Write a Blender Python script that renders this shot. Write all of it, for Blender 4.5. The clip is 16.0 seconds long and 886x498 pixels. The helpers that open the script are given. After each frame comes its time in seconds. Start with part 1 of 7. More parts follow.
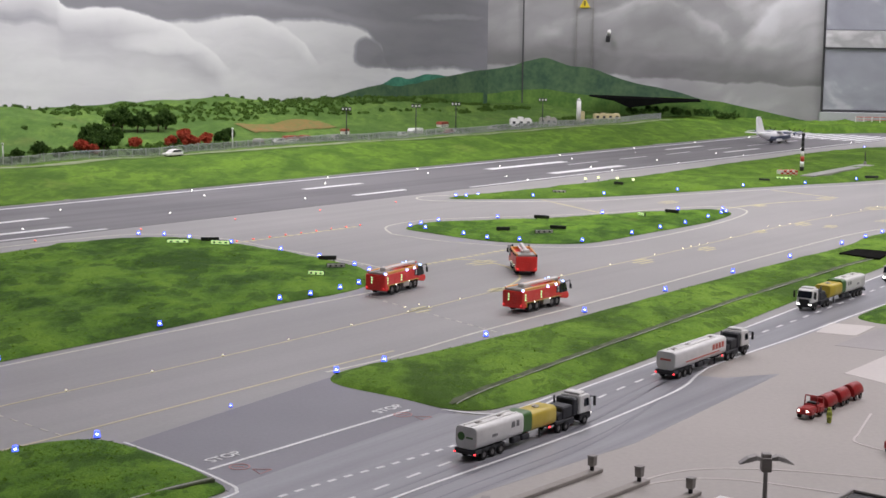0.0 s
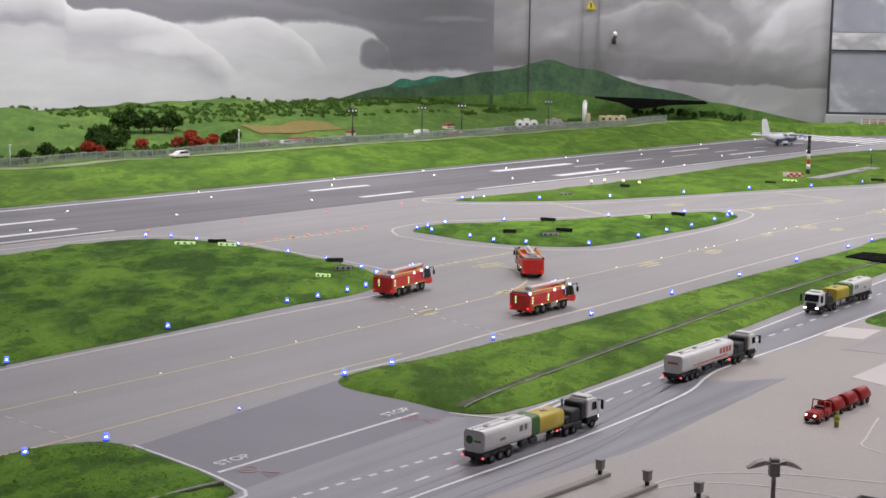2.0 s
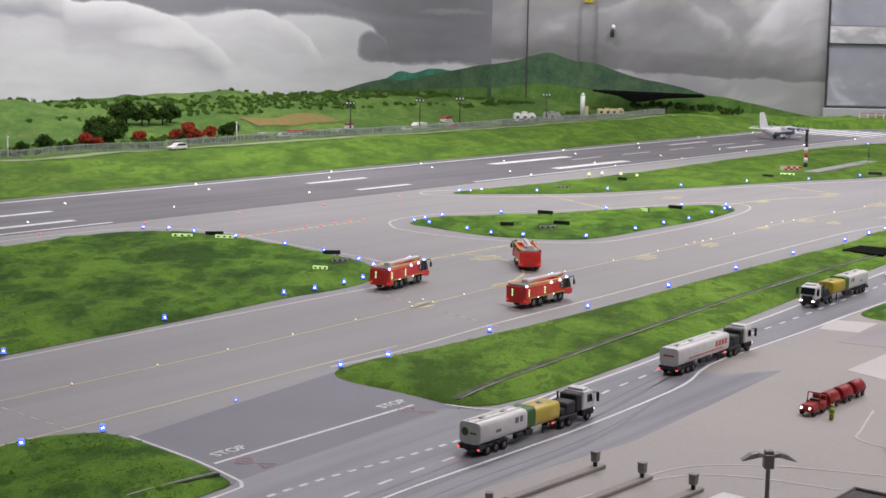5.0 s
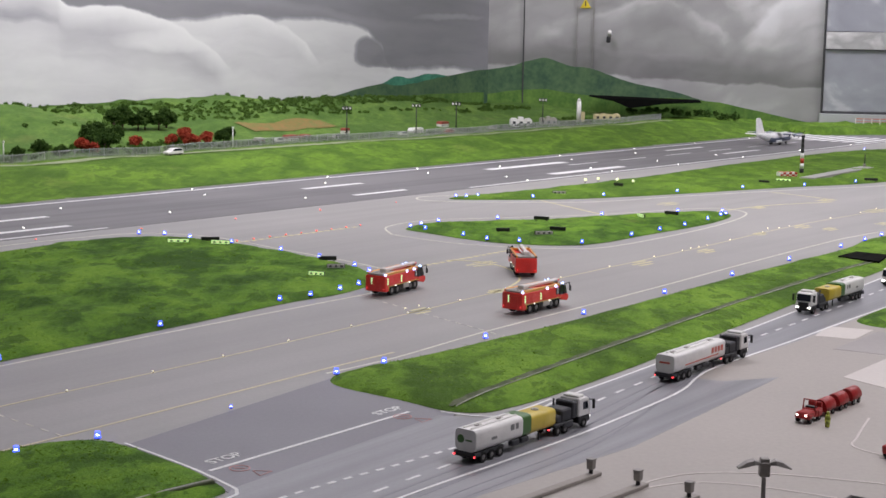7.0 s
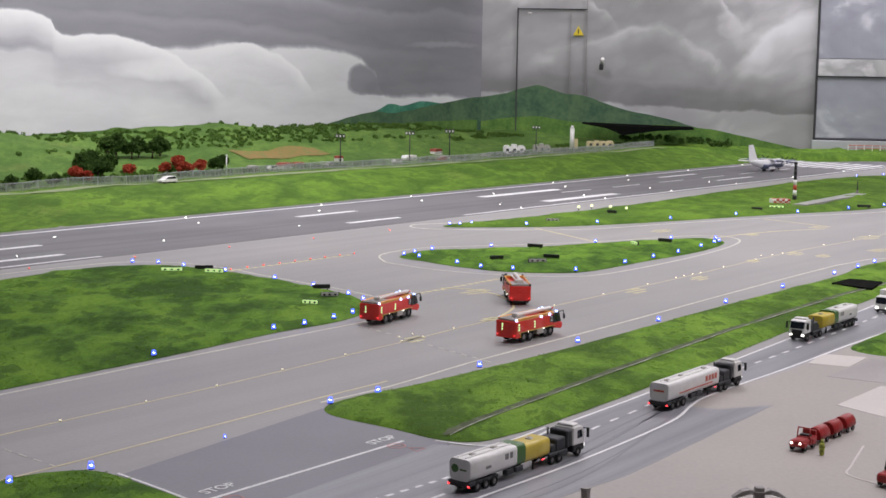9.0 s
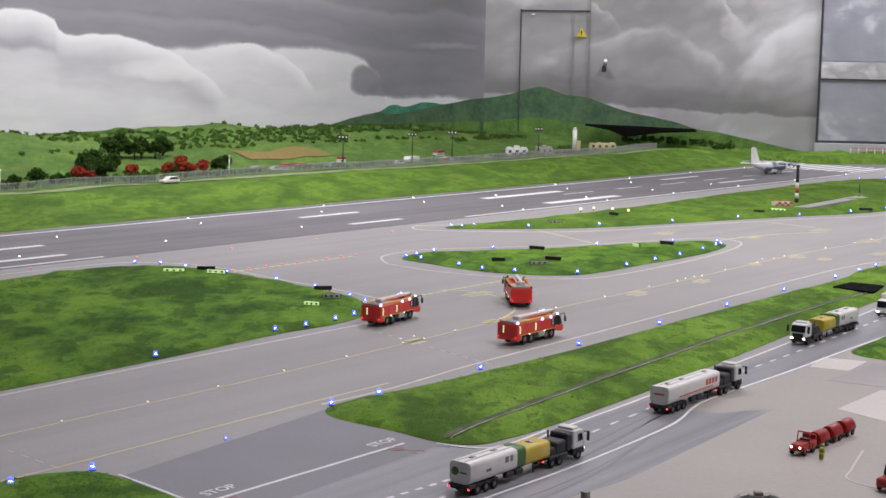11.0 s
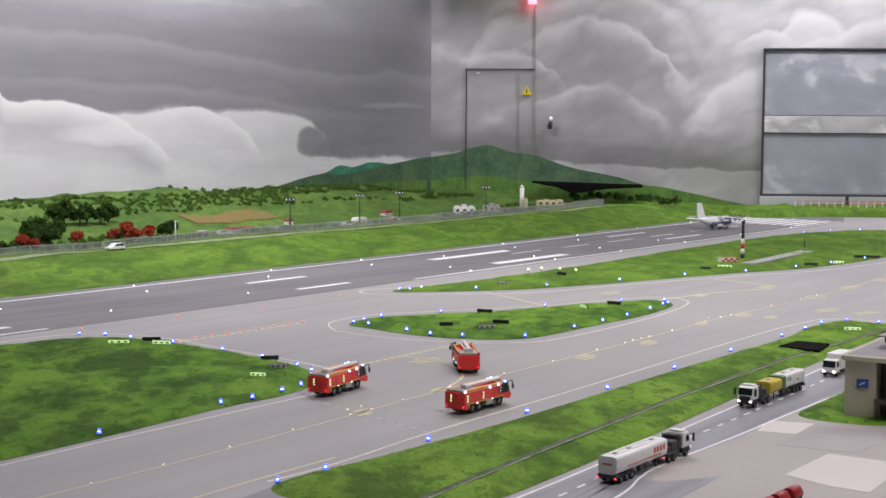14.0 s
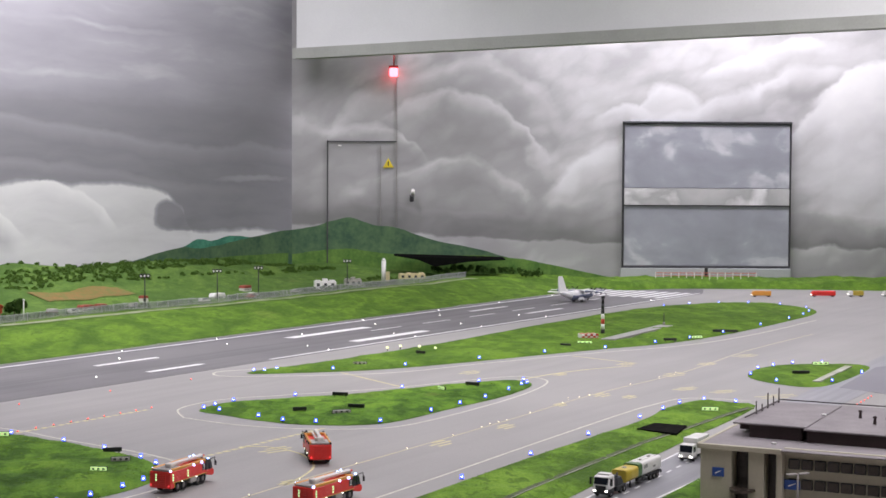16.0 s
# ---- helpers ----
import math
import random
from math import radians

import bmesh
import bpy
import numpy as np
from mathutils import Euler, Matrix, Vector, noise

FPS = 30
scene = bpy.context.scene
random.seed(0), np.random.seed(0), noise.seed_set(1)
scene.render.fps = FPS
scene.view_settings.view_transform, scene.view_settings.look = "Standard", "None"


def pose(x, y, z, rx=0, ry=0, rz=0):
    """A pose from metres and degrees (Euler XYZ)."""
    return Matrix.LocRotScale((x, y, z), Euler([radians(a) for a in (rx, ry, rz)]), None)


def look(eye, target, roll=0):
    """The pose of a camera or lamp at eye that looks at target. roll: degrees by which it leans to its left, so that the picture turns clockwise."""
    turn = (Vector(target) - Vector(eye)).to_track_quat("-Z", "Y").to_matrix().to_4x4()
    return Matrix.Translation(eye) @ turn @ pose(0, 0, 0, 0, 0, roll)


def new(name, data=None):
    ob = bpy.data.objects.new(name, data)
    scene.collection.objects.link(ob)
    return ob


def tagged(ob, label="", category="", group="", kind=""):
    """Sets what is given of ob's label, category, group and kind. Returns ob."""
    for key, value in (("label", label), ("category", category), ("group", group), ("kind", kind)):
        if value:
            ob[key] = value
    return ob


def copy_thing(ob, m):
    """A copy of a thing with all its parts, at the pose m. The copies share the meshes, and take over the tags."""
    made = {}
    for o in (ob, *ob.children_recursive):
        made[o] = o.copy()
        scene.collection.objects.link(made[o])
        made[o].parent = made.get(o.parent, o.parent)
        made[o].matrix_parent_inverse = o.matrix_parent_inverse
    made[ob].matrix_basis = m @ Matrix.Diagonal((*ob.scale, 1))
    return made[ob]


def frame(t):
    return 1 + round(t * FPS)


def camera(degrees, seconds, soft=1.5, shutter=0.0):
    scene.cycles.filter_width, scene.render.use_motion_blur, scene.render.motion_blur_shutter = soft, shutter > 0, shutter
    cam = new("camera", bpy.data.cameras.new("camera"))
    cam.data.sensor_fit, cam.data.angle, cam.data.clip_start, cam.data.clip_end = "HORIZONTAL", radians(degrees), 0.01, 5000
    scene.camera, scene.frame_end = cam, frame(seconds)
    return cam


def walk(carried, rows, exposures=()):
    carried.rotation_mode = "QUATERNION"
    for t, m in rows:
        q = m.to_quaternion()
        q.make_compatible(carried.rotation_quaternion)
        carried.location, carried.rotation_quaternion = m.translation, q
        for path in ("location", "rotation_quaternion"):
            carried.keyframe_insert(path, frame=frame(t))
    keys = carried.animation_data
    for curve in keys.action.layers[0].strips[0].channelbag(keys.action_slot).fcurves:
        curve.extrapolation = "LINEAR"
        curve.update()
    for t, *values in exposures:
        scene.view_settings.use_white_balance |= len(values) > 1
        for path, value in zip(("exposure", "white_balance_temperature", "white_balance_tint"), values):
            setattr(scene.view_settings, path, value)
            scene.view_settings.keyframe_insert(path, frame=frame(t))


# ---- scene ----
from mathutils import geometry

# ---------------------------------------------------------------- camera
cam = camera(31.7, 16.0, soft=1.6)
PATH = [
    (0, (0.031, -0.314, 0.475), (-0.177, 1.656, 0.197), 0.7),
    (0.5, (0.03, -0.312, 0.474), (-0.183, 1.655, 0.187), 0.8),
    (1, (0.029, -0.315, 0.474), (-0.184, 1.652, 0.186), 0.9),
    (1.5, (0.028, -0.318, 0.476), (-0.185, 1.65, 0.192), 0.8),
    (2, (0.027, -0.318, 0.479), (-0.187, 1.651, 0.202), 0.8),
    (2.5, (0.027, -0.316, 0.477), (-0.188, 1.653, 0.198), 0.9),
    (3, (0.029, -0.319, 0.476), (-0.188, 1.649, 0.191), 0.8),
    (3.5, (0.029, -0.318, 0.477), (-0.19, 1.649, 0.187), 0.9),
    (4, (0.029, -0.321, 0.478), (-0.185, 1.647, 0.188), 0.8),
    (6.5, (0.031, -0.32, 0.48), (-0.178, 1.65, 0.201), 1.1),
    (7, (0.03, -0.319, 0.481), (-0.177, 1.651, 0.201), 1.0),
    (7.5, (0.031, -0.32, 0.481), (-0.175, 1.65, 0.204), 0.9),
    (8, (0.03, -0.319, 0.481), (-0.175, 1.651, 0.209), 0.9),
    (8.5, (0.031, -0.32, 0.483), (-0.176, 1.652, 0.221), 1.0),
    (9, (0.03, -0.32, 0.484), (-0.17, 1.655, 0.238), 0.9),
    (11.5, (0.032, -0.324, 0.488), (-0.17, 1.651, 0.243), 1.2),
    (12, (0.031, -0.324, 0.487), (-0.164, 1.652, 0.244), 1.3),
    (12.5, (0.032, -0.324, 0.489), (-0.163, 1.651, 0.245), 1.3),
    (13, (0.032, -0.322, 0.489), (-0.163, 1.654, 0.248), 1.3),
    (13.5, (0.035, -0.323, 0.493), (-0.161, 1.654, 0.269), 1.4),
    (14, (0.04, -0.314, 0.513), (-0.102, 1.674, 0.337), 0.3),
    (14.5, (0.045, -0.309, 0.531), (-0.081, 1.681, 0.372), -0.5),
    (15, (0.042, -0.285, 0.531), (-0.035, 1.709, 0.395), -0.3),
    (15.5, (0.046, -0.26, 0.529), (0.027, 1.735, 0.391), -0.5),
    (16, (0.069, -0.235, 0.543), (0.095, 1.762, 0.453), 0.3),
]
walk(cam, [(t, look(eye, target, roll)) for t, eye, target, roll in PATH],
     exposures=[(0.0, 0.2), (13.5, 0.2), (15.0, 0.24), (16.0, 0.26)])

# ---------------------------------------------------------------- world and lamps
world = bpy.data.worlds.new("room_dark")
scene.world = world
world.use_nodes = True
world.node_tree.nodes["Background"].inputs[0].default_value = (0.8, 0.9, 1.0, 1)
world.node_tree.nodes["Background"].inputs[1].default_value = 0.05

CEIL = 2.3
for lx, ly, power in ((-1.0, 1.2, 2.5), (1.2, 1.5, 37), (-0.3, 4.2, 46), (1.9, 4.7, 38)):
    ld = bpy.data.lights.new("ceiling_lamp", "AREA")
    ld.shape, ld.size, ld.size_y, ld.energy, ld.color = "RECTANGLE", 1.6, 1.0, power, (1.0, 0.945, 1.0)
    lo = new("ceiling_lamp", ld)
    lo.matrix_world = pose(lx, ly, CEIL - 0.06)
# strip lamps behind the bulkhead and over the painted wall wash the clouds
for name, lx, ly, lz, aim, sx, power in (("wall_washer", 1.4, 7.25, 2.2, (1.5, 8.0, 0.9), 2.8, 57), ("wall_washer", -1.5, 5.3, 2.2, (-2.6, 6.1, 0.9), 3.0, 56)):
    ld = bpy.data.lights.new(name, "AREA")
    ld.shape, ld.size, ld.size_y, ld.energy, ld.color = "RECTANGLE", sx, 0.25, power, (1.0, 0.945, 1.02)
    new(name, ld).matrix_world = look((lx, ly, lz), aim)

# ---------------------------------------------------------------- materials
def coords(nt, scale=(1, 1, 1), turn=0.0):
    tc = nt.nodes.new("ShaderNodeTexCoord")
    out = tc.outputs["Object"]
    for rot, sc in (((0, 0, turn), (1, 1, 1)), ((0, 0, 0), scale)):
        mp = nt.nodes.new("ShaderNodeMapping")
        mp.inputs["Scale"].default_value, mp.inputs["Rotation"].default_value = sc, rot
        nt.links.new(out, mp.inputs[0])
        out = mp.outputs[0]
    return out


def noise_tex(nt, vec, scale, detail=4.0, rough=0.55, distort=0.0):
    n = nt.nodes.new("ShaderNodeTexNoise")
    n.inputs["Scale"].default_value = scale
    n.inputs["Detail"].default_value = detail
    n.inputs["Roughness"].default_value = rough
    n.inputs["Distortion"].default_value = distort
    if vec:
        nt.links.new(vec, n.inputs["Vector"])
    return n.outputs["Fac"]


def ramp(nt, fac, stops):
    r = nt.nodes.new("ShaderNodeValToRGB")
    while len(r.color_ramp.elements) < len(stops):
        r.color_ramp.elements.new(0.5)
    for e, (p, c) in zip(r.color_ramp.elements, stops):
        e.position, e.color = p, (*c, 1) if len(c) == 3 else c
    nt.links.new(fac, r.inputs[0])
    return r.outputs[0]


def mixc(nt, fac, a, b, blend="MIX"):
    m = nt.nodes.new("ShaderNodeMix")
    m.data_type, m.blend_type = "RGBA", blend
    for sock, v in ((m.inputs[0], fac), (m.inputs[6], a), (m.inputs[7], b)):
        if isinstance(v, (int, float)):
            sock.default_value = v
        elif isinstance(v, tuple):
            sock.default_value = (*v, 1)
        else:
            nt.links.new(v, sock)
    return m.outputs[2]


def math_node(nt, op, a, b=0.0, clamp=False):
    m = nt.nodes.new("ShaderNodeMath")
    m.operation, m.use_clamp = op, clamp
    for sock, v in ((m.inputs[0], a), (m.inputs[1], b)):
        if isinstance(v, (int, float)):
            sock.default_value = v
        else:
            nt.links.new(v, sock)
    return m.outputs[0]


def shader(name):
    m = bpy.data.materials.new(name)
    m.use_nodes = True
    nt = m.node_tree
    return m, nt, nt.nodes["Principled BSDF"]


def surf(name, c1, c2=None, rough=0.6, scale=6.0, fine=90.0, bump=0.08, metal=0.0, streak=None, turn=0.0, spec=0.4, contrast=(0.35, 0.65), dist=0.002, dirt=0.75):
    """A painted or natural surface: two colours mixed by coarse and fine noise, with a fine relief."""
    m, nt, b = shader(name)
    c2 = c2 or tuple(v * 0.8 for v in c1)
    vec = coords(nt)
    big = noise_tex(nt, vec, scale, 5)
    small = noise_tex(nt, vec, fine, 3)
    fac = math_node(nt, "ADD", math_node(nt, "MULTIPLY", big, 0.65), math_node(nt, "MULTIPLY", small, 0.35))
    col = ramp(nt, fac, [(contrast[0], c2), (contrast[1], c1)])
    if streak:
        lines = noise_tex(nt, coords(nt, streak, turn), 1.0, 4, 0.6)
        col = mixc(nt, ramp(nt, lines, [(0.42, (0, 0, 0)), (0.72, (dirt, dirt, dirt))]), col, tuple(v * 0.55 for v in c2))
    nt.links.new(col, b.inputs["Base Color"])
    b.inputs["Roughness"].default_value = rough
    b.inputs["Metallic"].default_value = metal
    b.inputs["Specular IOR Level"].default_value = spec
    if bump:
        bp = nt.nodes.new("ShaderNodeBump")
        bp.inputs["Strength"].default_value = bump
        bp.inputs["Distance"].default_value = dist
        nt.links.new(small, bp.inputs["Height"])
        nt.links.new(bp.outputs[0], b.inputs["Normal"])
    return m


def glow(name, colour, strength):
    m, nt, b = shader(name)
    b.inputs["Base Color"].default_value = (*[min(1, v) for v in colour], 1)
    b.inputs["Emission Color"].default_value = (*colour, 1)
    b.inputs["Emission Strength"].default_value = strength
    return m


RUN = math.atan2(0.842, 0.539)          # heading of the runway in plan
M_TAXI = surf("taxiway_concrete", (0.358, 0.347, 0.338), (0.298, 0.29, 0.284), 0.5, 1.6, 160, 0.06, streak=(0.5, 9, 1), turn=-RUN, dirt=0.3)
M_RUN = surf("runway_asphalt", (0.2, 0.193, 0.2), (0.145, 0.14, 0.149), 0.6, 2.2, 200, 0.08, streak=(0.45, 14, 1), turn=-RUN, dirt=0.6)
M_ROAD = surf("road_asphalt", (0.31, 0.31, 0.335), (0.25, 0.25, 0.275), 0.38, 2.6, 220, 0.05, streak=(0.8, 34, 1), turn=-1.06, dirt=0.7)
M_STAND = surf("station_asphalt", (0.215, 0.21, 0.235), (0.17, 0.165, 0.19), 0.45, 3, 220, 0.05)
M_APRON = surf("apron_concrete", (0.395, 0.362, 0.335), (0.33, 0.303, 0.282), 0.55, 1.8, 150, 0.05)
M_SLAB = surf("apron_slab", (0.6, 0.56, 0.53), (0.52, 0.48, 0.46), 0.55, 2.4, 150, 0.05)
M_WHITE = surf("white_marking", (0.86, 0.86, 0.86), (0.7, 0.7, 0.7), 0.6, 30, 240, 0.04)
M_YELLOW = surf("yellow_marking", (0.66, 0.6, 0.4), (0.54, 0.5, 0.36), 0.6, 30, 240, 0.04)
M_HOLD = surf("strong_yellow_marking", (0.72, 0.66, 0.36), (0.54, 0.5, 0.3), 0.6, 30, 240, 0.04)
M_TYRE_MARK = surf("tyre_mark", (0.235, 0.235, 0.26), (0.2, 0.2, 0.222), 0.4, 40, 240, 0.0)
M_PALE = surf("pale_marking", (0.7, 0.69, 0.6), (0.56, 0.55, 0.48), 0.6, 30, 240, 0.04)
M_EARTH = surf("bare_earth", (0.12, 0.135, 0.08), (0.04, 0.06, 0.02), 0.9, 30, 220, 0.15)
M_DRAIN = surf("concrete_gutter", (0.5, 0.5, 0.46), (0.24, 0.25, 0.17), 0.7, 22, 200, 0.1)


def grass_mat(name, light, mid, dark, earth):
    m, nt, b = shader(name)
    vec = coords(nt)
    big = noise_tex(nt, coords(nt, (1.0, 0.5, 1.0), -0.1), 6.5, 5, 0.6, 0.6)
    mid_n = noise_tex(nt, coords(nt, (1.0, 0.5, 1.0), -0.1), 34.0, 5, 0.65)
    fine = noise_tex(nt, vec, 330.0, 3, 0.7)
    f = math_node(nt, "ADD", math_node(nt, "MULTIPLY", big, 0.68), math_node(nt, "MULTIPLY", mid_n, 0.32))
    col = ramp(nt, f, [(0.4, dark), (0.5, mid), (0.59, light)])
    col = mixc(nt, ramp(nt, noise_tex(nt, vec, 4.3, 5, 0.6), [(0.62, (0, 0, 0)), (0.74, (0.55, 0.55, 0.55))]), col, earth)
    # ragged dark-green patches; shade between grass clumps is put into their colour
    patch = noise_tex(nt, coords(nt, (1.0, 0.55, 1.0), -0.1), 17.0, 6, 0.62, 0.3)
    col = mixc(nt, ramp(nt, patch, [(0.54, (0, 0, 0)), (0.556, (0.6, 0.6, 0.6)), (0.68, (0.8, 0.8, 0.8))]), col, dark)
    specks = noise_tex(nt, coords(nt, (1.0, 0.6, 1.0)), 110.0, 4, 0.7)
    col = mixc(nt, ramp(nt, specks, [(0.54, (0, 0, 0)), (0.66, (0.45, 0.45, 0.45))]), col, dark)
    col = mixc(nt, ramp(nt, specks, [(0.3, (0.4, 0.4, 0.4)), (0.42, (0, 0, 0))]), col, light)
    col = mixc(nt, 0.55, col, ramp(nt, fine, [(0.3, (0.35, 0.35, 0.35)), (0.7, (1, 1, 1))]), "MULTIPLY")
    nt.links.new(col, b.inputs["Base Color"])
    b.inputs["Roughness"].default_value = 0.9
    b.inputs["Specular IOR Level"].default_value = 0.15
    bp = nt.nodes.new("ShaderNodeBump")
    bp.inputs["Strength"].default_value = 0.7
    bp.inputs["Distance"].default_value = 0.006
    nt.links.new(math_node(nt, "ADD", mid_n, math_node(nt, "MULTIPLY", fine, 0.35)), bp.inputs["Height"])
    nt.links.new(bp.outputs[0], b.inputs["Normal"])
    return m


M_GRASS = grass_mat("static_grass", (0.185, 0.345, 0.036), (0.12, 0.255, 0.026), (0.045, 0.11, 0.012), (0.2, 0.23, 0.06))
M_BANK = grass_mat("bank_grass", (0.165, 0.295, 0.034), (0.115, 0.22, 0.026), (0.07, 0.145, 0.018), (0.24, 0.3, 0.075))


M_STRIP = grass_mat("strip_grass", (0.205, 0.365, 0.042), (0.15, 0.29, 0.03), (0.07, 0.145, 0.016), (0.24, 0.27, 0.075))
M_HILL = grass_mat("hill_grass", (0.15, 0.255, 0.05), (0.105, 0.195, 0.04), (0.075, 0.15, 0.03), (0.17, 0.2, 0.06))


def tuft_mat(name, a, b_col):
    m, nt, b = shader(name)
    g = nt.nodes.new("ShaderNodeNewGeometry")
    nt.links.new(ramp(nt, g.outputs["Random Per Island"], [(0.0, a), (1.0, b_col)]), b.inputs["Base Color"])
    b.inputs["Roughness"].default_value = 0.9
    b.inputs["Specular IOR Level"].default_value = 0.1
    tr = nt.nodes.new("ShaderNodeBsdfTranslucent")
    mx = nt.nodes.new("ShaderNodeMixShader")
    mx.inputs[0].default_value = 0.45
    nt.links.new(b.inputs["Base Color"].links[0].from_socket, tr.inputs[0])
    nt.links.new(b.outputs[0], mx.inputs[1])
    nt.links.new(tr.outputs[0], mx.inputs[2])
    nt.links.new(mx.outputs[0], nt.nodes["Material Output"].inputs[0])
    return m


M_TUFT = tuft_mat("grass_fibres", (0.09, 0.18, 0.018), (0.2, 0.34, 0.038))
M_LEAF = tuft_mat("dark_foliage", (0.03, 0.065, 0.016), (0.075, 0.135, 0.03))
M_LEAF_RED = tuft_mat("red_foliage", (0.3, 0.04, 0.025), (0.5, 0.11, 0.06))
M_LEAF_LIGHT = tuft_mat("light_foliage", (0.095, 0.175, 0.035), (0.135, 0.235, 0.05))
M_BARK = surf("bark", (0.12, 0.085, 0.06), (0.06, 0.045, 0.03), 0.9, 40, 300, 0.3)


# ---------------------------------------------------------------- mesh helpers
def mesh_ob(name, bm, material, parent=None, label=""):
    me = bpy.data.meshes.new(name)
    bm.normal_update()
    bm.to_mesh(me)
    bm.free()
    me.materials.append(material)
    ob = new(name, me)
    if parent is not None:
        ob.parent = parent
    if label:
        ob["label"] = label
    return ob


def part(name, bm, material, parent, label=""):
    return mesh_ob(name, bm, material, parent, label)


def thing(name, label, category, group="", m=None):
    e = new(name)
    e.empty_display_size = 0.02
    tagged(e, label, category, group)
    if m is not None:
        e.matrix_world = m
    return e


def place(ob, m):
    ob.matrix_world = m
    return ob


def box(bm, cx, cy, cz, sx, sy, sz, bevel=0.0, taper=1.0, seg=1):
    """A box centred on (cx, cy), from cz up to cz + sz, with bevelled edges; taper scales its top."""
    b2 = bmesh.new()
    bmesh.ops.create_cube(b2, size=1.0)
    for v in b2.verts:
        k = taper if v.co.z > 0 else 1.0
        v.co = Vector((v.co.x * sx * k, v.co.y * sy * k, (v.co.z + 0.5) * sz))
    if bevel:
        bmesh.ops.bevel(b2, geom=b2.edges[:], offset=bevel, segments=seg, affect="EDGES", profile=0.5)
    merge(bm, b2, Matrix.Translation((cx, cy, cz)))
    return bm


def merge(bm, other, m=None):
    vs = []
    for v in other.verts:
        vs.append(bm.verts.new(m @ v.co if m is not None else v.co))
    other.verts.index_update()
    for f in other.faces:
        try:
            nf = bm.faces.new([vs[v.index] for v in f.verts])
            nf.smooth = f.smooth
        except ValueError:
            pass
    other.free()


def rod(bm, a, b, r0, r1=None, seg=10, caps=True):
    a, b = Vector(a), Vector(b)
    r1 = r0 if r1 is None else r1
    q = (b - a).to_track_quat("Z", "Y").to_matrix()
    rings = []
    for p, r in ((a, r0), (b, r1)):
        rings.append([bm.verts.new(p + q @ Vector((r * math.cos(2 * math.pi * i / seg), r * math.sin(2 * math.pi * i / seg), 0))) for i in range(seg)])
    for i in range(seg):
        j = (i + 1) % seg
        bm.faces.new((rings[0][i], rings[0][j], rings[1][j], rings[1][i])).smooth = seg > 6
    if caps:
        bm.faces.new(rings[0][::-1])
        bm.faces.new(rings[1])
    return bm


def loft(bm, sections, smooth=True, caps=True):
    """Skin through rings of equal length."""
    rings = [[bm.verts.new(p) for p in s] for s in sections]
    n = len(rings[0])
    for a, b in zip(rings, rings[1:]):
        for i in range(n):
            j = (i + 1) % n
            bm.faces.new((a[i], a[j], b[j], b[i])).smooth = smooth
    if caps:
        bm.faces.new(rings[0][::-1])
        bm.faces.new(rings[-1])
    return bm


def prism(bm, pts, z0, z1):
    lo = [bm.verts.new((x, y, z0)) for x, y in pts]
    hi = [bm.verts.new((x, y, z1)) for x, y in pts]
    bm.faces.new(hi)
    bm.faces.new(lo[::-1])
    n = len(pts)
    for i in range(n):
        j = (i + 1) % n
        bm.faces.new((lo[i], lo[j], hi[j], hi[i]))
    bmesh.ops.recalc_face_normals(bm, faces=bm.faces[:])
    return bm


def profile_x(bm, pts, y0, y1, bevel=0.0):
    """A side outline of (x, z) points given thickness from y0 to y1."""
    b2 = bmesh.new()
    a = [b2.verts.new((x, y0, z)) for x, z in pts]
    c = [b2.verts.new((x, y1, z)) for x, z in pts]
    b2.faces.new(a)
    b2.faces.new(c[::-1])
    n = len(pts)
    for i in range(n):
        j = (i + 1) % n
        b2.faces.new((a[i], c[i], c[j], a[j]))
    bmesh.ops.recalc_face_normals(b2, faces=b2.faces[:])
    if bevel:
        bmesh.ops.bevel(b2, geom=b2.edges[:], offset=bevel, segments=1, affect="EDGES", profile=0.5)
    merge(bm, b2)
    return bm


def smooth_line(pts, closed=False, per=6):
    """A rounded line through the points."""
    out, n = [], len(pts)
    p = [Vector((*q, 0)) for q in pts]
    for i in range(n if closed else n - 1):
        if closed:
            a, b, c, d = p[i - 1], p[i], p[(i + 1) % n], p[(i + 2) % n]
        else:
            a, b, c, d = p[max(i - 1, 0)], p[i], p[i + 1], p[min(i + 2, n - 1)]
        for k in range(per):
            t = k / per
            v = 0.5 * (2 * b + (c - a) * t + (2 * a - 5 * b + 4 * c - d) * t * t + (3 * b - a - 3 * c + d) * t ** 3)
            out.append((v.x, v.y))
    if not closed:
        out.append(tuple(pts[-1]))
    return out


def resample(pts, step):
    d = [0.0]
    for a, b in zip(pts, pts[1:]):
        d.append(d[-1] + math.dist(a, b))
    n = max(1, int(d[-1] / step))
    at = np.linspace(0, d[-1], n + 1)
    return list(zip(np.interp(at, d, [p[0] for p in pts]), np.interp(at, d, [p[1] for p in pts])))


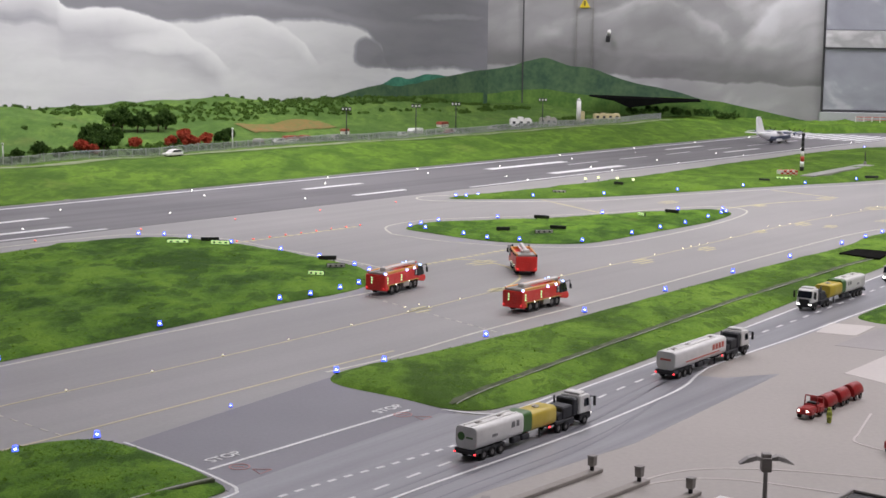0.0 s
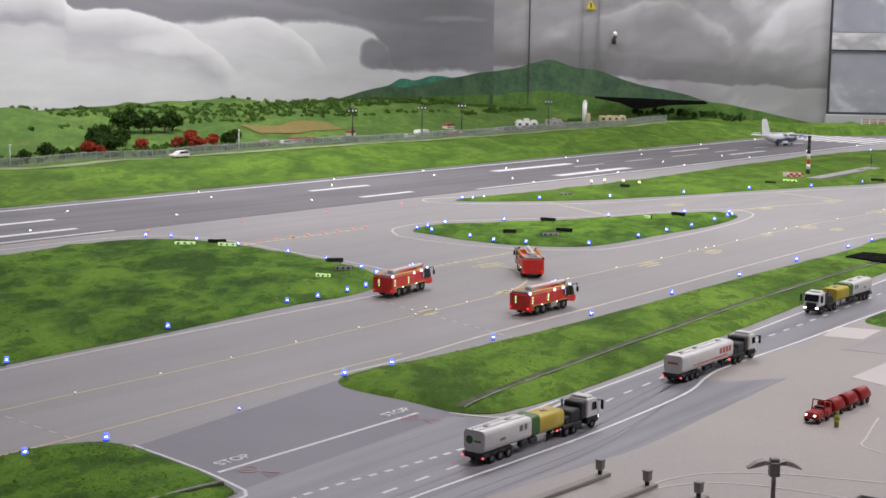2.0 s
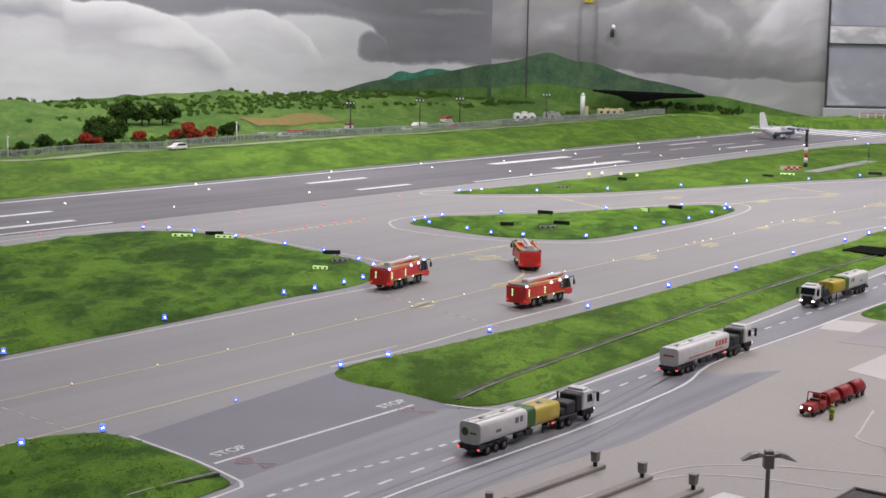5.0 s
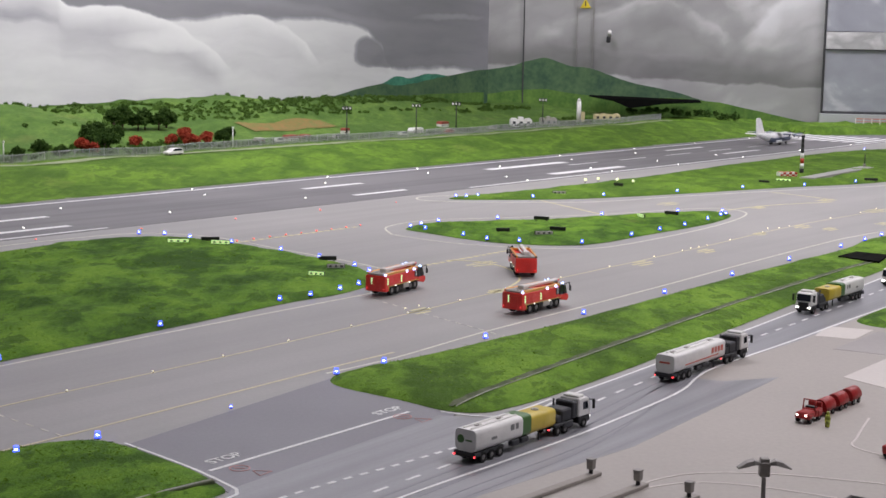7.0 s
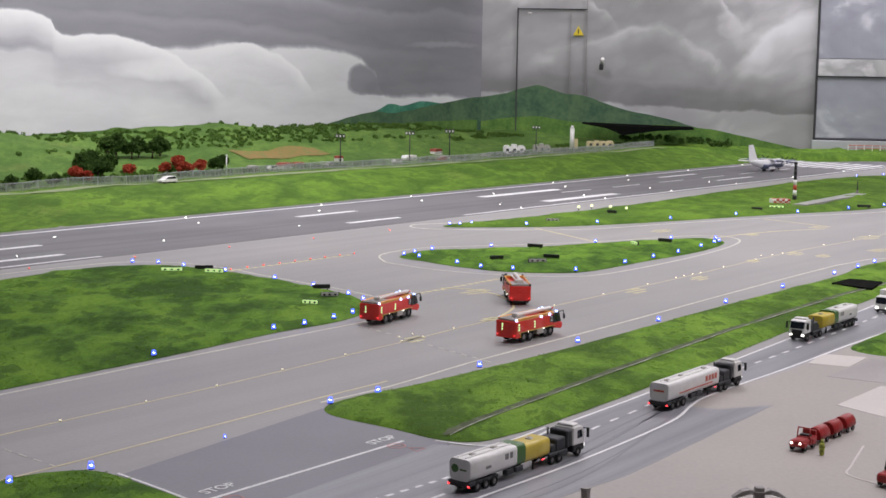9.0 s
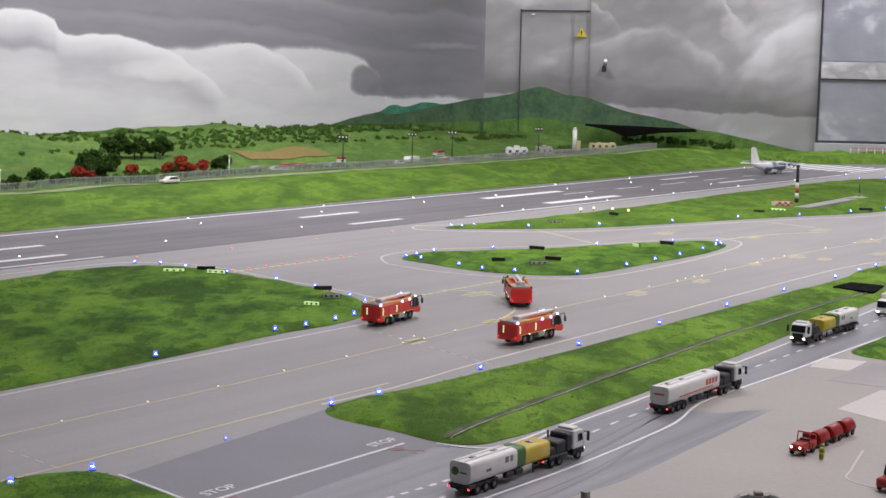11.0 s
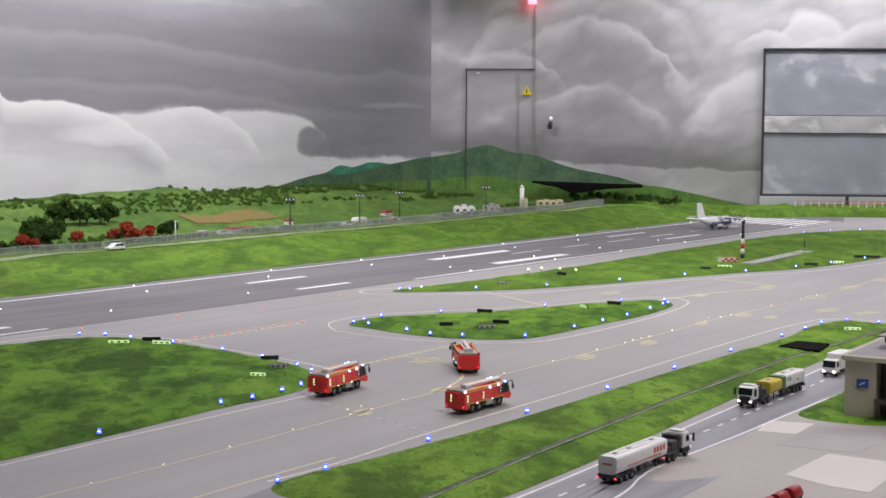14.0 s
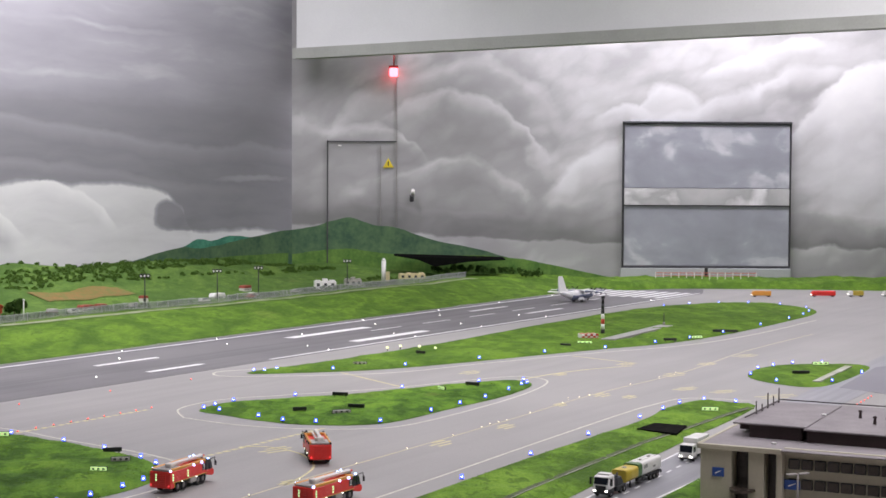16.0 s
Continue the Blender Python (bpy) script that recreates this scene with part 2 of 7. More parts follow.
def ribbon(bm, pts, width, z, thick=0.0004):
    """A flat painted line of that width along the points, with a thin edge."""
    n = len(pts)
    if n < 2:
        return bm
    rows = []
    for i, p in enumerate(pts):
        a, b = pts[max(i - 1, 0)], pts[min(i + 1, n - 1)]
        t = Vector((b[0] - a[0], b[1] - a[1]))
        if t.length < 1e-9:
            t = Vector((1, 0))
        t.normalize()
        nx, ny = -t.y * width / 2, t.x * width / 2
        rows.append([bm.verts.new((p[0] + k * nx, p[1] + k * ny, zz)) for k, zz in ((-1, z - thick), (-1, z), (1, z), (1, z - thick))])
    for r, s in zip(rows, rows[1:]):
        for k in range(3):
            bm.faces.new((r[k], s[k], s[k + 1], r[k + 1]))
    return bm


def dashes(bm, pts, width, z, on, off):
    fine = resample(pts, 0.004)
    i, a, b = 0, max(1, round(on / 0.004)), max(1, round(off / 0.004))
    while i + 1 < len(fine):
        ribbon(bm, fine[i:i + a + 1:max(1, a // 3)], width, z)
        i += a + b
    return bm


def marking(name, label, mat, lines, width, z=0.0016, dash=None):
    bm = bmesh.new()
    for pts in lines:
        if dash:
            dashes(bm, pts, width, z, *dash)
        else:
            ribbon(bm, pts, width, z)
    return tagged(mesh_ob(name, bm, mat), label, "marking", kind="structure")


def inside(pts, poly):
    """Which of many points lie inside the outline."""
    q = np.array(pts)
    c = np.zeros(len(q), bool)
    for (x0, y0), (x1, y1) in zip(poly, poly[1:] + poly[:1]):
        if y0 != y1:
            c ^= ((y0 > q[:, 1]) != (y1 > q[:, 1])) & (q[:, 0] < (x1 - x0) * (q[:, 1] - y0) / (y1 - y0) + x0)
    return c


def edge_dist(pts, poly):
    """Distance of many points from the outline."""
    q = np.array(pts)
    best = np.full(len(q), 1e9)
    for a, b in zip(poly, poly[1:] + poly[:1]):
        a, b = np.array(a), np.array(b)
        ab = b - a
        t = np.clip(((q - a) @ ab) / max(ab @ ab, 1e-12), 0, 1)
        best = np.minimum(best, np.linalg.norm(q - a - t[:, None] * ab, axis=1))
    return best


def line_dist(pts, line_pts):
    """Distance of many points from an open line."""
    q = np.array(pts)
    best = np.full(len(q), 1e9)
    for a, b in zip(line_pts, line_pts[1:]):
        a, b = np.array(a), np.array(b)
        ab = b - a
        t = np.clip(((q - a) @ ab) / max(ab @ ab, 1e-12), 0, 1)
        best = np.minimum(best, np.linalg.norm(q - a - t[:, None] * ab, axis=1))
    return best


def relief(x, y, amp):
    return amp * (noise.fractal(Vector((x * 9, y * 9, 0.3)), 1.0, 2.0, 4) + 0.4 * noise.noise(Vector((x * 60, y * 60, 1.7))) + 0.22 * noise.noise(Vector((x * 150, y * 150, 5.1))))


def lawn(name, outline, mat, rise=0.006, amp=0.004, step=0.022, tufts=0, height=0.0024, tuft_material=None, trench=None):
    """A raised grass bed with an uneven top, and its fibres."""
    poly = resample(outline + outline[:1], step)[:-1]
    xs, ys = [p[0] for p in poly], [p[1] for p in poly]
    gx, gy = np.meshgrid(np.arange(min(xs), max(xs), step), np.arange(min(ys), max(ys), step))
    rng = np.random.default_rng(len(poly))
    grid = np.c_[gx.ravel(), gy.ravel()] + rng.uniform(-0.3, 0.3, (gx.size, 2)) * step
    pts = [tuple(p) for p in grid[inside(grid, poly)].tolist()]
    dist = edge_dist(pts, poly)
    pts = [p for p, d in zip(pts, dist) if d > step * 0.5]
    allp = poly + pts
    n = len(poly)
    verts, _, faces, *_ = geometry.delaunay_2d_cdt([Vector(p) for p in allp], [(i, (i + 1) % n) for i in range(n)], [list(range(n))], 1, 1e-6)
    vd = edge_dist([tuple(v) for v in verts], poly)
    top = lambda x, y, d, c=1.0: (rise * (0.45 + 0.55 * c) + relief(x, y, amp) * c) * (1 - math.exp(-max(d, 0) / 0.018)) + 0.0012
    calm = lambda q: np.clip(line_dist(q, trench) / 0.022, 0, 1) if trench else np.ones(len(q))
    co = [(v.x, v.y, 0.0008 if d < 1e-5 else top(v.x, v.y, d, c)) for v, d, c in zip(verts, vd, calm([tuple(v) for v in verts]))]
    me = bpy.data.meshes.new(name)
    me.from_pydata(co, [], [list(f) for f in faces])
    me.polygons.foreach_set("use_smooth", [True] * len(me.polygons))
    me.materials.append(mat)
    bed = tagged(new(name, me), "bed of green model grass on the airfield", "grass", kind="structure")
    if tufts:
        rng = np.random.default_rng(len(co))
        q = np.c_[rng.uniform(min(xs), max(xs), tufts * 2), rng.uniform(min(ys), max(ys), tufts * 2)]
        q = [tuple(p) for p in q[inside(q, poly)][:tufts].tolist()]
        q = [p for p in q if noise.noise(Vector((p[0] * 14, p[1] * 8, 3.0))) + 0.6 * noise.noise(Vector((p[0] * 45, p[1] * 28, 6.0))) > 0.02]
        blades("grass_fibres", [(x, y, top(x, y, d, c) - 0.0012) for (x, y), d, c in zip(q, edge_dist(q, poly), calm(q))], height, tuft_material or M_TUFT, bed)
    return bed


def blades(name, roots, height, mat, parent=None):
    """Small crossed fibres standing on the given roots."""
    r = np.array(roots)
    n = len(r)
    rng = np.random.default_rng(n)
    a = rng.uniform(0, math.pi, n)
    hgt = height * rng.uniform(0.4, 1.1, n)
    wid = hgt * rng.uniform(0.5, 0.9, n)
    lean = rng.normal(0, 1.3, (n, 2)) * hgt[:, None]
    vs, fs = [], []
    for k in range(2):
        c, s = np.cos(a + k * 1.5), np.sin(a + k * 1.5)
        vs.append(np.stack([r + np.c_[c * wid, s * wid, 0 * a], r - np.c_[c * wid, s * wid, 0 * a], r + np.c_[lean, hgt]], 1))
    v = np.stack(vs, 1).reshape(-1, 3)
    f = np.arange(len(v)).reshape(-1, 3)
    # one apex for both blades keeps each tuft one island
    base = np.arange(n) * 6
    f = np.stack([np.c_[base, base + 1, base + 2], np.c_[base + 3, base + 4, base + 2]], 1).reshape(-1, 3)
    me = bpy.data.meshes.new(name)
    me.from_pydata(v.tolist(), [], f.tolist())
    me.materials.append(mat)
    ob = new(name, me)
    if parent is not None:
        ob.parent = parent
    return tagged(ob, "short green grass fibres", kind="stuff")


# ---------------------------------------------------------------- plan frame of the runway
O2, U2, N2 = Vector((-0.62, 4.98)), Vector((0.539, 0.842)), Vector((-0.842, 0.539))


def rw(s, d):
    """Plan point s metres along the runway's far edge and d metres beyond it."""
    p = O2 + U2 * s + N2 * d
    return (p.x, p.y)


# ---------------------------------------------------------------- painted sky on the walls
def cloud_mat(name, blobs, tint, seed, low, stretch=(0.9, 1.0, 2.6), billow=0.2):
    """A matt wall painted with grey storm clouds: soft noise shaped by broad masses (x, z, half width, half height, value, weight)."""
    m, nt, b = shader(name)
    tc = nt.nodes.new("ShaderNodeTexCoord")
    warp_v = coords(nt, (1.3, 1.0, 2.2))
    wn = nt.nodes.new("ShaderNodeTexNoise")
    wn.inputs["Scale"].default_value, wn.inputs["Detail"].default_value = 1.7, 4
    nt.links.new(warp_v, wn.inputs["Vector"])
    off = nt.nodes.new("ShaderNodeVectorMath")
    off.operation = "MULTIPLY_ADD"
    off.inputs[1].default_value, off.inputs[2].default_value = (0.2, 0, 0.11), (-0.1, 0, -0.055)
    nt.links.new(wn.outputs["Color"], off.inputs[0])
    add = nt.nodes.new("ShaderNodeVectorMath")
    add.operation = "ADD"
    nt.links.new(tc.outputs["Object"], add.inputs[0])
    nt.links.new(off.outputs[0], add.inputs[1])
    sep = nt.nodes.new("ShaderNodeSeparateXYZ")
    nt.links.new(add.outputs[0], sep.inputs[0])
    mp = nt.nodes.new("ShaderNodeMapping")
    mp.inputs["Scale"].default_value = stretch
    mp.inputs["Location"].default_value = (seed, 0, seed * 0.37)
    nt.links.new(add.outputs[0], mp.inputs[0])
    n1 = noise_tex(nt, mp.outputs[0], 1.3, 5, 0.5, 0.35)
    n2 = noise_tex(nt, mp.outputs[0], 3.6, 4, 0.5, 0.5)
    val = math_node(nt, "ADD", math_node(nt, "MULTIPLY", n1, 0.75), math_node(nt, "MULTIPLY", n2, 0.25))
    val = ramp(nt, val, [(0.38, (0.08, 0.08, 0.08)), (0.5, (0.42, 0.42, 0.42)), (0.62, (0.9, 0.9, 0.9))])
    for bx, bz, rx, rz, target, weight in blobs:
        dx = math_node(nt, "DIVIDE", math_node(nt, "SUBTRACT", sep.outputs[0], bx), rx)
        dz = math_node(nt, "DIVIDE", math_node(nt, "SUBTRACT", sep.outputs[2], bz), rz)
        r2 = math_node(nt, "ADD", math_node(nt, "MULTIPLY", dx, dx), math_node(nt, "MULTIPLY", dz, dz))
        mask = ramp(nt, r2, [(0.3, (weight,) * 3), (1.0, (0, 0, 0))])
        val = mixc(nt, mask, val, (target, target, target))
    vo = nt.nodes.new("ShaderNodeTexVoronoi")
    vo.feature = "SMOOTH_F1"
    vo.inputs["Scale"].default_value, vo.inputs["Smoothness"].default_value = 3.2, 0.35
    warp = nt.nodes.new("ShaderNodeVectorMath")
    warp.operation = "MULTIPLY_ADD"
    fine = nt.nodes.new("ShaderNodeTexNoise")
    fine.inputs["Scale"].default_value, fine.inputs["Detail"].default_value = 3.0, 4
    nt.links.new(mp.outputs[0], fine.inputs["Vector"])
    warp.inputs[1].default_value = (0.35, 0.0, 0.35)
    nt.links.new(fine.outputs["Color"], warp.inputs[0])
    nt.links.new(mp.outputs[0], warp.inputs[2])
    nt.links.new(warp.outputs[0], vo.inputs["Vector"])
    puff = ramp(nt, vo.outputs["Distance"], [(0.08, (1, 1, 1)), (0.3, (0.5, 0.5, 0.5)), (0.55, (0.08, 0.08, 0.08))])
    val = mixc(nt, billow, val, puff, "OVERLAY")
    val = mixc(nt, 0.16, val, ramp(nt, n2, [(0.3, (0.1, 0.1, 0.1)), (0.7, (0.9, 0.9, 0.9))]))
    col = ramp(nt, val, [(0.05, tuple(low * c for c in tint)), (0.5, tuple(0.36 * c for c in tint)), (1.0, (0.9, 0.9, 0.9))])
    nt.links.new(col, b.inputs["Base Color"])
    b.inputs["Roughness"].default_value = 0.7
    b.inputs["Specular IOR Level"].default_value = 0.15
    return m


def sky_mat(name, layers, dark, tint, seed, base, slant=0.0, billow=0.15, ragged=1.0, stretch=(0.6, 1.0, 3.0)):
    """A wall painted with clouds in layers, back to front. Each layer is an outline (x, z) along the wall with a
    bright rim that sinks into its body; an outline of two pairs is a soft spot, its centre and half sizes."""
    m, nt, b = shader(name)
    tc = nt.nodes.new("ShaderNodeTexCoord")
    pos = tc.outputs["Object"]
    for scale, amount in ((2.2, 0.16), (9.0, 0.045), (30.0, 0.014)):
        wn = nt.nodes.new("ShaderNodeTexNoise")
        wn.inputs["Scale"].default_value, wn.inputs["Detail"].default_value = scale, 3
        nt.links.new(tc.outputs["Object"], wn.inputs["Vector"])
        off = nt.nodes.new("ShaderNodeVectorMath")
        off.operation = "MULTIPLY_ADD"
        off.inputs[1].default_value, off.inputs[2].default_value = (amount * ragged, 0, amount * ragged * 0.6), (-amount * ragged / 2, 0, -amount * ragged * 0.3)
        nt.links.new(wn.outputs["Color"], off.inputs[0])
        add = nt.nodes.new("ShaderNodeVectorMath")
        add.operation = "ADD"
        nt.links.new(pos, add.inputs[0])
        nt.links.new(off.outputs[0], add.inputs[1])
        pos = add.outputs[0]
    sep = nt.nodes.new("ShaderNodeSeparateXYZ")
    nt.links.new(pos, sep.inputs[0])
    turned = nt.nodes.new("ShaderNodeMapping")
    turned.inputs["Rotation"].default_value = (0, slant, 0)
    nt.links.new(pos, turned.inputs[0])
    mp = nt.nodes.new("ShaderNodeMapping")
    mp.inputs["Scale"].default_value, mp.inputs["Location"].default_value = stretch, (seed, 0, seed * 0.4)
    nt.links.new(turned.outputs[0], mp.inputs[0])
    n1 = noise_tex(nt, mp.outputs[0], 1.5, 5, 0.5, 0.2)
    n2 = noise_tex(nt, mp.outputs[0], 5.0, 4, 0.55, 0.3)
    grey = lambda v: (v, v, v)
    val = ramp(nt, n1, [(0.35, grey(base[0])), (0.65, grey(base[1]))])
    along = math_node(nt, "MULTIPLY", math_node(nt, "ADD", sep.outputs[0], 3.0), 1 / 6.0)
    for outline, soft, rim, body, depth, keep in layers:
        if len(outline) == 2:
            # a soft spot
            (bx, bz), (rx, rz) = outline
            dx = math_node(nt, "DIVIDE", math_node(nt, "SUBTRACT", sep.outputs[0], bx), rx)
            dz = math_node(nt, "DIVIDE", math_node(nt, "SUBTRACT", sep.outputs[2], bz), rz)
            r2 = math_node(nt, "ADD", math_node(nt, "MULTIPLY", dx, dx), math_node(nt, "MULTIPLY", dz, dz))
            val = mixc(nt, ramp(nt, r2, [(1 - soft, grey(keep)), (1.0, grey(0.0))]), val, grey(rim))
            continue
        top = math_node(nt, "MULTIPLY", ramp(nt, along, [((x + 3) / 6, grey(z / 1.5)) for x, z in outline]), 1.5)
        below = math_node(nt, "SUBTRACT", top, sep.outputs[2])
        mask = ramp(nt, math_node(nt, "DIVIDE", below, soft), [(0.0, grey(0.0)), (1.0, grey(1.0))])
        fade = ramp(nt, math_node(nt, "DIVIDE", below, depth * 2.2), [(0.4, grey(1.0)), (1.0, grey(keep))])
        shade = ramp(nt, math_node(nt, "ADD", math_node(nt, "DIVIDE", below, depth), math_node(nt, "MULTIPLY", math_node(nt, "SUBTRACT", n2, 0.5), 0.9)), [(0.05, grey(rim)), (0.5, grey(rim * 0.45 + body * 0.55)), (1.0, grey(body))])
        mask = math_node(nt, "MULTIPLY", mask, fade)
        if keep < 1:
            ends = [(x + 3) / 6 for x, z in outline]
            mask = math_node(nt, "MULTIPLY", mask, ramp(nt, along, [(ends[0], grey(0.0)), (ends[1], grey(1.0)), (ends[-2], grey(1.0)), (ends[-1], grey(0.0))]))
        val = mixc(nt, mask, val, shade)
    vo = nt.nodes.new("ShaderNodeTexVoronoi")
    vo.feature = "SMOOTH_F1"
    vo.inputs["Scale"].default_value, vo.inputs["Smoothness"].default_value = 2.6, 0.4
    nt.links.new(mp.outputs[0], vo.inputs["Vector"])
    val = mixc(nt, billow, val, ramp(nt, vo.outputs["Distance"], [(0.08, grey(0.95)), (0.35, grey(0.5)), (0.65, grey(0.1))]), "OVERLAY")
    puff = nt.nodes.new("ShaderNodeTexVoronoi")
    puff.feature = "SMOOTH_F1"
    puff.inputs["Scale"].default_value, puff.inputs["Smoothness"].default_value = 6.5, 0.3
    nt.links.new(mp.outputs[0], puff.inputs["Vector"])
    val = mixc(nt, billow * 0.75, val, ramp(nt, puff.outputs["Distance"], [(0.1, grey(0.85)), (0.4, grey(0.5)), (0.6, grey(0.2))]), "OVERLAY")
    val = mixc(nt, 0.1, val, ramp(nt, n2, [(0.3, grey(0.1)), (0.7, grey(0.9))]))
    col = ramp(nt, val, [(0.05, tuple(dark * c for c in tint)), (0.5, tuple(0.36 * c for c in tint)), (0.8, (0.66, 0.66, 0.67)), (1.0, (0.84, 0.84, 0.84))])
    nt.links.new(col, b.inputs["Base Color"])
    b.inputs["Roughness"].default_value = 0.7
    b.inputs["Specular IOR Level"].default_value = 0.15
    return m


M_SKY_L = sky_mat("painted_sky", [
    ([(-2.9, 1.2), (0.5, 1.0), (1.6, 0.98), (2.5, 0.94)], 0.12, 0.3, 0.22, 0.2, 1.0),
    ([(1.25, 1.225), (0.5, 0.018)], 0.9, 0.6, 0, 0, 0.7),
    ([(-2.9, 0.92), (0.5, 0.83), (0.73, 0.79), (1.67, 0.71), (2.5, 0.71)], 0.025, 0.46, 0.2, 0.09, 1.0),
    ([(-1.0, 0.7), (0.14, 0.645), (0.5, 0.63), (0.85, 0.6), (1.2, 0.57), (1.5, 0.54), (2.5, 0.5)], 0.03, 0.45, 0.22, 0.06, 0.7),
    ([(2.2, 0.545), (0.3, 0.02)], 0.9, 0.5, 0, 0, 0.8),
    ([(0.2, 0.5), (0.6, 0.53), (0.97, 0.517), (1.44, 0.511), (1.6, 0.484), (1.69, 0.42), (1.72, 0.3), (2.2, 0.285), (2.6, 0.28)], 0.025, 0.86, 0.78, 0.12, 1.0),
    ([(1.6, 0.37), (0.115, 0.085)], 0.45, 0.2, 0, 0, 0.9),
    ([(1.72, 0.335), (0.12, 0.05)], 0.5, 0.2, 0, 0, 0.9),
    ([(0.5, 0.5), (0.76, 0.527), (0.8, 0.526), (0.915, 0.509), (1.036, 0.469), (1.12, 0.412), (1.16, 0.38), (1.26, 0.3)], 0.012, 0.98, 0.8, 0.06, 0.0),
    ([(-2.9, 0.5), (-1.2, 0.6), (-0.8, 0.6), (-0.47, 0.649), (-0.34, 0.646), (-0.25, 0.615), (-0.23, 0.573), (-0.18, 0.557), (0.137, 0.542), (0.27, 0.517), (0.41, 0.467), (0.52, 0.415), (0.56, 0.39), (0.7, 0.28)], 0.012, 0.96, 0.62, 0.12, 0.0),
    ([(0.3, 0.41), (0.3, 0.05)], 0.9, 0.94, 0, 0, 0.7),
    ([(-2.9, 0.4), (-0.5, 0.35), (0.0, 0.33), (0.4, 0.29), (1.2, 0.25), (2.0, 0.22), (2.6, 0.2)], 0.08, 0.84, 0.8, 0.1, 1.0),
], 0.17, (0.97, 0.96, 1.05), 3.1, (0.4, 0.58), 0.0, 0.05)
M_SKY_B = sky_mat("painted_sky_back", [
    ([(2.1, 0.95), (1.9, 0.75)], 0.9, 0.74, 0, 0, 0.8),
    ([(-0.7, 0.85), (-0.4, 0.84), (-0.3, 0.95), (-0.1, 1.1), (0.17, 1.18), (0.31, 1.22), (0.43, 1.22), (0.56, 1.15), (0.71, 1.04), (0.8, 0.9)], 0.07, 0.8, 0.5, 0.24, 0.3),
    ([(-0.2, 0.85), (0.0, 0.97), (0.2, 1.03), (0.42, 0.98), (0.56, 0.87), (0.62, 0.74), (0.72, 0.6)], 0.03, 0.8, 0.45, 0.16, 0.0),
    ([(-0.65, 0.9), (-0.43, 0.81), (-0.2, 0.86), (-0.05, 0.82), (0.12, 0.6)], 0.03, 0.82, 0.45, 0.12, 0.0),
    ([(-0.3, 0.5), (0.05, 0.62), (0.174, 0.675), (0.33, 0.685), (0.44, 0.62), (0.545, 0.536), (0.6, 0.475), (0.72, 0.4)], 0.03, 0.72, 0.34, 0.14, 0.2),
    ([(0.65, 0.45), (0.78, 0.56), (0.914, 0.697), (1.125, 0.786), (1.229, 1.03), (1.3, 1.077), (1.44, 1.05), (1.5, 0.99), (1.7, 0.85)], 0.05, 0.9, 0.68, 0.2, 0.0),
    ([(0.95, 0.85), (1.05, 0.92), (1.12, 0.95), (1.2, 0.93), (1.3, 0.9)], 0.02, 0.92, 0.72, 0.06, 0.0),
    ([(1.3, 0.88), (1.42, 0.91), (1.512, 0.911), (1.688, 1.018), (1.864, 1.054), (2.02, 1.16), (2.2, 1.15), (2.4, 1.1)], 0.03, 0.9, 0.6, 0.16, 0.0),
    ([(1.5, 1.08), (1.65, 1.16), (1.8, 1.2), (1.95, 1.28), (2.1, 1.3), (2.3, 1.28)], 0.03, 0.92, 0.7, 0.1, 0.0),
    ([(1.7, 0.7), (1.95, 0.76), (2.05, 0.83), (2.2, 0.95), (2.5, 0.98), (2.9, 1.0)], 0.03, 0.92, 0.66, 0.16, 0.2),
    ([(2.12, 0.95), (2.25, 1.05), (2.34, 1.144), (2.46, 1.18), (2.6, 1.2), (2.9, 1.2)], 0.03, 1.0, 0.9, 0.2, 0.6),
    ([(-0.7, 0.5), (0.2, 0.48), (0.8, 0.42), (1.4, 0.38), (2.6, 0.36)], 0.16, 0.28, 0.14, 0.16, 1.0),
    ([(-0.7, 0.4), (-0.2, 0.42), (0.1, 0.385), (0.5, 0.39), (0.9, 0.34)], 0.02, 0.42, 0.18, 0.05, 0.0),
    ([(-0.7, 0.3), (0.17, 0.261), (0.73, 0.231), (1.1, 0.225), (2.0, 0.196), (2.6, 0.206)], 0.012, 0.58, 0.52, 0.2, 1.0),
], 0.15, (1.0, 0.99, 1.0), 7.7, (0.4, 0.68), 0.4, 0.26, 1.6, (0.95, 1.0, 1.9))
M_PLASTER = surf("white_plaster", (0.72, 0.73, 0.73), (0.66, 0.67, 0.67), 0.75, 3, 120, 0.05)
M_UNDERSHADE = surf("undershade_grey", (0.4, 0.41, 0.38), (0.33, 0.34, 0.31), 0.7, 6, 120, 0.04)
M_GREY_WALL = surf("grey_wall", (0.45, 0.46, 0.48), (0.38, 0.39, 0.41), 0.8, 2, 100, 0.05)


def slab_ob(name, sx, sy, sz, m, mat, label, cat):
    bm = bmesh.new()
    box(bm, 0, 0, 0, sx, sy, sz, 0.004)
    ob = mesh_ob(name, bm, mat)
    ob.matrix_world = m
    return tagged(ob, label, cat, kind="structure")


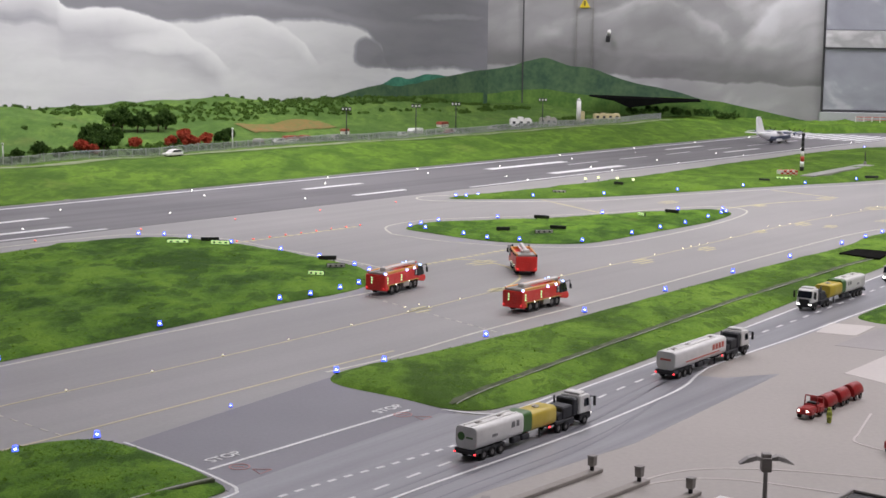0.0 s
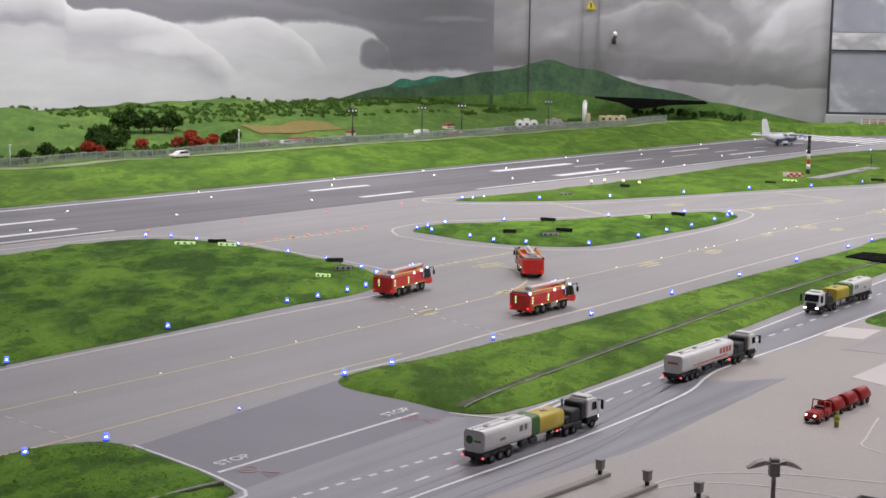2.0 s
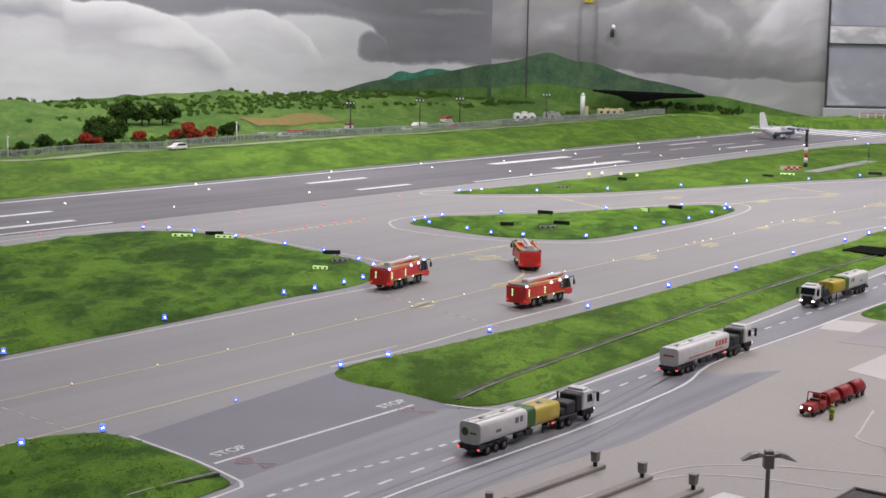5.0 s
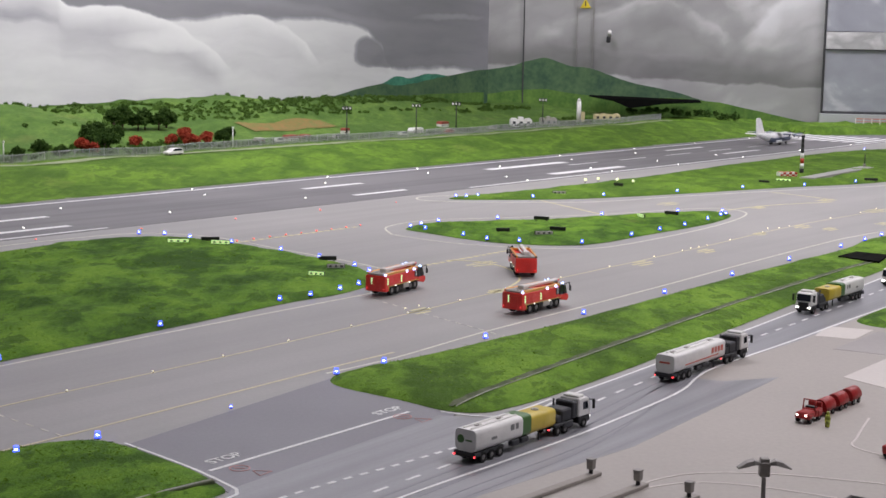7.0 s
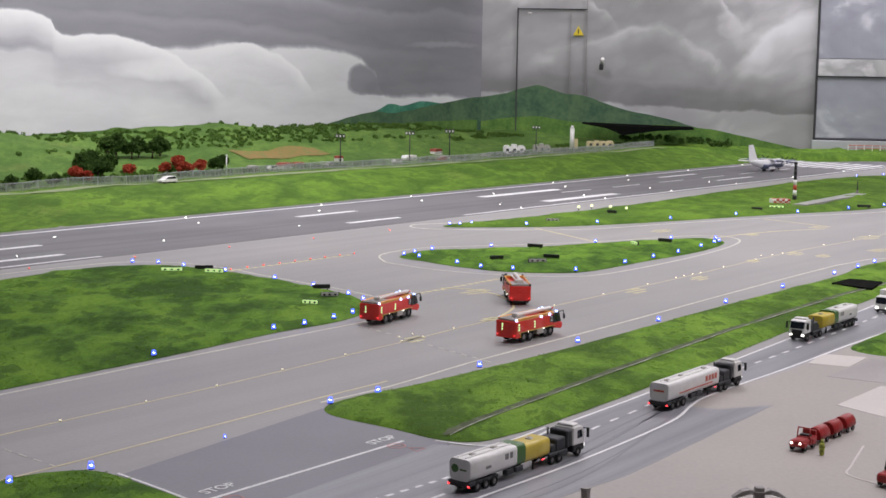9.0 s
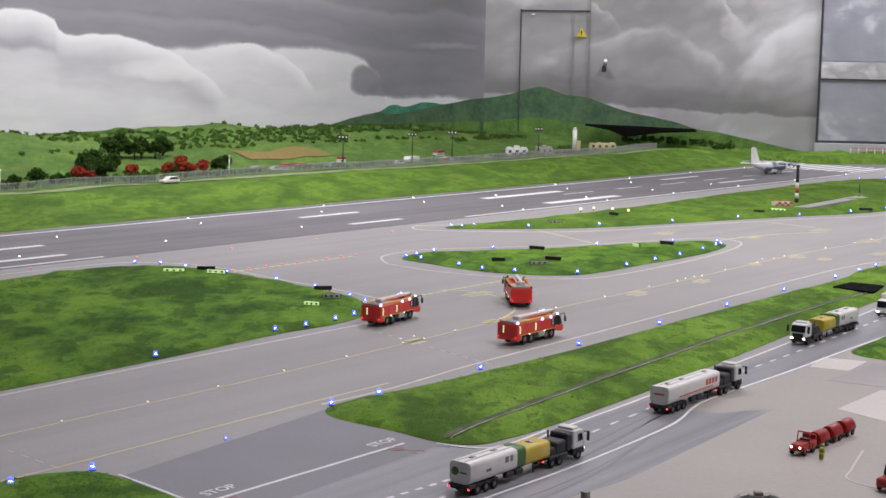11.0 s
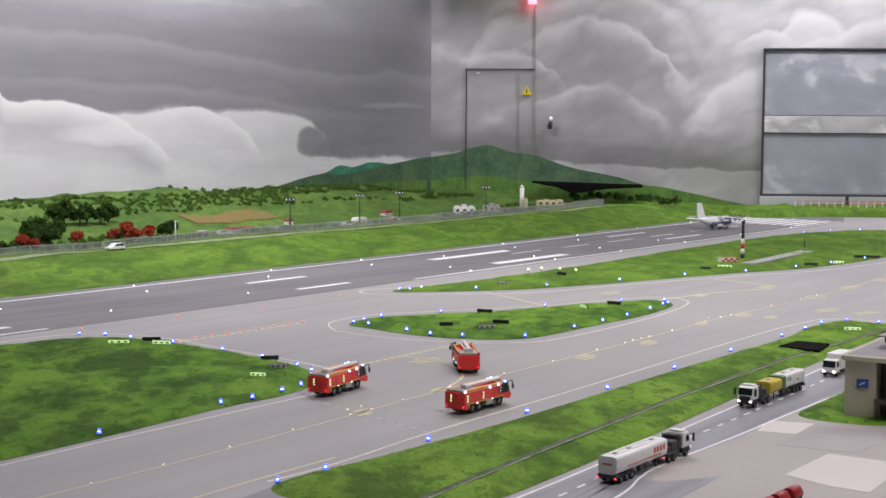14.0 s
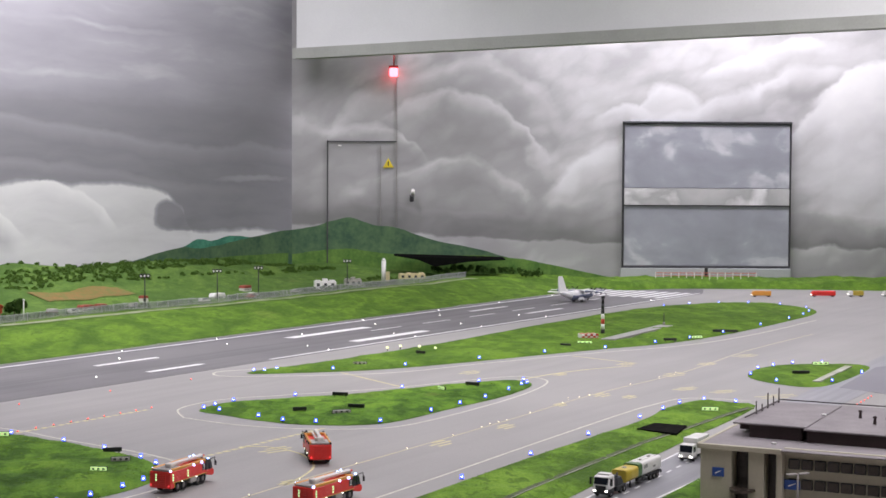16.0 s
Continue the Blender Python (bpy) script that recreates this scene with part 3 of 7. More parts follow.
# the left wall runs parallel to the runway; its origin lies abreast of the plan frame's origin
lwx, lwy = rw(0, 1.63)
bm = bmesh.new()
box(bm, -1.2, 0.06, -0.3, 7.5, 0.12, 2.6)
ob = mesh_ob("wall_west", bm, M_SKY_L)
ob.matrix_world = pose(lwx, lwy, 0, 0, 0, math.degrees(RUN))
tagged(ob, "wall painted with grey storm clouds", "wall", kind="structure")
bm = bmesh.new()
box(bm, 1.9, 0.06, -0.3, 5.2, 0.12, 2.6)
ob = mesh_ob("wall_north", bm, M_SKY_B)
ob.matrix_world = pose(0, 8.0, 0)
tagged(ob, "back wall painted with billowing grey clouds", "wall", kind="structure")
slab_ob("wall_east", 0.12, 12, 2.6, pose(4.4, 2.5, -0.3), M_GREY_WALL, "plain grey room wall", "wall")
slab_ob("wall_south", 10, 0.12, 2.6, pose(0, -3.0, -0.3), M_GREY_WALL, "plain grey room wall", "wall")
slab_ob("wall_southwest", 0.12, 7, 2.6, pose(-4.6, 0.3, -0.3), M_GREY_WALL, "plain grey room wall", "wall")
slab_ob("ceiling", 11, 13, 0.1, pose(0, 2.6, CEIL), M_GREY_WALL, "plain grey ceiling over the layout", "ceiling")
# white bulkhead over the back wall, coming nearer towards the east
bm = bmesh.new()
prism(bm, [(-0.58, 7.78), (1.88, 6.0), (4.3, 4.25), (4.33, 4.6), (2.0, 6.25), (-0.45, 7.99)], 1.2, 2.29)
tagged(mesh_ob("bulkhead", bm, M_PLASTER), "white plastered bulkhead under the ceiling", "bulkhead", kind="structure")
# grey strip: the shade on the bulkhead's underside is put into its colour
bm = bmesh.new()
prism(bm, [(-0.6, 7.765), (1.87, 5.98), (4.3, 4.23), (4.3, 4.3), (1.9, 6.05), (-0.56, 7.83)], 1.15, 1.203)
tagged(mesh_ob("bulkhead_undershade", bm, M_UNDERSHADE), "grey strip coloured as the bulkhead's shaded underside", "bulkhead", kind="structure")

# ---------------------------------------------------------------- ground of the layout
bm = bmesh.new()
box(bm, 0, 2.5, -0.06, 8.8, 11, 0.06)
tagged(mesh_ob("ground", bm, M_TAXI), "pale grey concrete taxiway surface of the model airport", "ground", kind="structure")


def sheet(name, pts, z, mat, label, cat="pavement"):
    bm = bmesh.new()
    prism(bm, pts, z - 0.0006, z)
    return tagged(mesh_ob(name, bm, mat), label, cat, kind="structure")


sheet("runway", [rw(-5.2, 0.05), rw(-5.2, -0.52), rw(2.95, -0.52), rw(3.25, -0.4), rw(3.25, 0.05)], 0.0006, M_RUN, "dark grey asphalt runway with worn streaks", "runway")
sheet("road", [(-0.75, 0.35), (-0.46, 0.8), (-0.35, 1.2), (-0.35, 1.23), (-0.17, 1.58), (-0.12, 1.57), (-0.02, 1.7), (0.06, 1.84), (0.24, 2.18), (0.59, 2.86), (0.98, 3.6), (1.75, 5.05), (1.92, 4.98), (1.1, 3.54), (0.46, 2.37), (0.33, 2.14), (0.19, 1.93), (0.16, 1.85), (0.2, 1.84), (0.28, 1.88), (0.07, 1.47), (-0.09, 1.25), (-0.45, 0.6), (-0.6, 0.3)], 0.0008, M_ROAD, "blue-grey asphalt service road with tyre streaks", "road")
sheet("station_forecourt", [(-0.51, 1.38), (-0.34, 1.76), (-0.32, 1.71), (-0.23, 1.65), (-0.15, 1.585), (-0.335, 1.2)], 0.0006, M_STAND, "dark grey forecourt with a white stop line", "pavement")
sheet("apron", [(-0.09, 1.25), (0.07, 1.47), (0.28, 1.88), (0.2, 1.84), (0.16, 1.85), (0.19, 1.93), (0.33, 2.14), (0.46, 2.37), (0.9, 3.15), (2.5, 3.15), (2.5, 0.0), (-0.7, 0.0), (-0.45, 0.6)], 0.0007, M_APRON, "beige concrete apron", "apron")
for n, q in enumerate(([(0.403, 2.291), (0.474, 2.271), (0.43, 2.183), (0.37, 2.203)], [(0.371, 1.897), (0.457, 2.042), (0.56, 1.98), (0.47, 1.8), (0.422, 1.834)])):
    sheet("apron_slab", q, 0.0011, M_SLAB, "lighter concrete patch in the apron", "pavement")

sheet("apron_patch", [(0.433, 2.18), (0.48, 2.262), (0.6, 2.2), (0.5, 2.05), (0.386, 2.1)], 0.001, surf("apron_grey_patch", (0.36, 0.335, 0.33), (0.3, 0.28, 0.275), 0.55, 6, 150, 0.05), "greyer concrete patch in the apron")
sheet("side_apron", [(1.165, 3.83), (1.39, 4.275), (1.47, 4.33), (1.62, 4.2), (1.27, 3.68)], 0.001, M_STAND, "dark grey asphalt lane beside the east island")
GUTTER_LINE = [(-0.16, 1.615), (-0.13, 1.69), (0.02, 1.995), (0.26, 2.465), (0.52, 2.93), (0.85, 3.45)]
LEFT_FIELD = smooth_line([(-2.3, 1.2), (-1.27, 2.72), (-1.17, 2.93), (-1.07, 3.04), (-0.97, 3.1), (-0.88, 3.08), (-0.75, 3.01), (-0.59, 2.88), (-0.48, 2.77), (-0.43, 2.69), (-0.405, 2.61), (-0.41, 2.53), (-0.45, 2.43), (-0.53, 2.31), (-0.67, 2.04), (-0.82, 1.78), (-1.35, 0.85)], True, 4)
ISLAND = smooth_line([(-0.45, 3.38), (-0.41, 3.5), (-0.26, 3.6), (-0.08, 3.69), (0.14, 3.86), (0.31, 3.95), (0.36, 3.86), (0.28, 3.65), (0.14, 3.43), (0.02, 3.24), (-0.06, 3.18), (-0.19, 3.18), (-0.3, 3.24), (-0.39, 3.32)], True, 4)
FAR_STRIP = smooth_line([(-0.42, 4.09), (-0.18, 4.42), (0.17, 4.96), (0.62, 5.75), (1.04, 6.37), (1.32, 6.59), (1.57, 6.61), (1.71, 6.35), (1.67, 6.09), (1.5, 5.78), (1.18, 5.28), (0.9, 4.93), (0.58, 4.68), (0.2, 4.36), (-0.03, 4.19), (-0.25, 4.1)], True, 4)
EAST_ISLAND = smooth_line([(0.97, 4.05), (1.05, 4.25), (1.18, 4.34), (1.33, 4.34), (1.37, 4.26), (1.21, 3.96), (1.1, 3.83), (1.01, 3.9)], True, 4)
MID_STRIP = smooth_line([(-0.34, 1.765), (-0.31, 1.83), (-0.2, 1.98), (0.0, 2.295), (0.28, 2.785), (0.56, 3.25), (0.65, 3.45), (0.75, 3.57), (0.83, 3.53), (0.86, 3.45), (0.6, 2.95), (0.36, 2.48), (0.15, 2.055), (-0.02, 1.735), (-0.085, 1.635), (-0.12, 1.6), (-0.17, 1.605), (-0.23, 1.65), (-0.32, 1.71)], True, 4)
NEAR_CORNER = smooth_line([(-0.95, 0.8), (-0.74, 1.16), (-0.64, 1.32), (-0.61, 1.365), (-0.565, 1.39), (-0.52, 1.38), (-0.42, 1.3), (-0.37, 1.245), (-0.355, 1.22), (-0.365, 1.19), (-0.46, 1.02), (-0.64, 0.72)], True, 4)
EAST_LAWN = smooth_line([(0.458, 2.345), (0.5, 2.44), (0.62, 2.66), (0.9, 3.13), (1.3, 3.1), (0.7, 2.4), (0.6, 2.27), (0.5, 2.29)], True, 4)
lawn("grass_bed", LEFT_FIELD, M_GRASS, 0.008, 0.005, 0.018, 30000)
lawn("grass_bed", ISLAND, M_GRASS, 0.005, 0.003, 0.014, 7000)
lawn("grass_bed", FAR_STRIP, M_BANK, 0.006, 0.005, 0.022, 14000)
lawn("grass_bed", EAST_ISLAND, M_BANK, 0.005, 0.003, 0.016)
lawn("grass_bed", MID_STRIP, M_STRIP, 0.007, 0.004, 0.011, 26000, trench=GUTTER_LINE)
lawn("grass_bed", NEAR_CORNER, M_GRASS, 0.006, 0.004, 0.011, 12000)
lawn("grass_bed", EAST_LAWN, M_GRASS, 0.005, 0.003, 0.014)


# the bank beyond the runway, the fence terrace and the hills up to the painted wall
def hill_z(s, d):
    k = min(1.0, max(0.0, (d - 0.07) / 0.46))
    z = 0.042 * (k * k * (3 - 2 * k))
    h = min(1.0, max(0.0, (d - 0.8) / 0.8))
    top = 0.115 - 0.06 * min(1.0, max(0.0, (s - 1.2) / 1.3))
    z += top * h * h * (3 - 2 * h)
    z += 0.0022 * k * noise.noise(Vector((s * 40, d * 40, 2.0))) + (0.006 * k + 0.012 * h) * noise.fractal(Vector((s * 3.2, d * 3.2, 4.4)), 1.0, 2.0, 4)
    z += 0.03 * h * noise.noise(Vector((s * 1.7, d * 1.5, 9.0)))
    return z


def slope(name, d0, d1, nd, power, mat, label):
    bm = bmesh.new()
    ns, rows = 300, []
    for i in range(ns + 1):
        row = []
        for j in range(nd + 1):
            d = d0 + (d1 - d0) * (j / nd) ** power
            s_end = (3.0 - 0.539 * d) / 0.842
            s = -4.6 + (s_end + 4.6) * i / ns
            x, y = rw(s, d)
            row.append(bm.verts.new((x, y, 0.0008 if d < 0.061 else hill_z(s, d))))
        rows.append(row)
    for a, b in zip(rows, rows[1:]):
        for j in range(nd):
            bm.faces.new((a[j], b[j], b[j + 1], a[j + 1])).smooth = True
    return tagged(mesh_ob(name, bm, mat), label, "ground", kind="structure")


bank = slope("bank", 0.06, 0.74, 40, 1.1, M_BANK, "green grass bank rising from the runway")
slope("hills", 0.74, 1.62, 34, 1.0, M_HILL, "darker green hills behind the perimeter fence")
END_BANK = smooth_line([(1.02, 7.4), (1.35, 7.52), (1.9, 7.5), (2.6, 7.4), (4.2, 7.3), (4.2, 7.97), (2.4, 7.97), (0.98, 7.97)], True, 4)
lawn("grass_bed", END_BANK, M_BANK, 0.035, 0.012, 0.04)

# painted mountains on the wall
M_MOUNT = surf("painted_mountain", (0.095, 0.165, 0.075), (0.035, 0.085, 0.05), 0.85, 7, 45, 0.0, contrast=(0.38, 0.62))
M_MOUNT_FAR = surf("painted_far_mountain", (0.07, 0.26, 0.17), (0.035, 0.15, 0.1), 0.85, 8, 50, 0.0, contrast=(0.4, 0.6))
M_WOODS = surf("painted_woods", (0.13, 0.24, 0.045), (0.045, 0.115, 0.02), 0.85, 14, 70, 0.0)


def painting(name, pts, mat, m, label):
    bm = bmesh.new()
    fine = smooth_line(pts, False, 5)
    fine = [(x, z + 0.004 * noise.noise(Vector((x * 14, z, 2)))) for x, z in fine]
    lo = [bm.verts.new((x, 0, -0.05)) for x, z in fine]
    hi = [bm.verts.new((x, 0, z)) for x, z in fine]
    for i in range(len(fine) - 1):
        bm.faces.new((lo[i], lo[i + 1], hi[i + 1], hi[i]))
    ob = mesh_ob(name, bm, mat)
    ob.matrix_world = m
    return tagged(ob, label, "painting", kind="structure")


LEFT_WALL = pose(lwx, lwy, 0, 0, 0, math.degrees(RUN))
BACK_WALL = pose(0, 8.0, 0)
near = lambda m, k: m @ pose(0, -k, 0)
painting("backdrop_mountain", [(-0.66, 0.262), (-0.5, 0.29), (-0.42, 0.315), (-0.33, 0.335), (-0.24, 0.315), (-0.18, 0.295), (-0.06, 0.282), (0.12, 0.22), (0.35, 0.175), (0.5, 0.135), (0.77, 0.07), (1.09, 0.02), (1.2, 0.0)], M_MOUNT, near(BACK_WALL, 0.004), "dark green mountain painted on the sky wall")
painting("backdrop_mountain_far", [(1.55, 0.17), (1.69, 0.21), (1.767, 0.24), (1.83, 0.242), (1.888, 0.231), (1.97, 0.245), (2.06, 0.252), (2.2, 0.24), (2.5, 0.2)], M_MOUNT_FAR, near(LEFT_WALL, 0.003), "blue-green far mountain painted on the wall")
painting("backdrop_mountain_near", [(1.2, 0.12), (1.25, 0.137), (1.446, 0.176), (1.6, 0.2), (1.697, 0.208), (1.8, 0.198), (1.95, 0.21), (2.16, 0.236), (2.4, 0.262), (2.54, 0.272)], M_MOUNT, near(LEFT_WALL, 0.006), "dark green mountain slope painted on the wall")
painting("backdrop_woods", [(-3.5, 0.15), (-1.2, 0.155), (-0.48, 0.15), (-0.26, 0.157), (-0.03, 0.16), (0.07, 0.171), (0.27, 0.144), (0.556, 0.126), (0.78, 0.13), (1.1, 0.132), (1.38, 0.134), (1.8, 0.145), (2.1, 0.15), (2.5, 0.15)], M_WOODS, near(LEFT_WALL, 0.009), "green wooded hills painted on the wall")
painting("backdrop_woods_east", [(-0.62, 0.14), (-0.45, 0.165), (-0.3, 0.17), (-0.15, 0.15), (0.1, 0.13), (0.35, 0.14), (0.6, 0.12), (0.85, 0.07), (1.1, 0.02)], M_WOODS, near(BACK_WALL, 0.008), "green wooded slope painted on the wall")

# ---------------------------------------------------------------- painted lines
Z0, Z1, Z2 = 0.0004, 0.001, 0.0012
line = lambda *p: resample(list(p), 0.05)
marking("runway_edge_line", "white painted runway edge line", M_WHITE, [line(rw(-5, 0.0), rw(3.1, 0.0)), line(rw(-0.35, -0.5), rw(2.95, -0.5)), line(rw(-5, -0.5), rw(-1.75, -0.5))], 0.011, Z1)
for s0, s1, d0, wd in ((-0.02 + 0.2, 0.47 + 0.18, -0.165, 0.04), (0.21, 0.66, -0.41, 0.04), (-0.76, -0.5, -0.19, 0.022), (-0.78, -0.55, -0.41, 0.022), (-1.95, -1.72, -0.23, 0.022), (-2.02, -1.79, -0.41, 0.022)):
    marking("touchdown_bar", "white painted bar on the runway", M_WHITE, [line(rw(s0, d0), rw(s1, d0))], wd, Z1)
marking("runway_centre_line", "white dashed runway centre line", M_WHITE, [line(rw(0.55, -0.25), rw(2.4, -0.25))], 0.008, Z1, (0.2, 0.14))
for k in range(8):
    marking("threshold_stripe", "white threshold stripe at the runway's end", M_WHITE, [line(rw(2.55, -0.05 - 0.057 * k), rw(2.95, -0.05 - 0.057 * k))], 0.026, Z1)
marking("threshold_stripe", "white painted bar on the runway", M_WHITE, [line(rw(1.45, -0.12), rw(1.75, -0.12)), line(rw(1.5, -0.36), rw(1.8, -0.36))], 0.02, Z1)
offset_lf = smooth_line([(-1.2, 1.08), (-0.793, 1.783), (-0.657, 2.02), (-0.483, 2.31), (-0.39, 2.47), (-0.366, 2.57), (-0.373, 2.65), (-0.41, 2.744), (-0.506, 2.845), (-0.678, 2.985), (-0.804, 3.1), (-0.93, 3.165), (-1.06, 3.15), (-1.17, 3.03), (-1.3, 2.83), (-1.6, 2.3)])
marking("taxiway_edge_line", "pale painted taxiway edge line", M_PALE, [offset_lf], 0.0055, Z0)
marking("taxiway_edge_line", "pale painted taxiway edge line", M_PALE, [smooth_line([(-0.47, 3.28), (-0.5, 3.42), (-0.42, 3.57), (-0.26, 3.66), (0.0, 3.8), (0.3, 4.03), (0.4, 3.98), (0.38, 3.82), (0.25, 3.53), (0.05, 3.2), (-0.06, 3.13), (-0.2, 3.13), (-0.34, 3.18), (-0.47, 3.28)])], 0.005, Z0)
marking("taxiway_edge_line", "white painted taxiway edge line", M_PALE, [smooth_line([(-0.35, -0.5 + 4.7), (-0.5, 4.12), (-0.47, 4.02), (-0.25, 4.04), (0.0, 4.12), (0.24, 4.33), (0.6, 4.62), (0.94, 4.87), (1.25, 5.25), (1.6, 5.8)])], 0.006, Z0)
marking("taxiway_edge_line", "pale painted taxiway edge line", M_PALE, [smooth_line([(-0.353, 1.79), (-0.271, 1.915), (-0.156, 2.14), (-0.009, 2.395), (0.138, 2.655), (0.304, 2.955), (0.537, 3.365), (0.63, 3.51), (0.73, 3.62), (0.88, 3.58)])], 0.005, Z0)
marking("taxi_side_line", "yellow painted taxiway side line", M_YELLOW, [line((-0.84, 1.0), (-0.592, 1.409), (-0.353, 1.83), (-0.28, 1.95))], 0.0045, Z0)
marking("taxi_centre_line", "yellow painted taxiway centre line", M_YELLOW, [smooth_line([(-1.0, 1.02), (-0.72, 1.53), (-0.52, 1.87), (-0.3, 2.27), (-0.15, 2.55), (0.23, 3.2), (0.5, 3.68), (0.81, 4.15), (1.1, 4.7), (1.45, 5.25)])], 0.0036, Z0)
marking("taxi_curve_line", "yellow curved lead-off line", M_HOLD, [smooth_line([(-0.3, 2.9), (-0.235, 2.895), (-0.17, 2.82), (-0.135, 2.7), (-0.145, 2.6), (-0.17, 2.52)])], 0.005, Z0)
marking("holding_bar", "yellow dashed holding position bar", M_HOLD, [line((-0.79, 3.06), (-0.569, 3.405)), line((-0.41, 2.695), (-0.145, 3.135))], 0.011, Z0, (0.016, 0.006))
marking("holding_bar", "orange painted holding line across the taxiway", M_HOLD, [line((-0.156, 4.11), (0.043, 3.765)), smooth_line([(0.31, 3.93), (0.42, 4.08), (0.54, 4.2), (0.68, 4.29)]), line((0.53, 4.54), (0.68, 4.38))], 0.007, Z0)
for x, y, a, q in ((-0.284, 2.3, 1.0, 0.9), (-0.224, 2.865, 0.75, 1.2), (0.107, 2.947, 0.95, 1.1), (0.252, 3.167, 0.95, 1.0), (0.4, 3.5, 0.95, 0.8), (0.522, 3.675, 0.95, 1.1), (0.202, 4.123, 0.8, 1.3), (0.452, 4.089, 0.8, 0.9), (-0.17, 2.53, 0.9, 0.7),
                   (0.77, 4.092, 0.7, 1.5), (0.96, 3.66, 0.2, 1.7), (0.842, 3.746, 0.4, 1.2), (0.754, 3.798, 0.5, 1.2), (0.909, 4.346, 0.6, 1.2), (1.069, 4.567, 0.5, 1.5), (0.671, 4.339, 0.6, 1.2), (0.586, 3.64, 0.9, 0.9)):
    c, s = math.cos(a) * q, math.sin(a) * q
    marking("taxi_letter_patch", "small yellow painted taxiway mark", M_HOLD, [line((x - 0.034 * c, y - 0.034 * s), (x + 0.034 * c, y + 0.034 * s)), line((x - 0.03 * c + 0.016 * s, y - 0.03 * s - 0.016 * c), (x + 0.012 * c + 0.016 * s, y + 0.012 * s - 0.016 * c)), line((x - 0.01 * c - 0.014 * s, y - 0.01 * s + 0.014 * c), (x + 0.034 * c - 0.014 * s, y + 0.034 * s + 0.014 * c))], 0.0065, Z0)
marking("taxi_dash_line", "pale dashed line across the taxiway", M_PALE, [line((-0.71, 1.49), (-0.59, 1.4)), line((-0.38, 2.4), (-0.12, 2.1)), line((-0.8, 3.0), (-0.4, 2.75))], 0.0025, Z0, (0.014, 0.016))
marking("forecourt_edge_line", "white kerb line beside the grass corner", M_WHITE, [smooth_line([(-0.515, 1.385), (-0.42, 1.305), (-0.36, 1.245), (-0.343, 1.22), (-0.352, 1.185), (-0.45, 1.0)])], 0.004, Z1)
marking("stop_line", "white painted stop line on the forecourt", M_WHITE, [line((-0.39, 1.29), (-0.21, 1.59))], 0.005, Z1)
marking("road_edge_line", "white painted road edge line", M_WHITE, [smooth_line([(-0.17, 1.598), (-0.12, 1.582), (-0.085, 1.6), (-0.035, 1.69)]), line((-0.06, 1.6), (-0.02, 1.7), (0.06, 1.845), (0.24, 2.185), (0.59, 2.86), (0.9, 3.44))], 0.004, Z2)
marking("road_edge_line", "white painted road edge line", M_WHITE, [smooth_line([(-0.42, 0.78), (-0.28, 1.03), (-0.17, 1.23), (-0.07, 1.39), (0.02, 1.54), (0.13, 1.75), (0.165, 1.86), (0.2, 1.94), (0.33, 2.155), (0.46, 2.38), (0.65, 2.7), (0.95, 3.24)])], 0.004, Z2)
marking("road_lane_line", "white dashed road lane line", M_WHITE, [smooth_line([(-0.45, 0.93), (-0.29, 1.21), (-0.19, 1.35), (-0.13, 1.44), (-0.085, 1.53), (-0.055, 1.6)])], 0.0045, Z2, (0.012, 0.012))
marking("road_centre_line", "white dashed road centre line", M_WHITE, [smooth_line([(-0.42, 0.85), (-0.22, 1.21), (-0.1, 1.42), (-0.01, 1.6), (0.03, 1.7), (0.09, 1.82), (0.16, 1.97), (0.33, 2.27), (0.47, 2.53), (0.75, 3.06), (0.95, 3.45)])], 0.004, Z2, (0.026, 0.03))
marking("apron_curve_line", "pale curved guide line on the apron", M_SLAB, [smooth_line([(0.04, 1.27), (0.12, 1.36), (0.22, 1.38), (0.34, 1.36)]), smooth_line([(0.37, 1.66), (0.34, 1.56), (0.33, 1.51), (0.38, 1.46)]), smooth_line([(-0.02, 1.2), (0.09, 1.31), (0.17, 1.335), (0.28, 1.3)])], 0.003, Z2)
for o, bend, wd in ((-0.006, 0.0, 0.003), (0.012, 0.004, 0.002), (0.021, -0.002, 0.004), (0.043, 0.008, 0.002), (0.058, 0.003, 0.003)):
    marking("tyre_mark", "dark curved tyre mark on the road", M_TYRE_MARK, [smooth_line([(-0.3 + o, 1.02 - 0.3 * o), (-0.16 + o, 1.27 - 0.4 * o), (-0.05 + o + bend, 1.47 - 0.5 * o), (0.03 + 0.7 * o + 2 * bend, 1.63 - 0.4 * o), (0.1 + 0.5 * o + bend, 1.79 - 0.3 * o), (0.19 + 0.3 * o - bend, 1.97)])], wd, 0.001)
def terrace_road():
    bm = bmesh.new()
    rows = []
    for i in range(120):
        s = -2.4 + 5.1 * i / 119
        rows.append([bm.verts.new((*rw(s, d), hill_z(s, d) + 0.0022)) for d in (0.575, 0.6, 0.625)])
    for a, b in zip(rows, rows[1:]):
        for j in range(2):
            bm.faces.new((a[j], b[j], b[j + 1], a[j + 1])).smooth = True
    tagged(mesh_ob("perimeter_road", bm, surf("gravel_track", (0.3, 0.32, 0.22), (0.16, 0.22, 0.08), 0.85, 16, 200, 0.1)), "pale gravel road beside the perimeter fence", "road", kind="structure")


terrace_road()
GUTTER = GUTTER_LINE


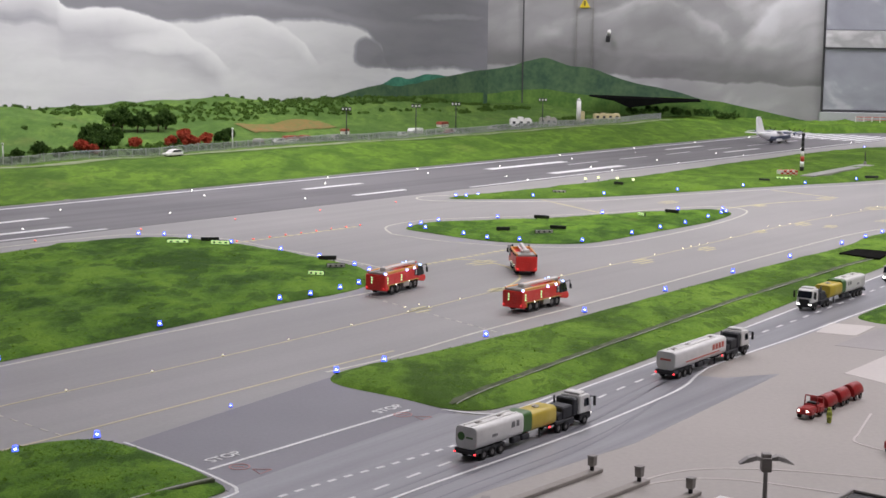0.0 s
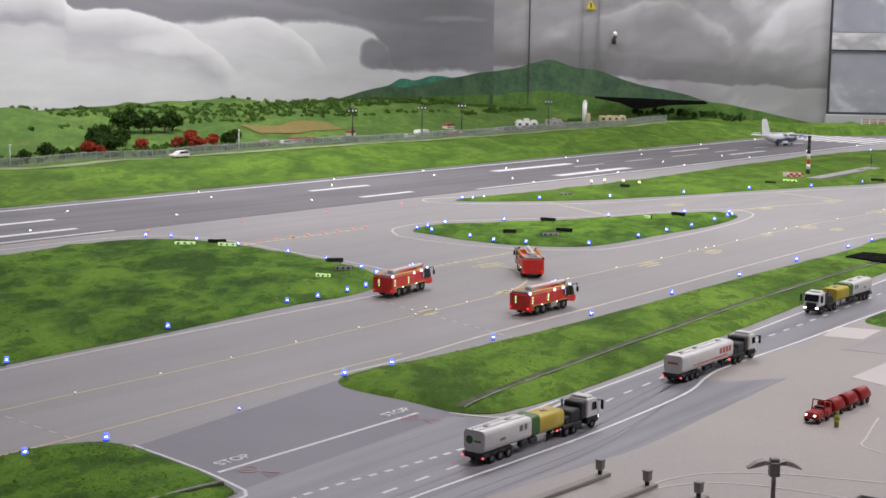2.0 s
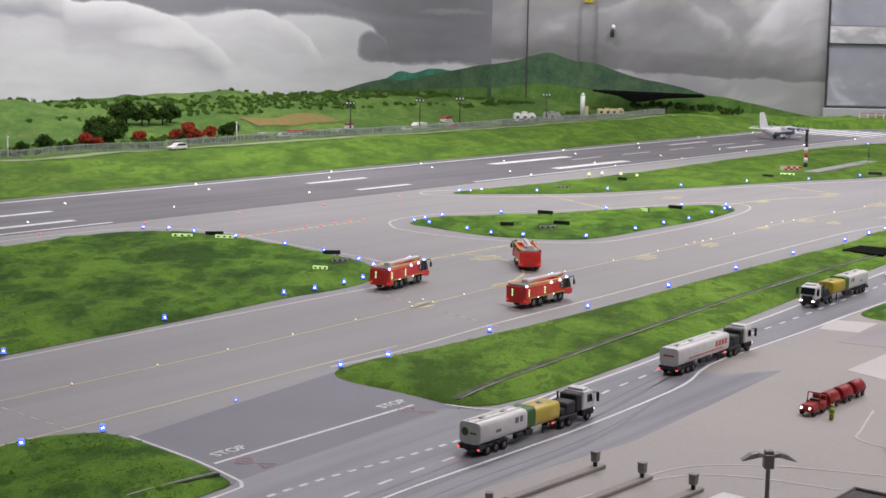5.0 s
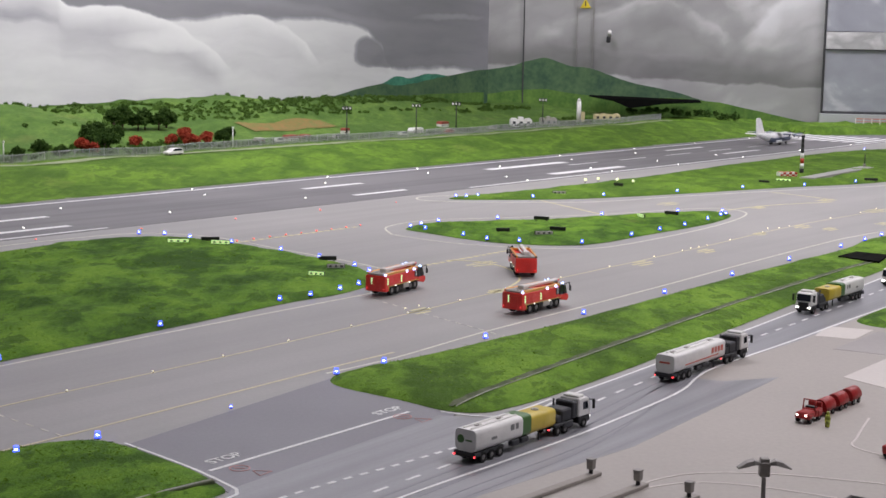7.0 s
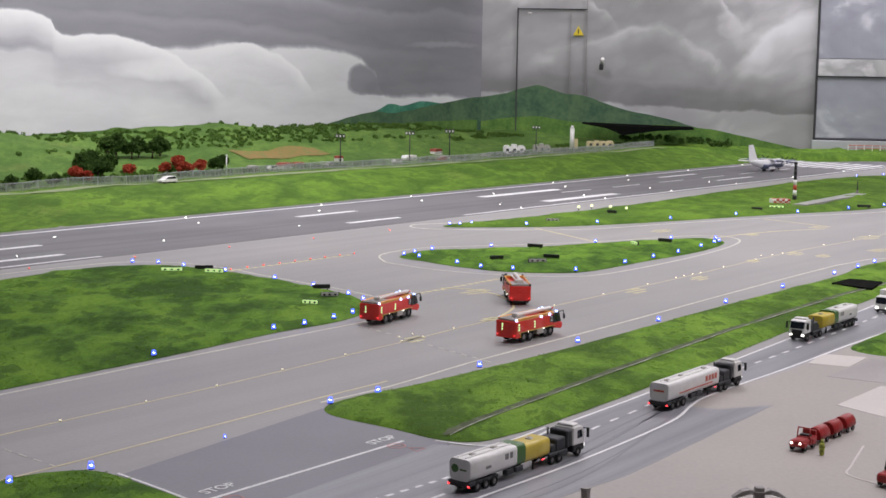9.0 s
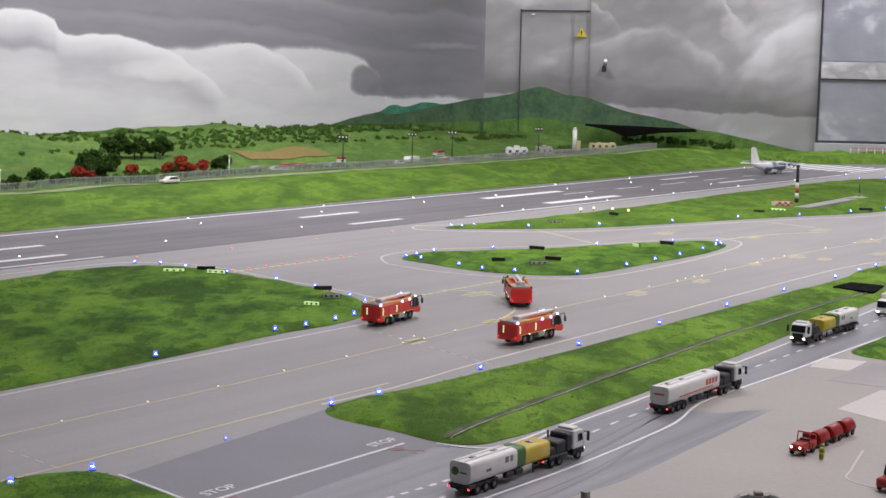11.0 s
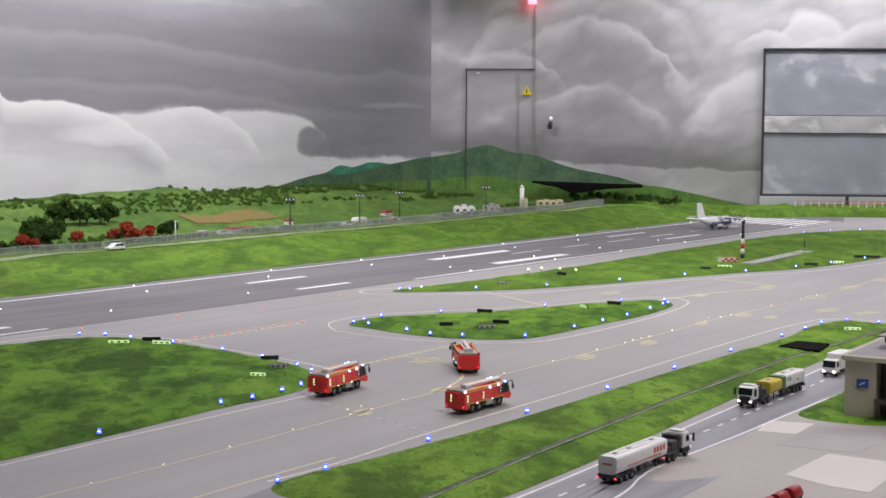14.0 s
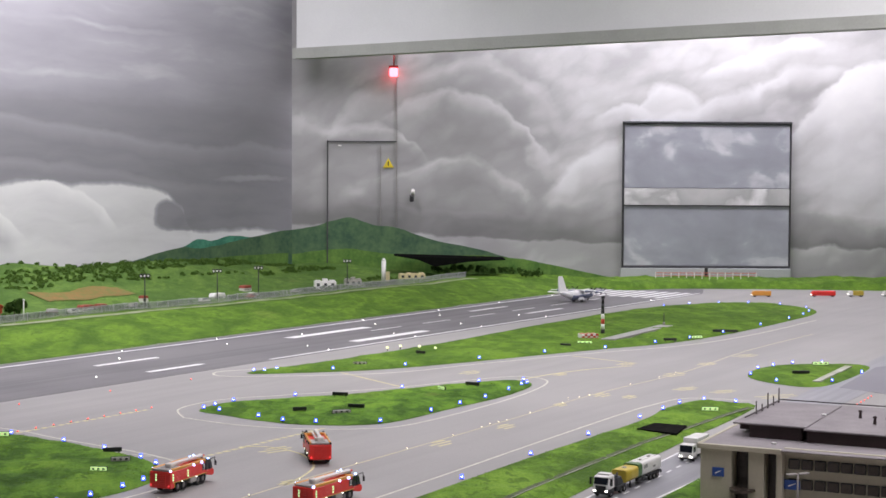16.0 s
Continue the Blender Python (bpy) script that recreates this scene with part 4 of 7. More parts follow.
def draped(bm, pts, width, lift):
    """A strip that follows the top of the grass strip."""
    ds = edge_dist(pts, MID_STRIP)
    rows = []
    for i, (p, d) in enumerate(zip(pts, ds)):
        a, b = pts[max(i - 1, 0)], pts[min(i + 1, len(pts) - 1)]
        t = Vector((b[0] - a[0], b[1] - a[1])).normalized()
        wd = width * (0.8 + 0.5 * noise.noise(Vector((p[0] * 40, p[1] * 40, 2))))
        row = []
        for k in (-1, 0, 1):
            x, y = p[0] - k * t.y * wd / 2, p[1] + k * t.x * wd / 2
            row.append(bm.verts.new((x, y, 0.00315 * (1 - math.exp(-d / 0.018)) + 0.0012 + lift + (0.001 if k else 0.0))))
        rows.append(row)
    for r, q in zip(rows, rows[1:]):
        for k in range(2):
            bm.faces.new((r[k], q[k], q[k + 1], r[k + 1])).smooth = True


GUTTER = resample(GUTTER, 0.006)
bm = bmesh.new()
draped(bm, GUTTER, 0.015, 0.0012)
tagged(mesh_ob("gutter_edge", bm, M_EARTH), "bare earth beside the gutter in the grass", "earth", kind="structure")
bm = bmesh.new()
draped(bm, [(x + 0.008, y - 0.003) for x, y in GUTTER], 0.0026, 0.0022)
tagged(mesh_ob("gutter", bm, M_DRAIN), "concrete gutter through the grass strip", "gutter", kind="structure")
# short gutter in the near grass corner
DITCH = resample([(-0.374, 1.24), (-0.41, 1.195), (-0.45, 1.135), (-0.49, 1.06)], 0.01)
for wd, dz, mt, nm, lb in ((0.01, 0.0064, M_EARTH, "ditch", "dark ditch in the near grass corner"), (0.0026, 0.0071, M_DRAIN, "ditch_pipe", "pale pipe along the ditch in the grass")):
    bm = bmesh.new()
    ribbon(bm, DITCH, wd, dz, 0.005)
    tagged(mesh_ob(nm, bm, mt), lb, "gutter", kind="structure")


# ---------------------------------------------------------------- vehicles, modelled in full-size metres and set to 1:87
K = 1 / 87.0
paint = lambda name, c, rough=0.35: surf(name, c, tuple(v * 0.86 for v in c), rough, 60, 400, 0.02, spec=0.5)
M_RED = paint("fire_red", (0.84, 0.04, 0.032))
M_ORANGE = paint("amber_yellow", (0.8, 0.36, 0.06))
M_YLINE = paint("yellow_trim", (0.75, 0.5, 0.08))
M_BLACK = surf("black_plastic", (0.022, 0.022, 0.025), (0.012, 0.012, 0.014), 0.5, 60, 400, 0.05)
M_TYRE = surf("tyre_rubber", (0.02, 0.02, 0.021), (0.012, 0.012, 0.012), 0.85, 80, 500, 0.1)
M_RIM = paint("grey_rim", (0.22, 0.21, 0.21), 0.45)
M_SILVER = surf("bare_aluminium", (0.5, 0.47, 0.44), (0.4, 0.38, 0.36), 0.4, 60, 400, 0.04, metal=0.3)
M_BEIGE = paint("pale_boom", (0.74, 0.7, 0.67))
M_DECK = paint("deck_grey", (0.4, 0.37, 0.35), 0.6)
M_VWHITE = paint("white_paint", (0.8, 0.79, 0.77))
M_CHASSIS = surf("dark_chassis", (0.045, 0.047, 0.055), (0.025, 0.026, 0.03), 0.55, 60, 400, 0.05)
M_GREEN = paint("tank_green", (0.06, 0.16, 0.035))
M_TYELLOW = paint("tank_yellow", (0.6, 0.46, 0.06))
M_STRIPE_RED = paint("red_lettering", (0.6, 0.12, 0.08))
M_GREY_LET = paint("grey_lettering", (0.2, 0.2, 0.2))
M_DKRED = paint("tug_red", (0.36, 0.02, 0.02))
M_GLASS_DK, _nt, _b = shader("dark_glass")
_b.inputs["Base Color"].default_value = (0.015, 0.018, 0.025, 1)
_b.inputs["Roughness"].default_value = 0.08
L_BLUEFLASH = glow("blue_flash", (0.36, 0.5, 1.0), 4.2)
L_WHITE = glow("white_lamp", (1.0, 0.97, 0.9), 4)
L_RED = glow("red_lamp", (1.0, 0.05, 0.06), 3)
L_GREENY = glow("yellow_green_marker", (0.55, 1.0, 0.45), 0.95)


def vp(name, bm, mat, parent, label=""):
    bmesh.ops.scale(bm, vec=(K, K, K), verts=bm.verts[:])
    return part(name, bm, mat, parent, label)


def wheel(parent, x, y, r, width):
    bm = bmesh.new()
    side = 1 if y > 0 else -1
    prof = [(0.55, 0.0), (0.93, 0.0), (1.0, 0.12), (1.0, 0.88), (0.93, 1.0), (0.55, 1.0)]
    loft(bm, [[(r * p * math.cos(a), -side * width * q, r * p * math.sin(a)) for p, q in prof] for a in [2 * math.pi * i / 18 for i in range(19)]], True, False)
    t = vp("tyre", bm, M_TYRE, parent)
    t.location = (x * K, y * K, r * K)
    bm = bmesh.new()
    rod(bm, (0, -side * width * 0.9, 0), (0, -side * width * 0.12, 0), r * 0.56, r * 0.5, 14)
    rod(bm, (0, -side * width * 0.3, 0), (0, side * 0.04, 0), r * 0.2, r * 0.15, 10)
    vp("rim", bm, M_RIM, t)
    return t


def lamp_part(name, parent, x, y, z, sx, sy, sz, mat, label=""):
    bm = bmesh.new()
    box(bm, x, y, z, sx, sy, sz, min(sx, sy, sz) * 0.25)
    return vp(name, bm, mat, parent, label)


def digit_part(text, parent, m, size, mat, name="number"):
    c = bpy.data.curves.new(name, "FONT")
    c.body, c.size, c.align_x, c.align_y, c.extrude = text, size, "CENTER", "CENTER", 0.0
    c.offset = size * 0.02
    tmp = bpy.data.objects.new("tmp", c)
    scene.collection.objects.link(tmp)
    me = bpy.data.meshes.new_from_object(tmp.evaluated_get(bpy.context.evaluated_depsgraph_get()))
    bpy.data.objects.remove(tmp)
    me.materials.clear()
    me.materials.append(mat)
    ob = new(name, me)
    if parent is not None:
        ob.parent = parent
    ob.matrix_local = m
    return ob


def fire_truck(number, flashing, m, label):
    t = thing("fire_truck", label, "fire truck", "airport fire trucks")
    W = 1.72
    # chassis
    bm = bmesh.new()
    box(bm, -0.3, 0, 0.75, 10.6, 2.0, 0.75, 0.08)
    box(bm, 2.55, 0, 0.8, 3.4, 2.9, 0.5, 0.1)
    vp("chassis", bm, M_CHASSIS, t)
    # red body with wheel arches cut from its lower edge
    bm = bmesh.new()
    profile_x(bm, [(-5.9, 0.7), (-4.95, 0.7), (-4.75, 1.45), (-1.3, 1.45), (-1.15, 1.45), (3.6, 1.45), (3.6, 3.05), (-5.9, 3.05)], -W, W, 0.07)
    body = vp("body", bm, M_RED, t)
    # roller shutters: shallow horizontal ribs on both sides and at the back
    for side in (-1, 1):
        for x0, x1 in ((-5.6, -3.7), (-3.4, -1.4), (-1.1, 0.9)):
            bm = bmesh.new()
            for k in range(5):
                box(bm, (x0 + x1) / 2, side * (W + 0.015), 1.62 + k * 0.22, x1 - x0, 0.05, 0.15, 0.02)
            vp("roller_shutter", bm, M_RED, body)
    for k in range(7):
        bm = bmesh.new()
        box(bm, -5.93, 0, 1.0 + k * 0.27, 0.06, 1.9, 0.2, 0.02)
        vp("rear_slat", bm, M_RED, body)
    bm = bmesh.new()
    for side in (-1, 1):
        box(bm, -0.7, side * (W + 0.02), 1.38, 9.2, 0.06, 0.1, 0.02)
        box(bm, -4.85, side * (W + 0.02), 0.72, 0.1, 0.06, 0.7, 0.02)
    vp("trim_line", bm, M_YLINE, t, "thin yellow trim line")
    bm = bmesh.new()
    box(bm, 0.35, 0, 0.62, 1.7, 2 * W - 0.1, 0.78, 0.05)
    vp("tool_locker", bm, M_SILVER, t, "bare aluminium side locker")
    # roof edge, deck and boom
    bm = bmesh.new()
    for side in (-1, 1):
        box(bm, -0.9, side * (W - 0.18), 3.05, 9.2, 0.3, 0.42, 0.08)
    box(bm, 3.4, 0, 3.05, 0.5, 2 * W - 0.3, 0.42, 0.08)
    vp("roof_rail", bm, M_ORANGE, t, "amber yellow roof rail")
    bm = bmesh.new()
    box(bm, -3.9, 0, 3.07, 3.6, 2 * W - 0.7, 0.28, 0.05)
    for k in range(4):
        box(bm, -5.2 + k * 0.8, 0.0, 3.36, 0.35, 1.6, 0.05, 0.01)
    vp("roof_deck", bm, M_DECK, t)
    bm = bmesh.new()
    box(bm, 0.7, -0.25, 3.4, 8.4, 0.62, 0.5, 0.12)
    box(bm, 0.2, 0.4, 3.38, 6.6, 0.3, 0.3, 0.08)
    box(bm, -3.6, -0.2, 3.3, 1.2, 1.1, 0.62, 0.12)
    boom = vp("extinguishing_boom", bm, M_BEIGE, t, "pale beige folded boom")
    bm = bmesh.new()
    rod(bm, (4.7, -0.25, 3.65), (5.6, -0.25, 3.55), 0.17, 0.12)
    rod(bm, (4.9, -0.25, 3.3), (4.9, -0.25, 3.66), 0.25)
    vp("nozzle", bm, M_RED, boom)
    # sloped cab: glass above, red below
    bm = bmesh.new()
    profile_x(bm, [(3.62, 1.75), (5.75, 1.75), (5.35, 2.95), (4.85, 3.3), (3.62, 3.3)], -W + 0.04, W - 0.04, 0.1)
    cab = vp("cab_glass", bm, M_GLASS_DK, t, "dark wrap-around cab glazing")
    bm = bmesh.new()
    profile_x(bm, [(3.62, 1.35), (4.1, 1.0), (5.6, 0.75), (6.0, 1.0), (6.0, 1.45), (5.8, 1.74), (3.62, 1.74)], -W, W, 0.08)
    vp("cab_lower", bm, M_RED, t)
    for side in (-1, 1):
        for px_, wd in ((4.7, 0.12), (3.75, 0.25)):
            bm = bmesh.new()
            box(bm, px_, side * (W - 0.03), 1.75, wd, 0.1, 1.42, 0.02)
            vp("cab_pillar", bm, M_BLACK, t)
    for side in (-1, 1):
        bm = bmesh.new()
        rod(bm, (5.2, side * 1.5, 3.15), (6.1, side * 1.75, 3.35), 0.06)
        rod(bm, (6.1, side * 1.75, 3.35), (6.15, side * 1.8, 2.6), 0.06)
        box(bm, 6.15, side * 1.85, 2.1, 0.15, 0.35, 0.75, 0.05)
        vp("mirror", bm, M_BLACK, t)
    for x in (3.1, 1.75, -2.1, -3.7):
        for side in (-1, 1):
            wheel(t, x, side * 1.62, 0.74, 0.62)
    # dark square with the fleet number
    for side in (-1, 1):
        bm = bmesh.new()
        box(bm, 3.05, side * (W + 0.02), 1.95, 0.85, 0.04, 0.95, 0.01)
        pl = vp("number_panel", bm, M_CHASSIS, t)
        digit_part(number, pl, pose(3.05 * K, side * (W + 0.045) * K, 2.42 * K, 90, 0, 180 if side > 0 else 0), 1.0 * K, M_VWHITE)
    bl = L_BLUEFLASH if flashing else M_BLACK
    for x, y, z in ((4.6, 1.5, 3.15), (5.0, 1.2, 3.3), (2.5, 1.75, 3.0), (0.3, 1.75, 2.95), (-2.2, 1.75, 2.9), (-5.0, 1.75, 3.1), (-5.7, -1.6, 3.05), (2.5, -1.75, 3.0), (0.3, -1.75, 2.95), (4.6, -1.5, 3.15)):
        lamp_part("beacon", t, x, y, z, 0.3, 0.3, 0.34, bl, "blue beacon")
    if flashing:
        for x, y in ((-1.35, W + 0.05), (-1.35, -W - 0.05), (-5.3, -W - 0.05), (-5.95, 0.6)):
            bm = bmesh.new()
            for k in range(3):
                box(bm, x, y, 1.75 + k * 0.36, 0.2, 0.2, 0.24, 0.05)
            vp("marker_column", bm, L_GREENY, t, "yellow-green marker lights")
    for x, y in ((-5.95, 1.45), (-5.95, -1.45), (-5.2, W + 0.03), (-2.9, W + 0.03), (1.0, W + 0.03), (-2.9, -W - 0.03), (1.0, -W - 0.03)):
        lamp_part("side_marker", t, x, y, 1.05 if x < -5.5 else 1.3, 0.14, 0.14, 0.14, L_RED if x < -5 else L_WHITE)
    for side in (-1, 1):
        lamp_part("headlight", t, 5.98, side * 1.25, 1.1, 0.1, 0.4, 0.25, L_WHITE)
    return place(t, m)


def at_heading(x, y, deg, back=0.0, side=0.0):
    """Pose on the ground with the nose towards deg; back and side shift it along its own axes."""
    return pose(x, y, 0.0012, 0, 0, deg) @ pose(back, side, 0)


# each truck's right rear wheel stands on the given point
KT = 1.06 * K
for num, fl, x, y, deg, side, lab in (("3", True, -0.351, 2.443, 67.0, 1.62, "red eight-wheeled airport fire truck with blue beacons flashing"),
                                      ("4", False, -0.127, 2.727, 99.5, 0.0, "red eight-wheeled airport fire truck with its beacons off"),
                                      ("2", True, -0.094, 2.306, 59.0, 1.62, "red eight-wheeled fire truck flashing beside the grass strip")):
    fire_truck(num, fl, at_heading(x, y, deg, 3.7 * KT, side * KT) @ Matrix.Scale(1.06, 4), lab)


def tank_section(x, hw, z0, z1, r=0.45):
    pts = []
    for cx, cz, a0 in ((hw - r, z1 - r, 0), (-hw + r, z1 - r, 90), (-hw + r * 1.3, z0 + r * 1.3, 180), (hw - r * 1.3, z0 + r * 1.3, 270)):
        rr = r if a0 < 180 else r * 1.3
        for k in range(5):
            a = math.radians(a0 + 22.5 * k)
            pts.append((x, cx + rr * math.cos(a), cz + rr * math.sin(a)))
    return pts


def tanker(scheme, m, label):
    t = thing("tanker_truck", label, "tanker truck", "tanker trucks")
    # trailer frame
    bm = bmesh.new()
    box(bm, -2.2, 0, 0.95, 16.0, 1.0, 0.35, 0.05)
    box(bm, -9.9, 0, 0.75, 1.0, 2.6, 0.4, 0.05)
    box(bm, -7.4, 0, 0.7, 4.2, 2.2, 0.35, 0.05)
    for x in (-3.4, -1.8):
        box(bm, x, 0.95, 0.55, 1.3, 0.6, 0.6, 0.1)
        box(bm, x, -0.95, 0.55, 1.3, 0.6, 0.6, 0.1)
    rod(bm, (1.2, 0.8, 0.1), (1.2, 0.8, 1.1), 0.09)
    rod(bm, (1.2, -0.8, 0.1), (1.2, -0.8, 1.1), 0.09)
    vp("trailer_frame", bm, M_CHASSIS, t)
    if scheme == "white":
        pieces = [(-10.3, 3.6, M_VWHITE, "tank")]
    else:
        pieces = [(-10.3, -2.4, M_VWHITE, "tank"), (-2.4, -0.9, M_GREEN, "tank_front"), (-0.9, 3.6, M_TYELLOW, "tank_nose")]
    tank = None
    for x0, x1, mat, nm in pieces:
        secs = []
        low = 1.15
        for k, e in ((0.0, 0.93 if x0 < -10 else 1.0), (0.02, 1.0), (0.5, 1.0), (0.98, 1.0), (1.0, 0.86 if x1 > 3 else 1.0)):
            secs.append(tank_section(x0 + (x1 - x0) * k, 1.32 * e, low + 0.1 * (1 - e), 3.35 - 0.25 * (1 - e) - (0.25 if x0 > -2 and scheme != "white" else 0)))
        bm = bmesh.new()
        loft(bm, secs)
        ob = vp(nm, bm, mat, t, {"tank": "white tank body", "tank_front": "green tank section", "tank_nose": "yellow tank section"}[nm])
        tank = tank or ob
    bm = bmesh.new()
    for y in (-0.45, 0.45):
        box(bm, -3.6 if scheme == "white" else -6.2, y, 3.32, 11.0 if scheme == "white" else 7.6, 0.16, 0.14, 0.03)
    vp("catwalk", bm, M_VWHITE, tank)
    for x in (-8.2, -4.6, 1.6):
        bm = bmesh.new()
        top = 3.3 if (scheme == "white" or x < -2) else 3.06
        rod(bm, (x, 0, top), (x, 0, top + 0.18), 0.42, 0.38, 14)
        rod(bm, (x, 0, top + 0.17), (x, 0, top + 0.24), 0.2, 0.16, 10)
        vp("hatch", bm, M_SILVER, tank)
    # lettering bars and emblem
    for side in (-1, 1):
        if scheme == "white":
            for lx, lz, lw, lh in [(-0.2 + k * 0.85, 2.15, 0.6, 0.7) for k in range(4)] + [(-3.0, 1.75, 9.0, 0.16)]:
                bm = bmesh.new()
                box(bm, lx, side * 1.325, lz, lw, 0.03, lh, 0.005)
                vp("lettering_bar", bm, M_STRIPE_RED, tank, "red lettering bar")
        else:
            for lx, lz, lw, lh in ((-7.3, 2.0, 0.9, 0.28), (-4.2, 2.3, 0.6, 0.6), (-3.4, 2.3, 0.45, 0.6)):
                bm = bmesh.new()
                box(bm, lx, side * 1.325, lz, lw, 0.03, lh, 0.005)
                vp("lettering_bar", bm, M_GREY_LET, tank, "grey lettering bar")
    bm = bmesh.new()
    if scheme == "white":
        box(bm, -10.33, 0, 2.3, 0.03, 1.4, 0.22, 0.005)
        vp("rear_lettering", bm, M_STRIPE_RED, tank)
    else:
        rod(bm, (-10.34, 0.55, 2.35), (-10.28, 0.55, 2.35), 0.42, 0.42, 14)
        box(bm, -10.32, -0.45, 2.2, 0.03, 0.8, 0.16, 0.005)
        vp("emblem", bm, M_GREEN, tank, "round green emblem")
    for x in (-8.9, -7.5, -6.1):
        for side in (-1, 1):
            wheel(t, x, side * 1.27, 0.52, 0.4)
    bm = bmesh.new()
    box(bm, -10.3, 0, 0.62, 0.25, 2.7, 0.28, 0.05)
    vp("rear_bumper", bm, M_BLACK, t)
    for side in (-1, 1):
        lamp_part("tail_light", t, -10.45, side * 1.2, 0.7, 0.1, 0.22, 0.15, L_RED, "red tail light")
        lamp_part("side_marker", t, 2.3, side * 1.3, 0.95, 0.25, 0.1, 0.16, L_RED if side < 0 else M_BLACK)
    # tractor
    bm = bmesh.new()
    box(bm, 6.3, 0, 0.75, 6.6, 1.0, 0.4, 0.05)
    box(bm, 6.2, 0.95, 0.5, 1.9, 0.6, 0.75, 0.12)
    box(bm, 6.2, -0.95, 0.5, 1.9, 0.6, 0.75, 0.12)
    box(bm, 7.5, 0, 1.2, 0.9, 2.3, 1.9, 0.15)
    box(bm, 6.0, 0, 1.2, 1.9, 2.2, 1.35, 0.15)
    rod(bm, (4.9, -1.0, 1.5), (4.9, 1.0, 1.5), 0.55, None, 12)
    box(bm, 5.4, 0, 0.9, 3.4, 2.4, 0.35, 0.08)
    rod(bm, (6.45, 0.9, 1.2), (6.45, 0.9, 3.3), 0.12)
    for k in range(3):
        rod(bm, (5.3, -0.4 + 0.4 * k, 1.4), (6.9, -0.4 + 0.4 * k, 1.9), 0.06)
    vp("tractor_frame", bm, M_CHASSIS, t)
    bm = bmesh.new()
    profile_x(bm, [(8.1, 1.25), (10.4, 1.2), (10.45, 1.4), (10.4, 1.9), (10.1, 3.05), (9.7, 3.25), (8.2, 3.25), (8.1, 3.0)], -1.25, 1.25, 0.12)
    cab = vp("cab", bm, M_VWHITE, t, "white driver's cab")
    bm = bmesh.new()
    profile_x(bm, [(10.44, 1.98), (10.16, 2.98), (10.06, 2.98), (10.3, 1.98)], -1.12, 1.12, 0.02)
    vp("windscreen", bm, M_GLASS_DK, cab)
    for side in (-1, 1):
        bm = bmesh.new()
        profile_x(bm, [(8.9, 1.95), (9.95, 1.95), (9.75, 2.8), (8.9, 2.8)], side * 1.22, side * 1.265, 0.0)
        vp("side_window", bm, M_GLASS_DK, cab)
        bm = bmesh.new()
        rod(bm, (10.0, side * 1.25, 2.9), (10.3, side * 1.65, 2.9), 0.05)
        box(bm, 10.3, side * 1.68, 1.9, 0.14, 0.32, 1.05, 0.04)
        vp("mirror", bm, M_BLACK, cab)
        lamp_part("headlight", cab, 10.44, side * 0.95, 0.9, 0.1, 0.4, 0.25, L_WHITE)
    bm = bmesh.new()
    box(bm, 10.42, 0, 1.2, 0.1, 1.7, 0.6, 0.03)
    box(bm, 9.3, 0, 0.5, 2.2, 2.4, 0.8, 0.1)
    vp("grille", bm, M_BLACK, cab)
    bm = bmesh.new()
    box(bm, 8.9, 0, 3.25, 1.2, 2.0, 0.25, 0.1)
    vp("roof_spoiler", bm, M_VWHITE, cab)
    for x in (9.2, 5.6, 4.25):
        for side in (-1, 1):
            wheel(t, x, side * 1.25, 0.52, 0.42)
    return place(t, m)


tanker("white", at_heading(0.116, 1.815, 60.0, 10.4 * K, 0.0), "white tanker truck with red lettering on the service road")
tanker("green", at_heading(-0.119, 1.365, 58.5, 10.4 * K, 0.0), "white, green and yellow tanker truck on the road")
tanker("green", at_heading(0.374, 2.398, 239.5, -10.4 * K, 0.0), "green, yellow and white tanker truck with headlights on")


def box_truck(m):
    t = thing("box_truck", "white box truck with headlights on the service road", "truck")
    bm = bmesh.new()
    box(bm, -0.2, 0, 0.6, 7.6, 1.0, 0.4, 0.05)
    box(bm, -0.4, 0, 0.5, 2.0, 2.2, 0.5, 0.08)
    vp("chassis", bm, M_CHASSIS, t)
    bm = bmesh.new()
    box(bm, -1.1, 0, 1.0, 6.0, 2.5, 2.7, 0.08)
    cargo = vp("cargo_box", bm, M_VWHITE, t)
    bm = bmesh.new()
    box(bm, -2.9, -1.26, 1.3, 0.7, 0.04, 1.9, 0.01)
    vp("side_door", bm, M_DECK, cargo)
    bm = bmesh.new()
    profile_x(bm, [(2.0, 0.6), (4.0, 0.6), (4.1, 1.5), (3.8, 2.8), (2.0, 2.9)], -1.2, 1.2, 0.1)
    cab = vp("cab", bm, M_VWHITE, t)
    bm = bmesh.new()
    profile_x(bm, [(4.1, 1.6), (3.85, 2.7), (3.75, 2.7), (3.95, 1.6)], -1.1, 1.1, 0.02)
    vp("windscreen", bm, M_GLASS_DK, cab)
    for side in (-1, 1):
        bm = bmesh.new()
        box(bm, 3.1, side * 1.2, 1.6, 1.0, 0.04, 0.9, 0.01)
        vp("side_window", bm, M_GLASS_DK, cab)
        lamp_part("headlight", cab, 4.08, side * 0.9, 0.75, 0.1, 0.45, 0.28, L_WHITE)
        for x in (3.0, -2.6):
            wheel(t, x, side * 1.2, 0.5, 0.4)
    bm = bmesh.new()
    box(bm, 4.05, 0, 0.45, 0.2, 2.4, 0.3, 0.05)
    vp("bumper", bm, M_BLACK, cab)
    return place(t, m)


box_truck(at_heading(0.6, 2.78, 240.0))


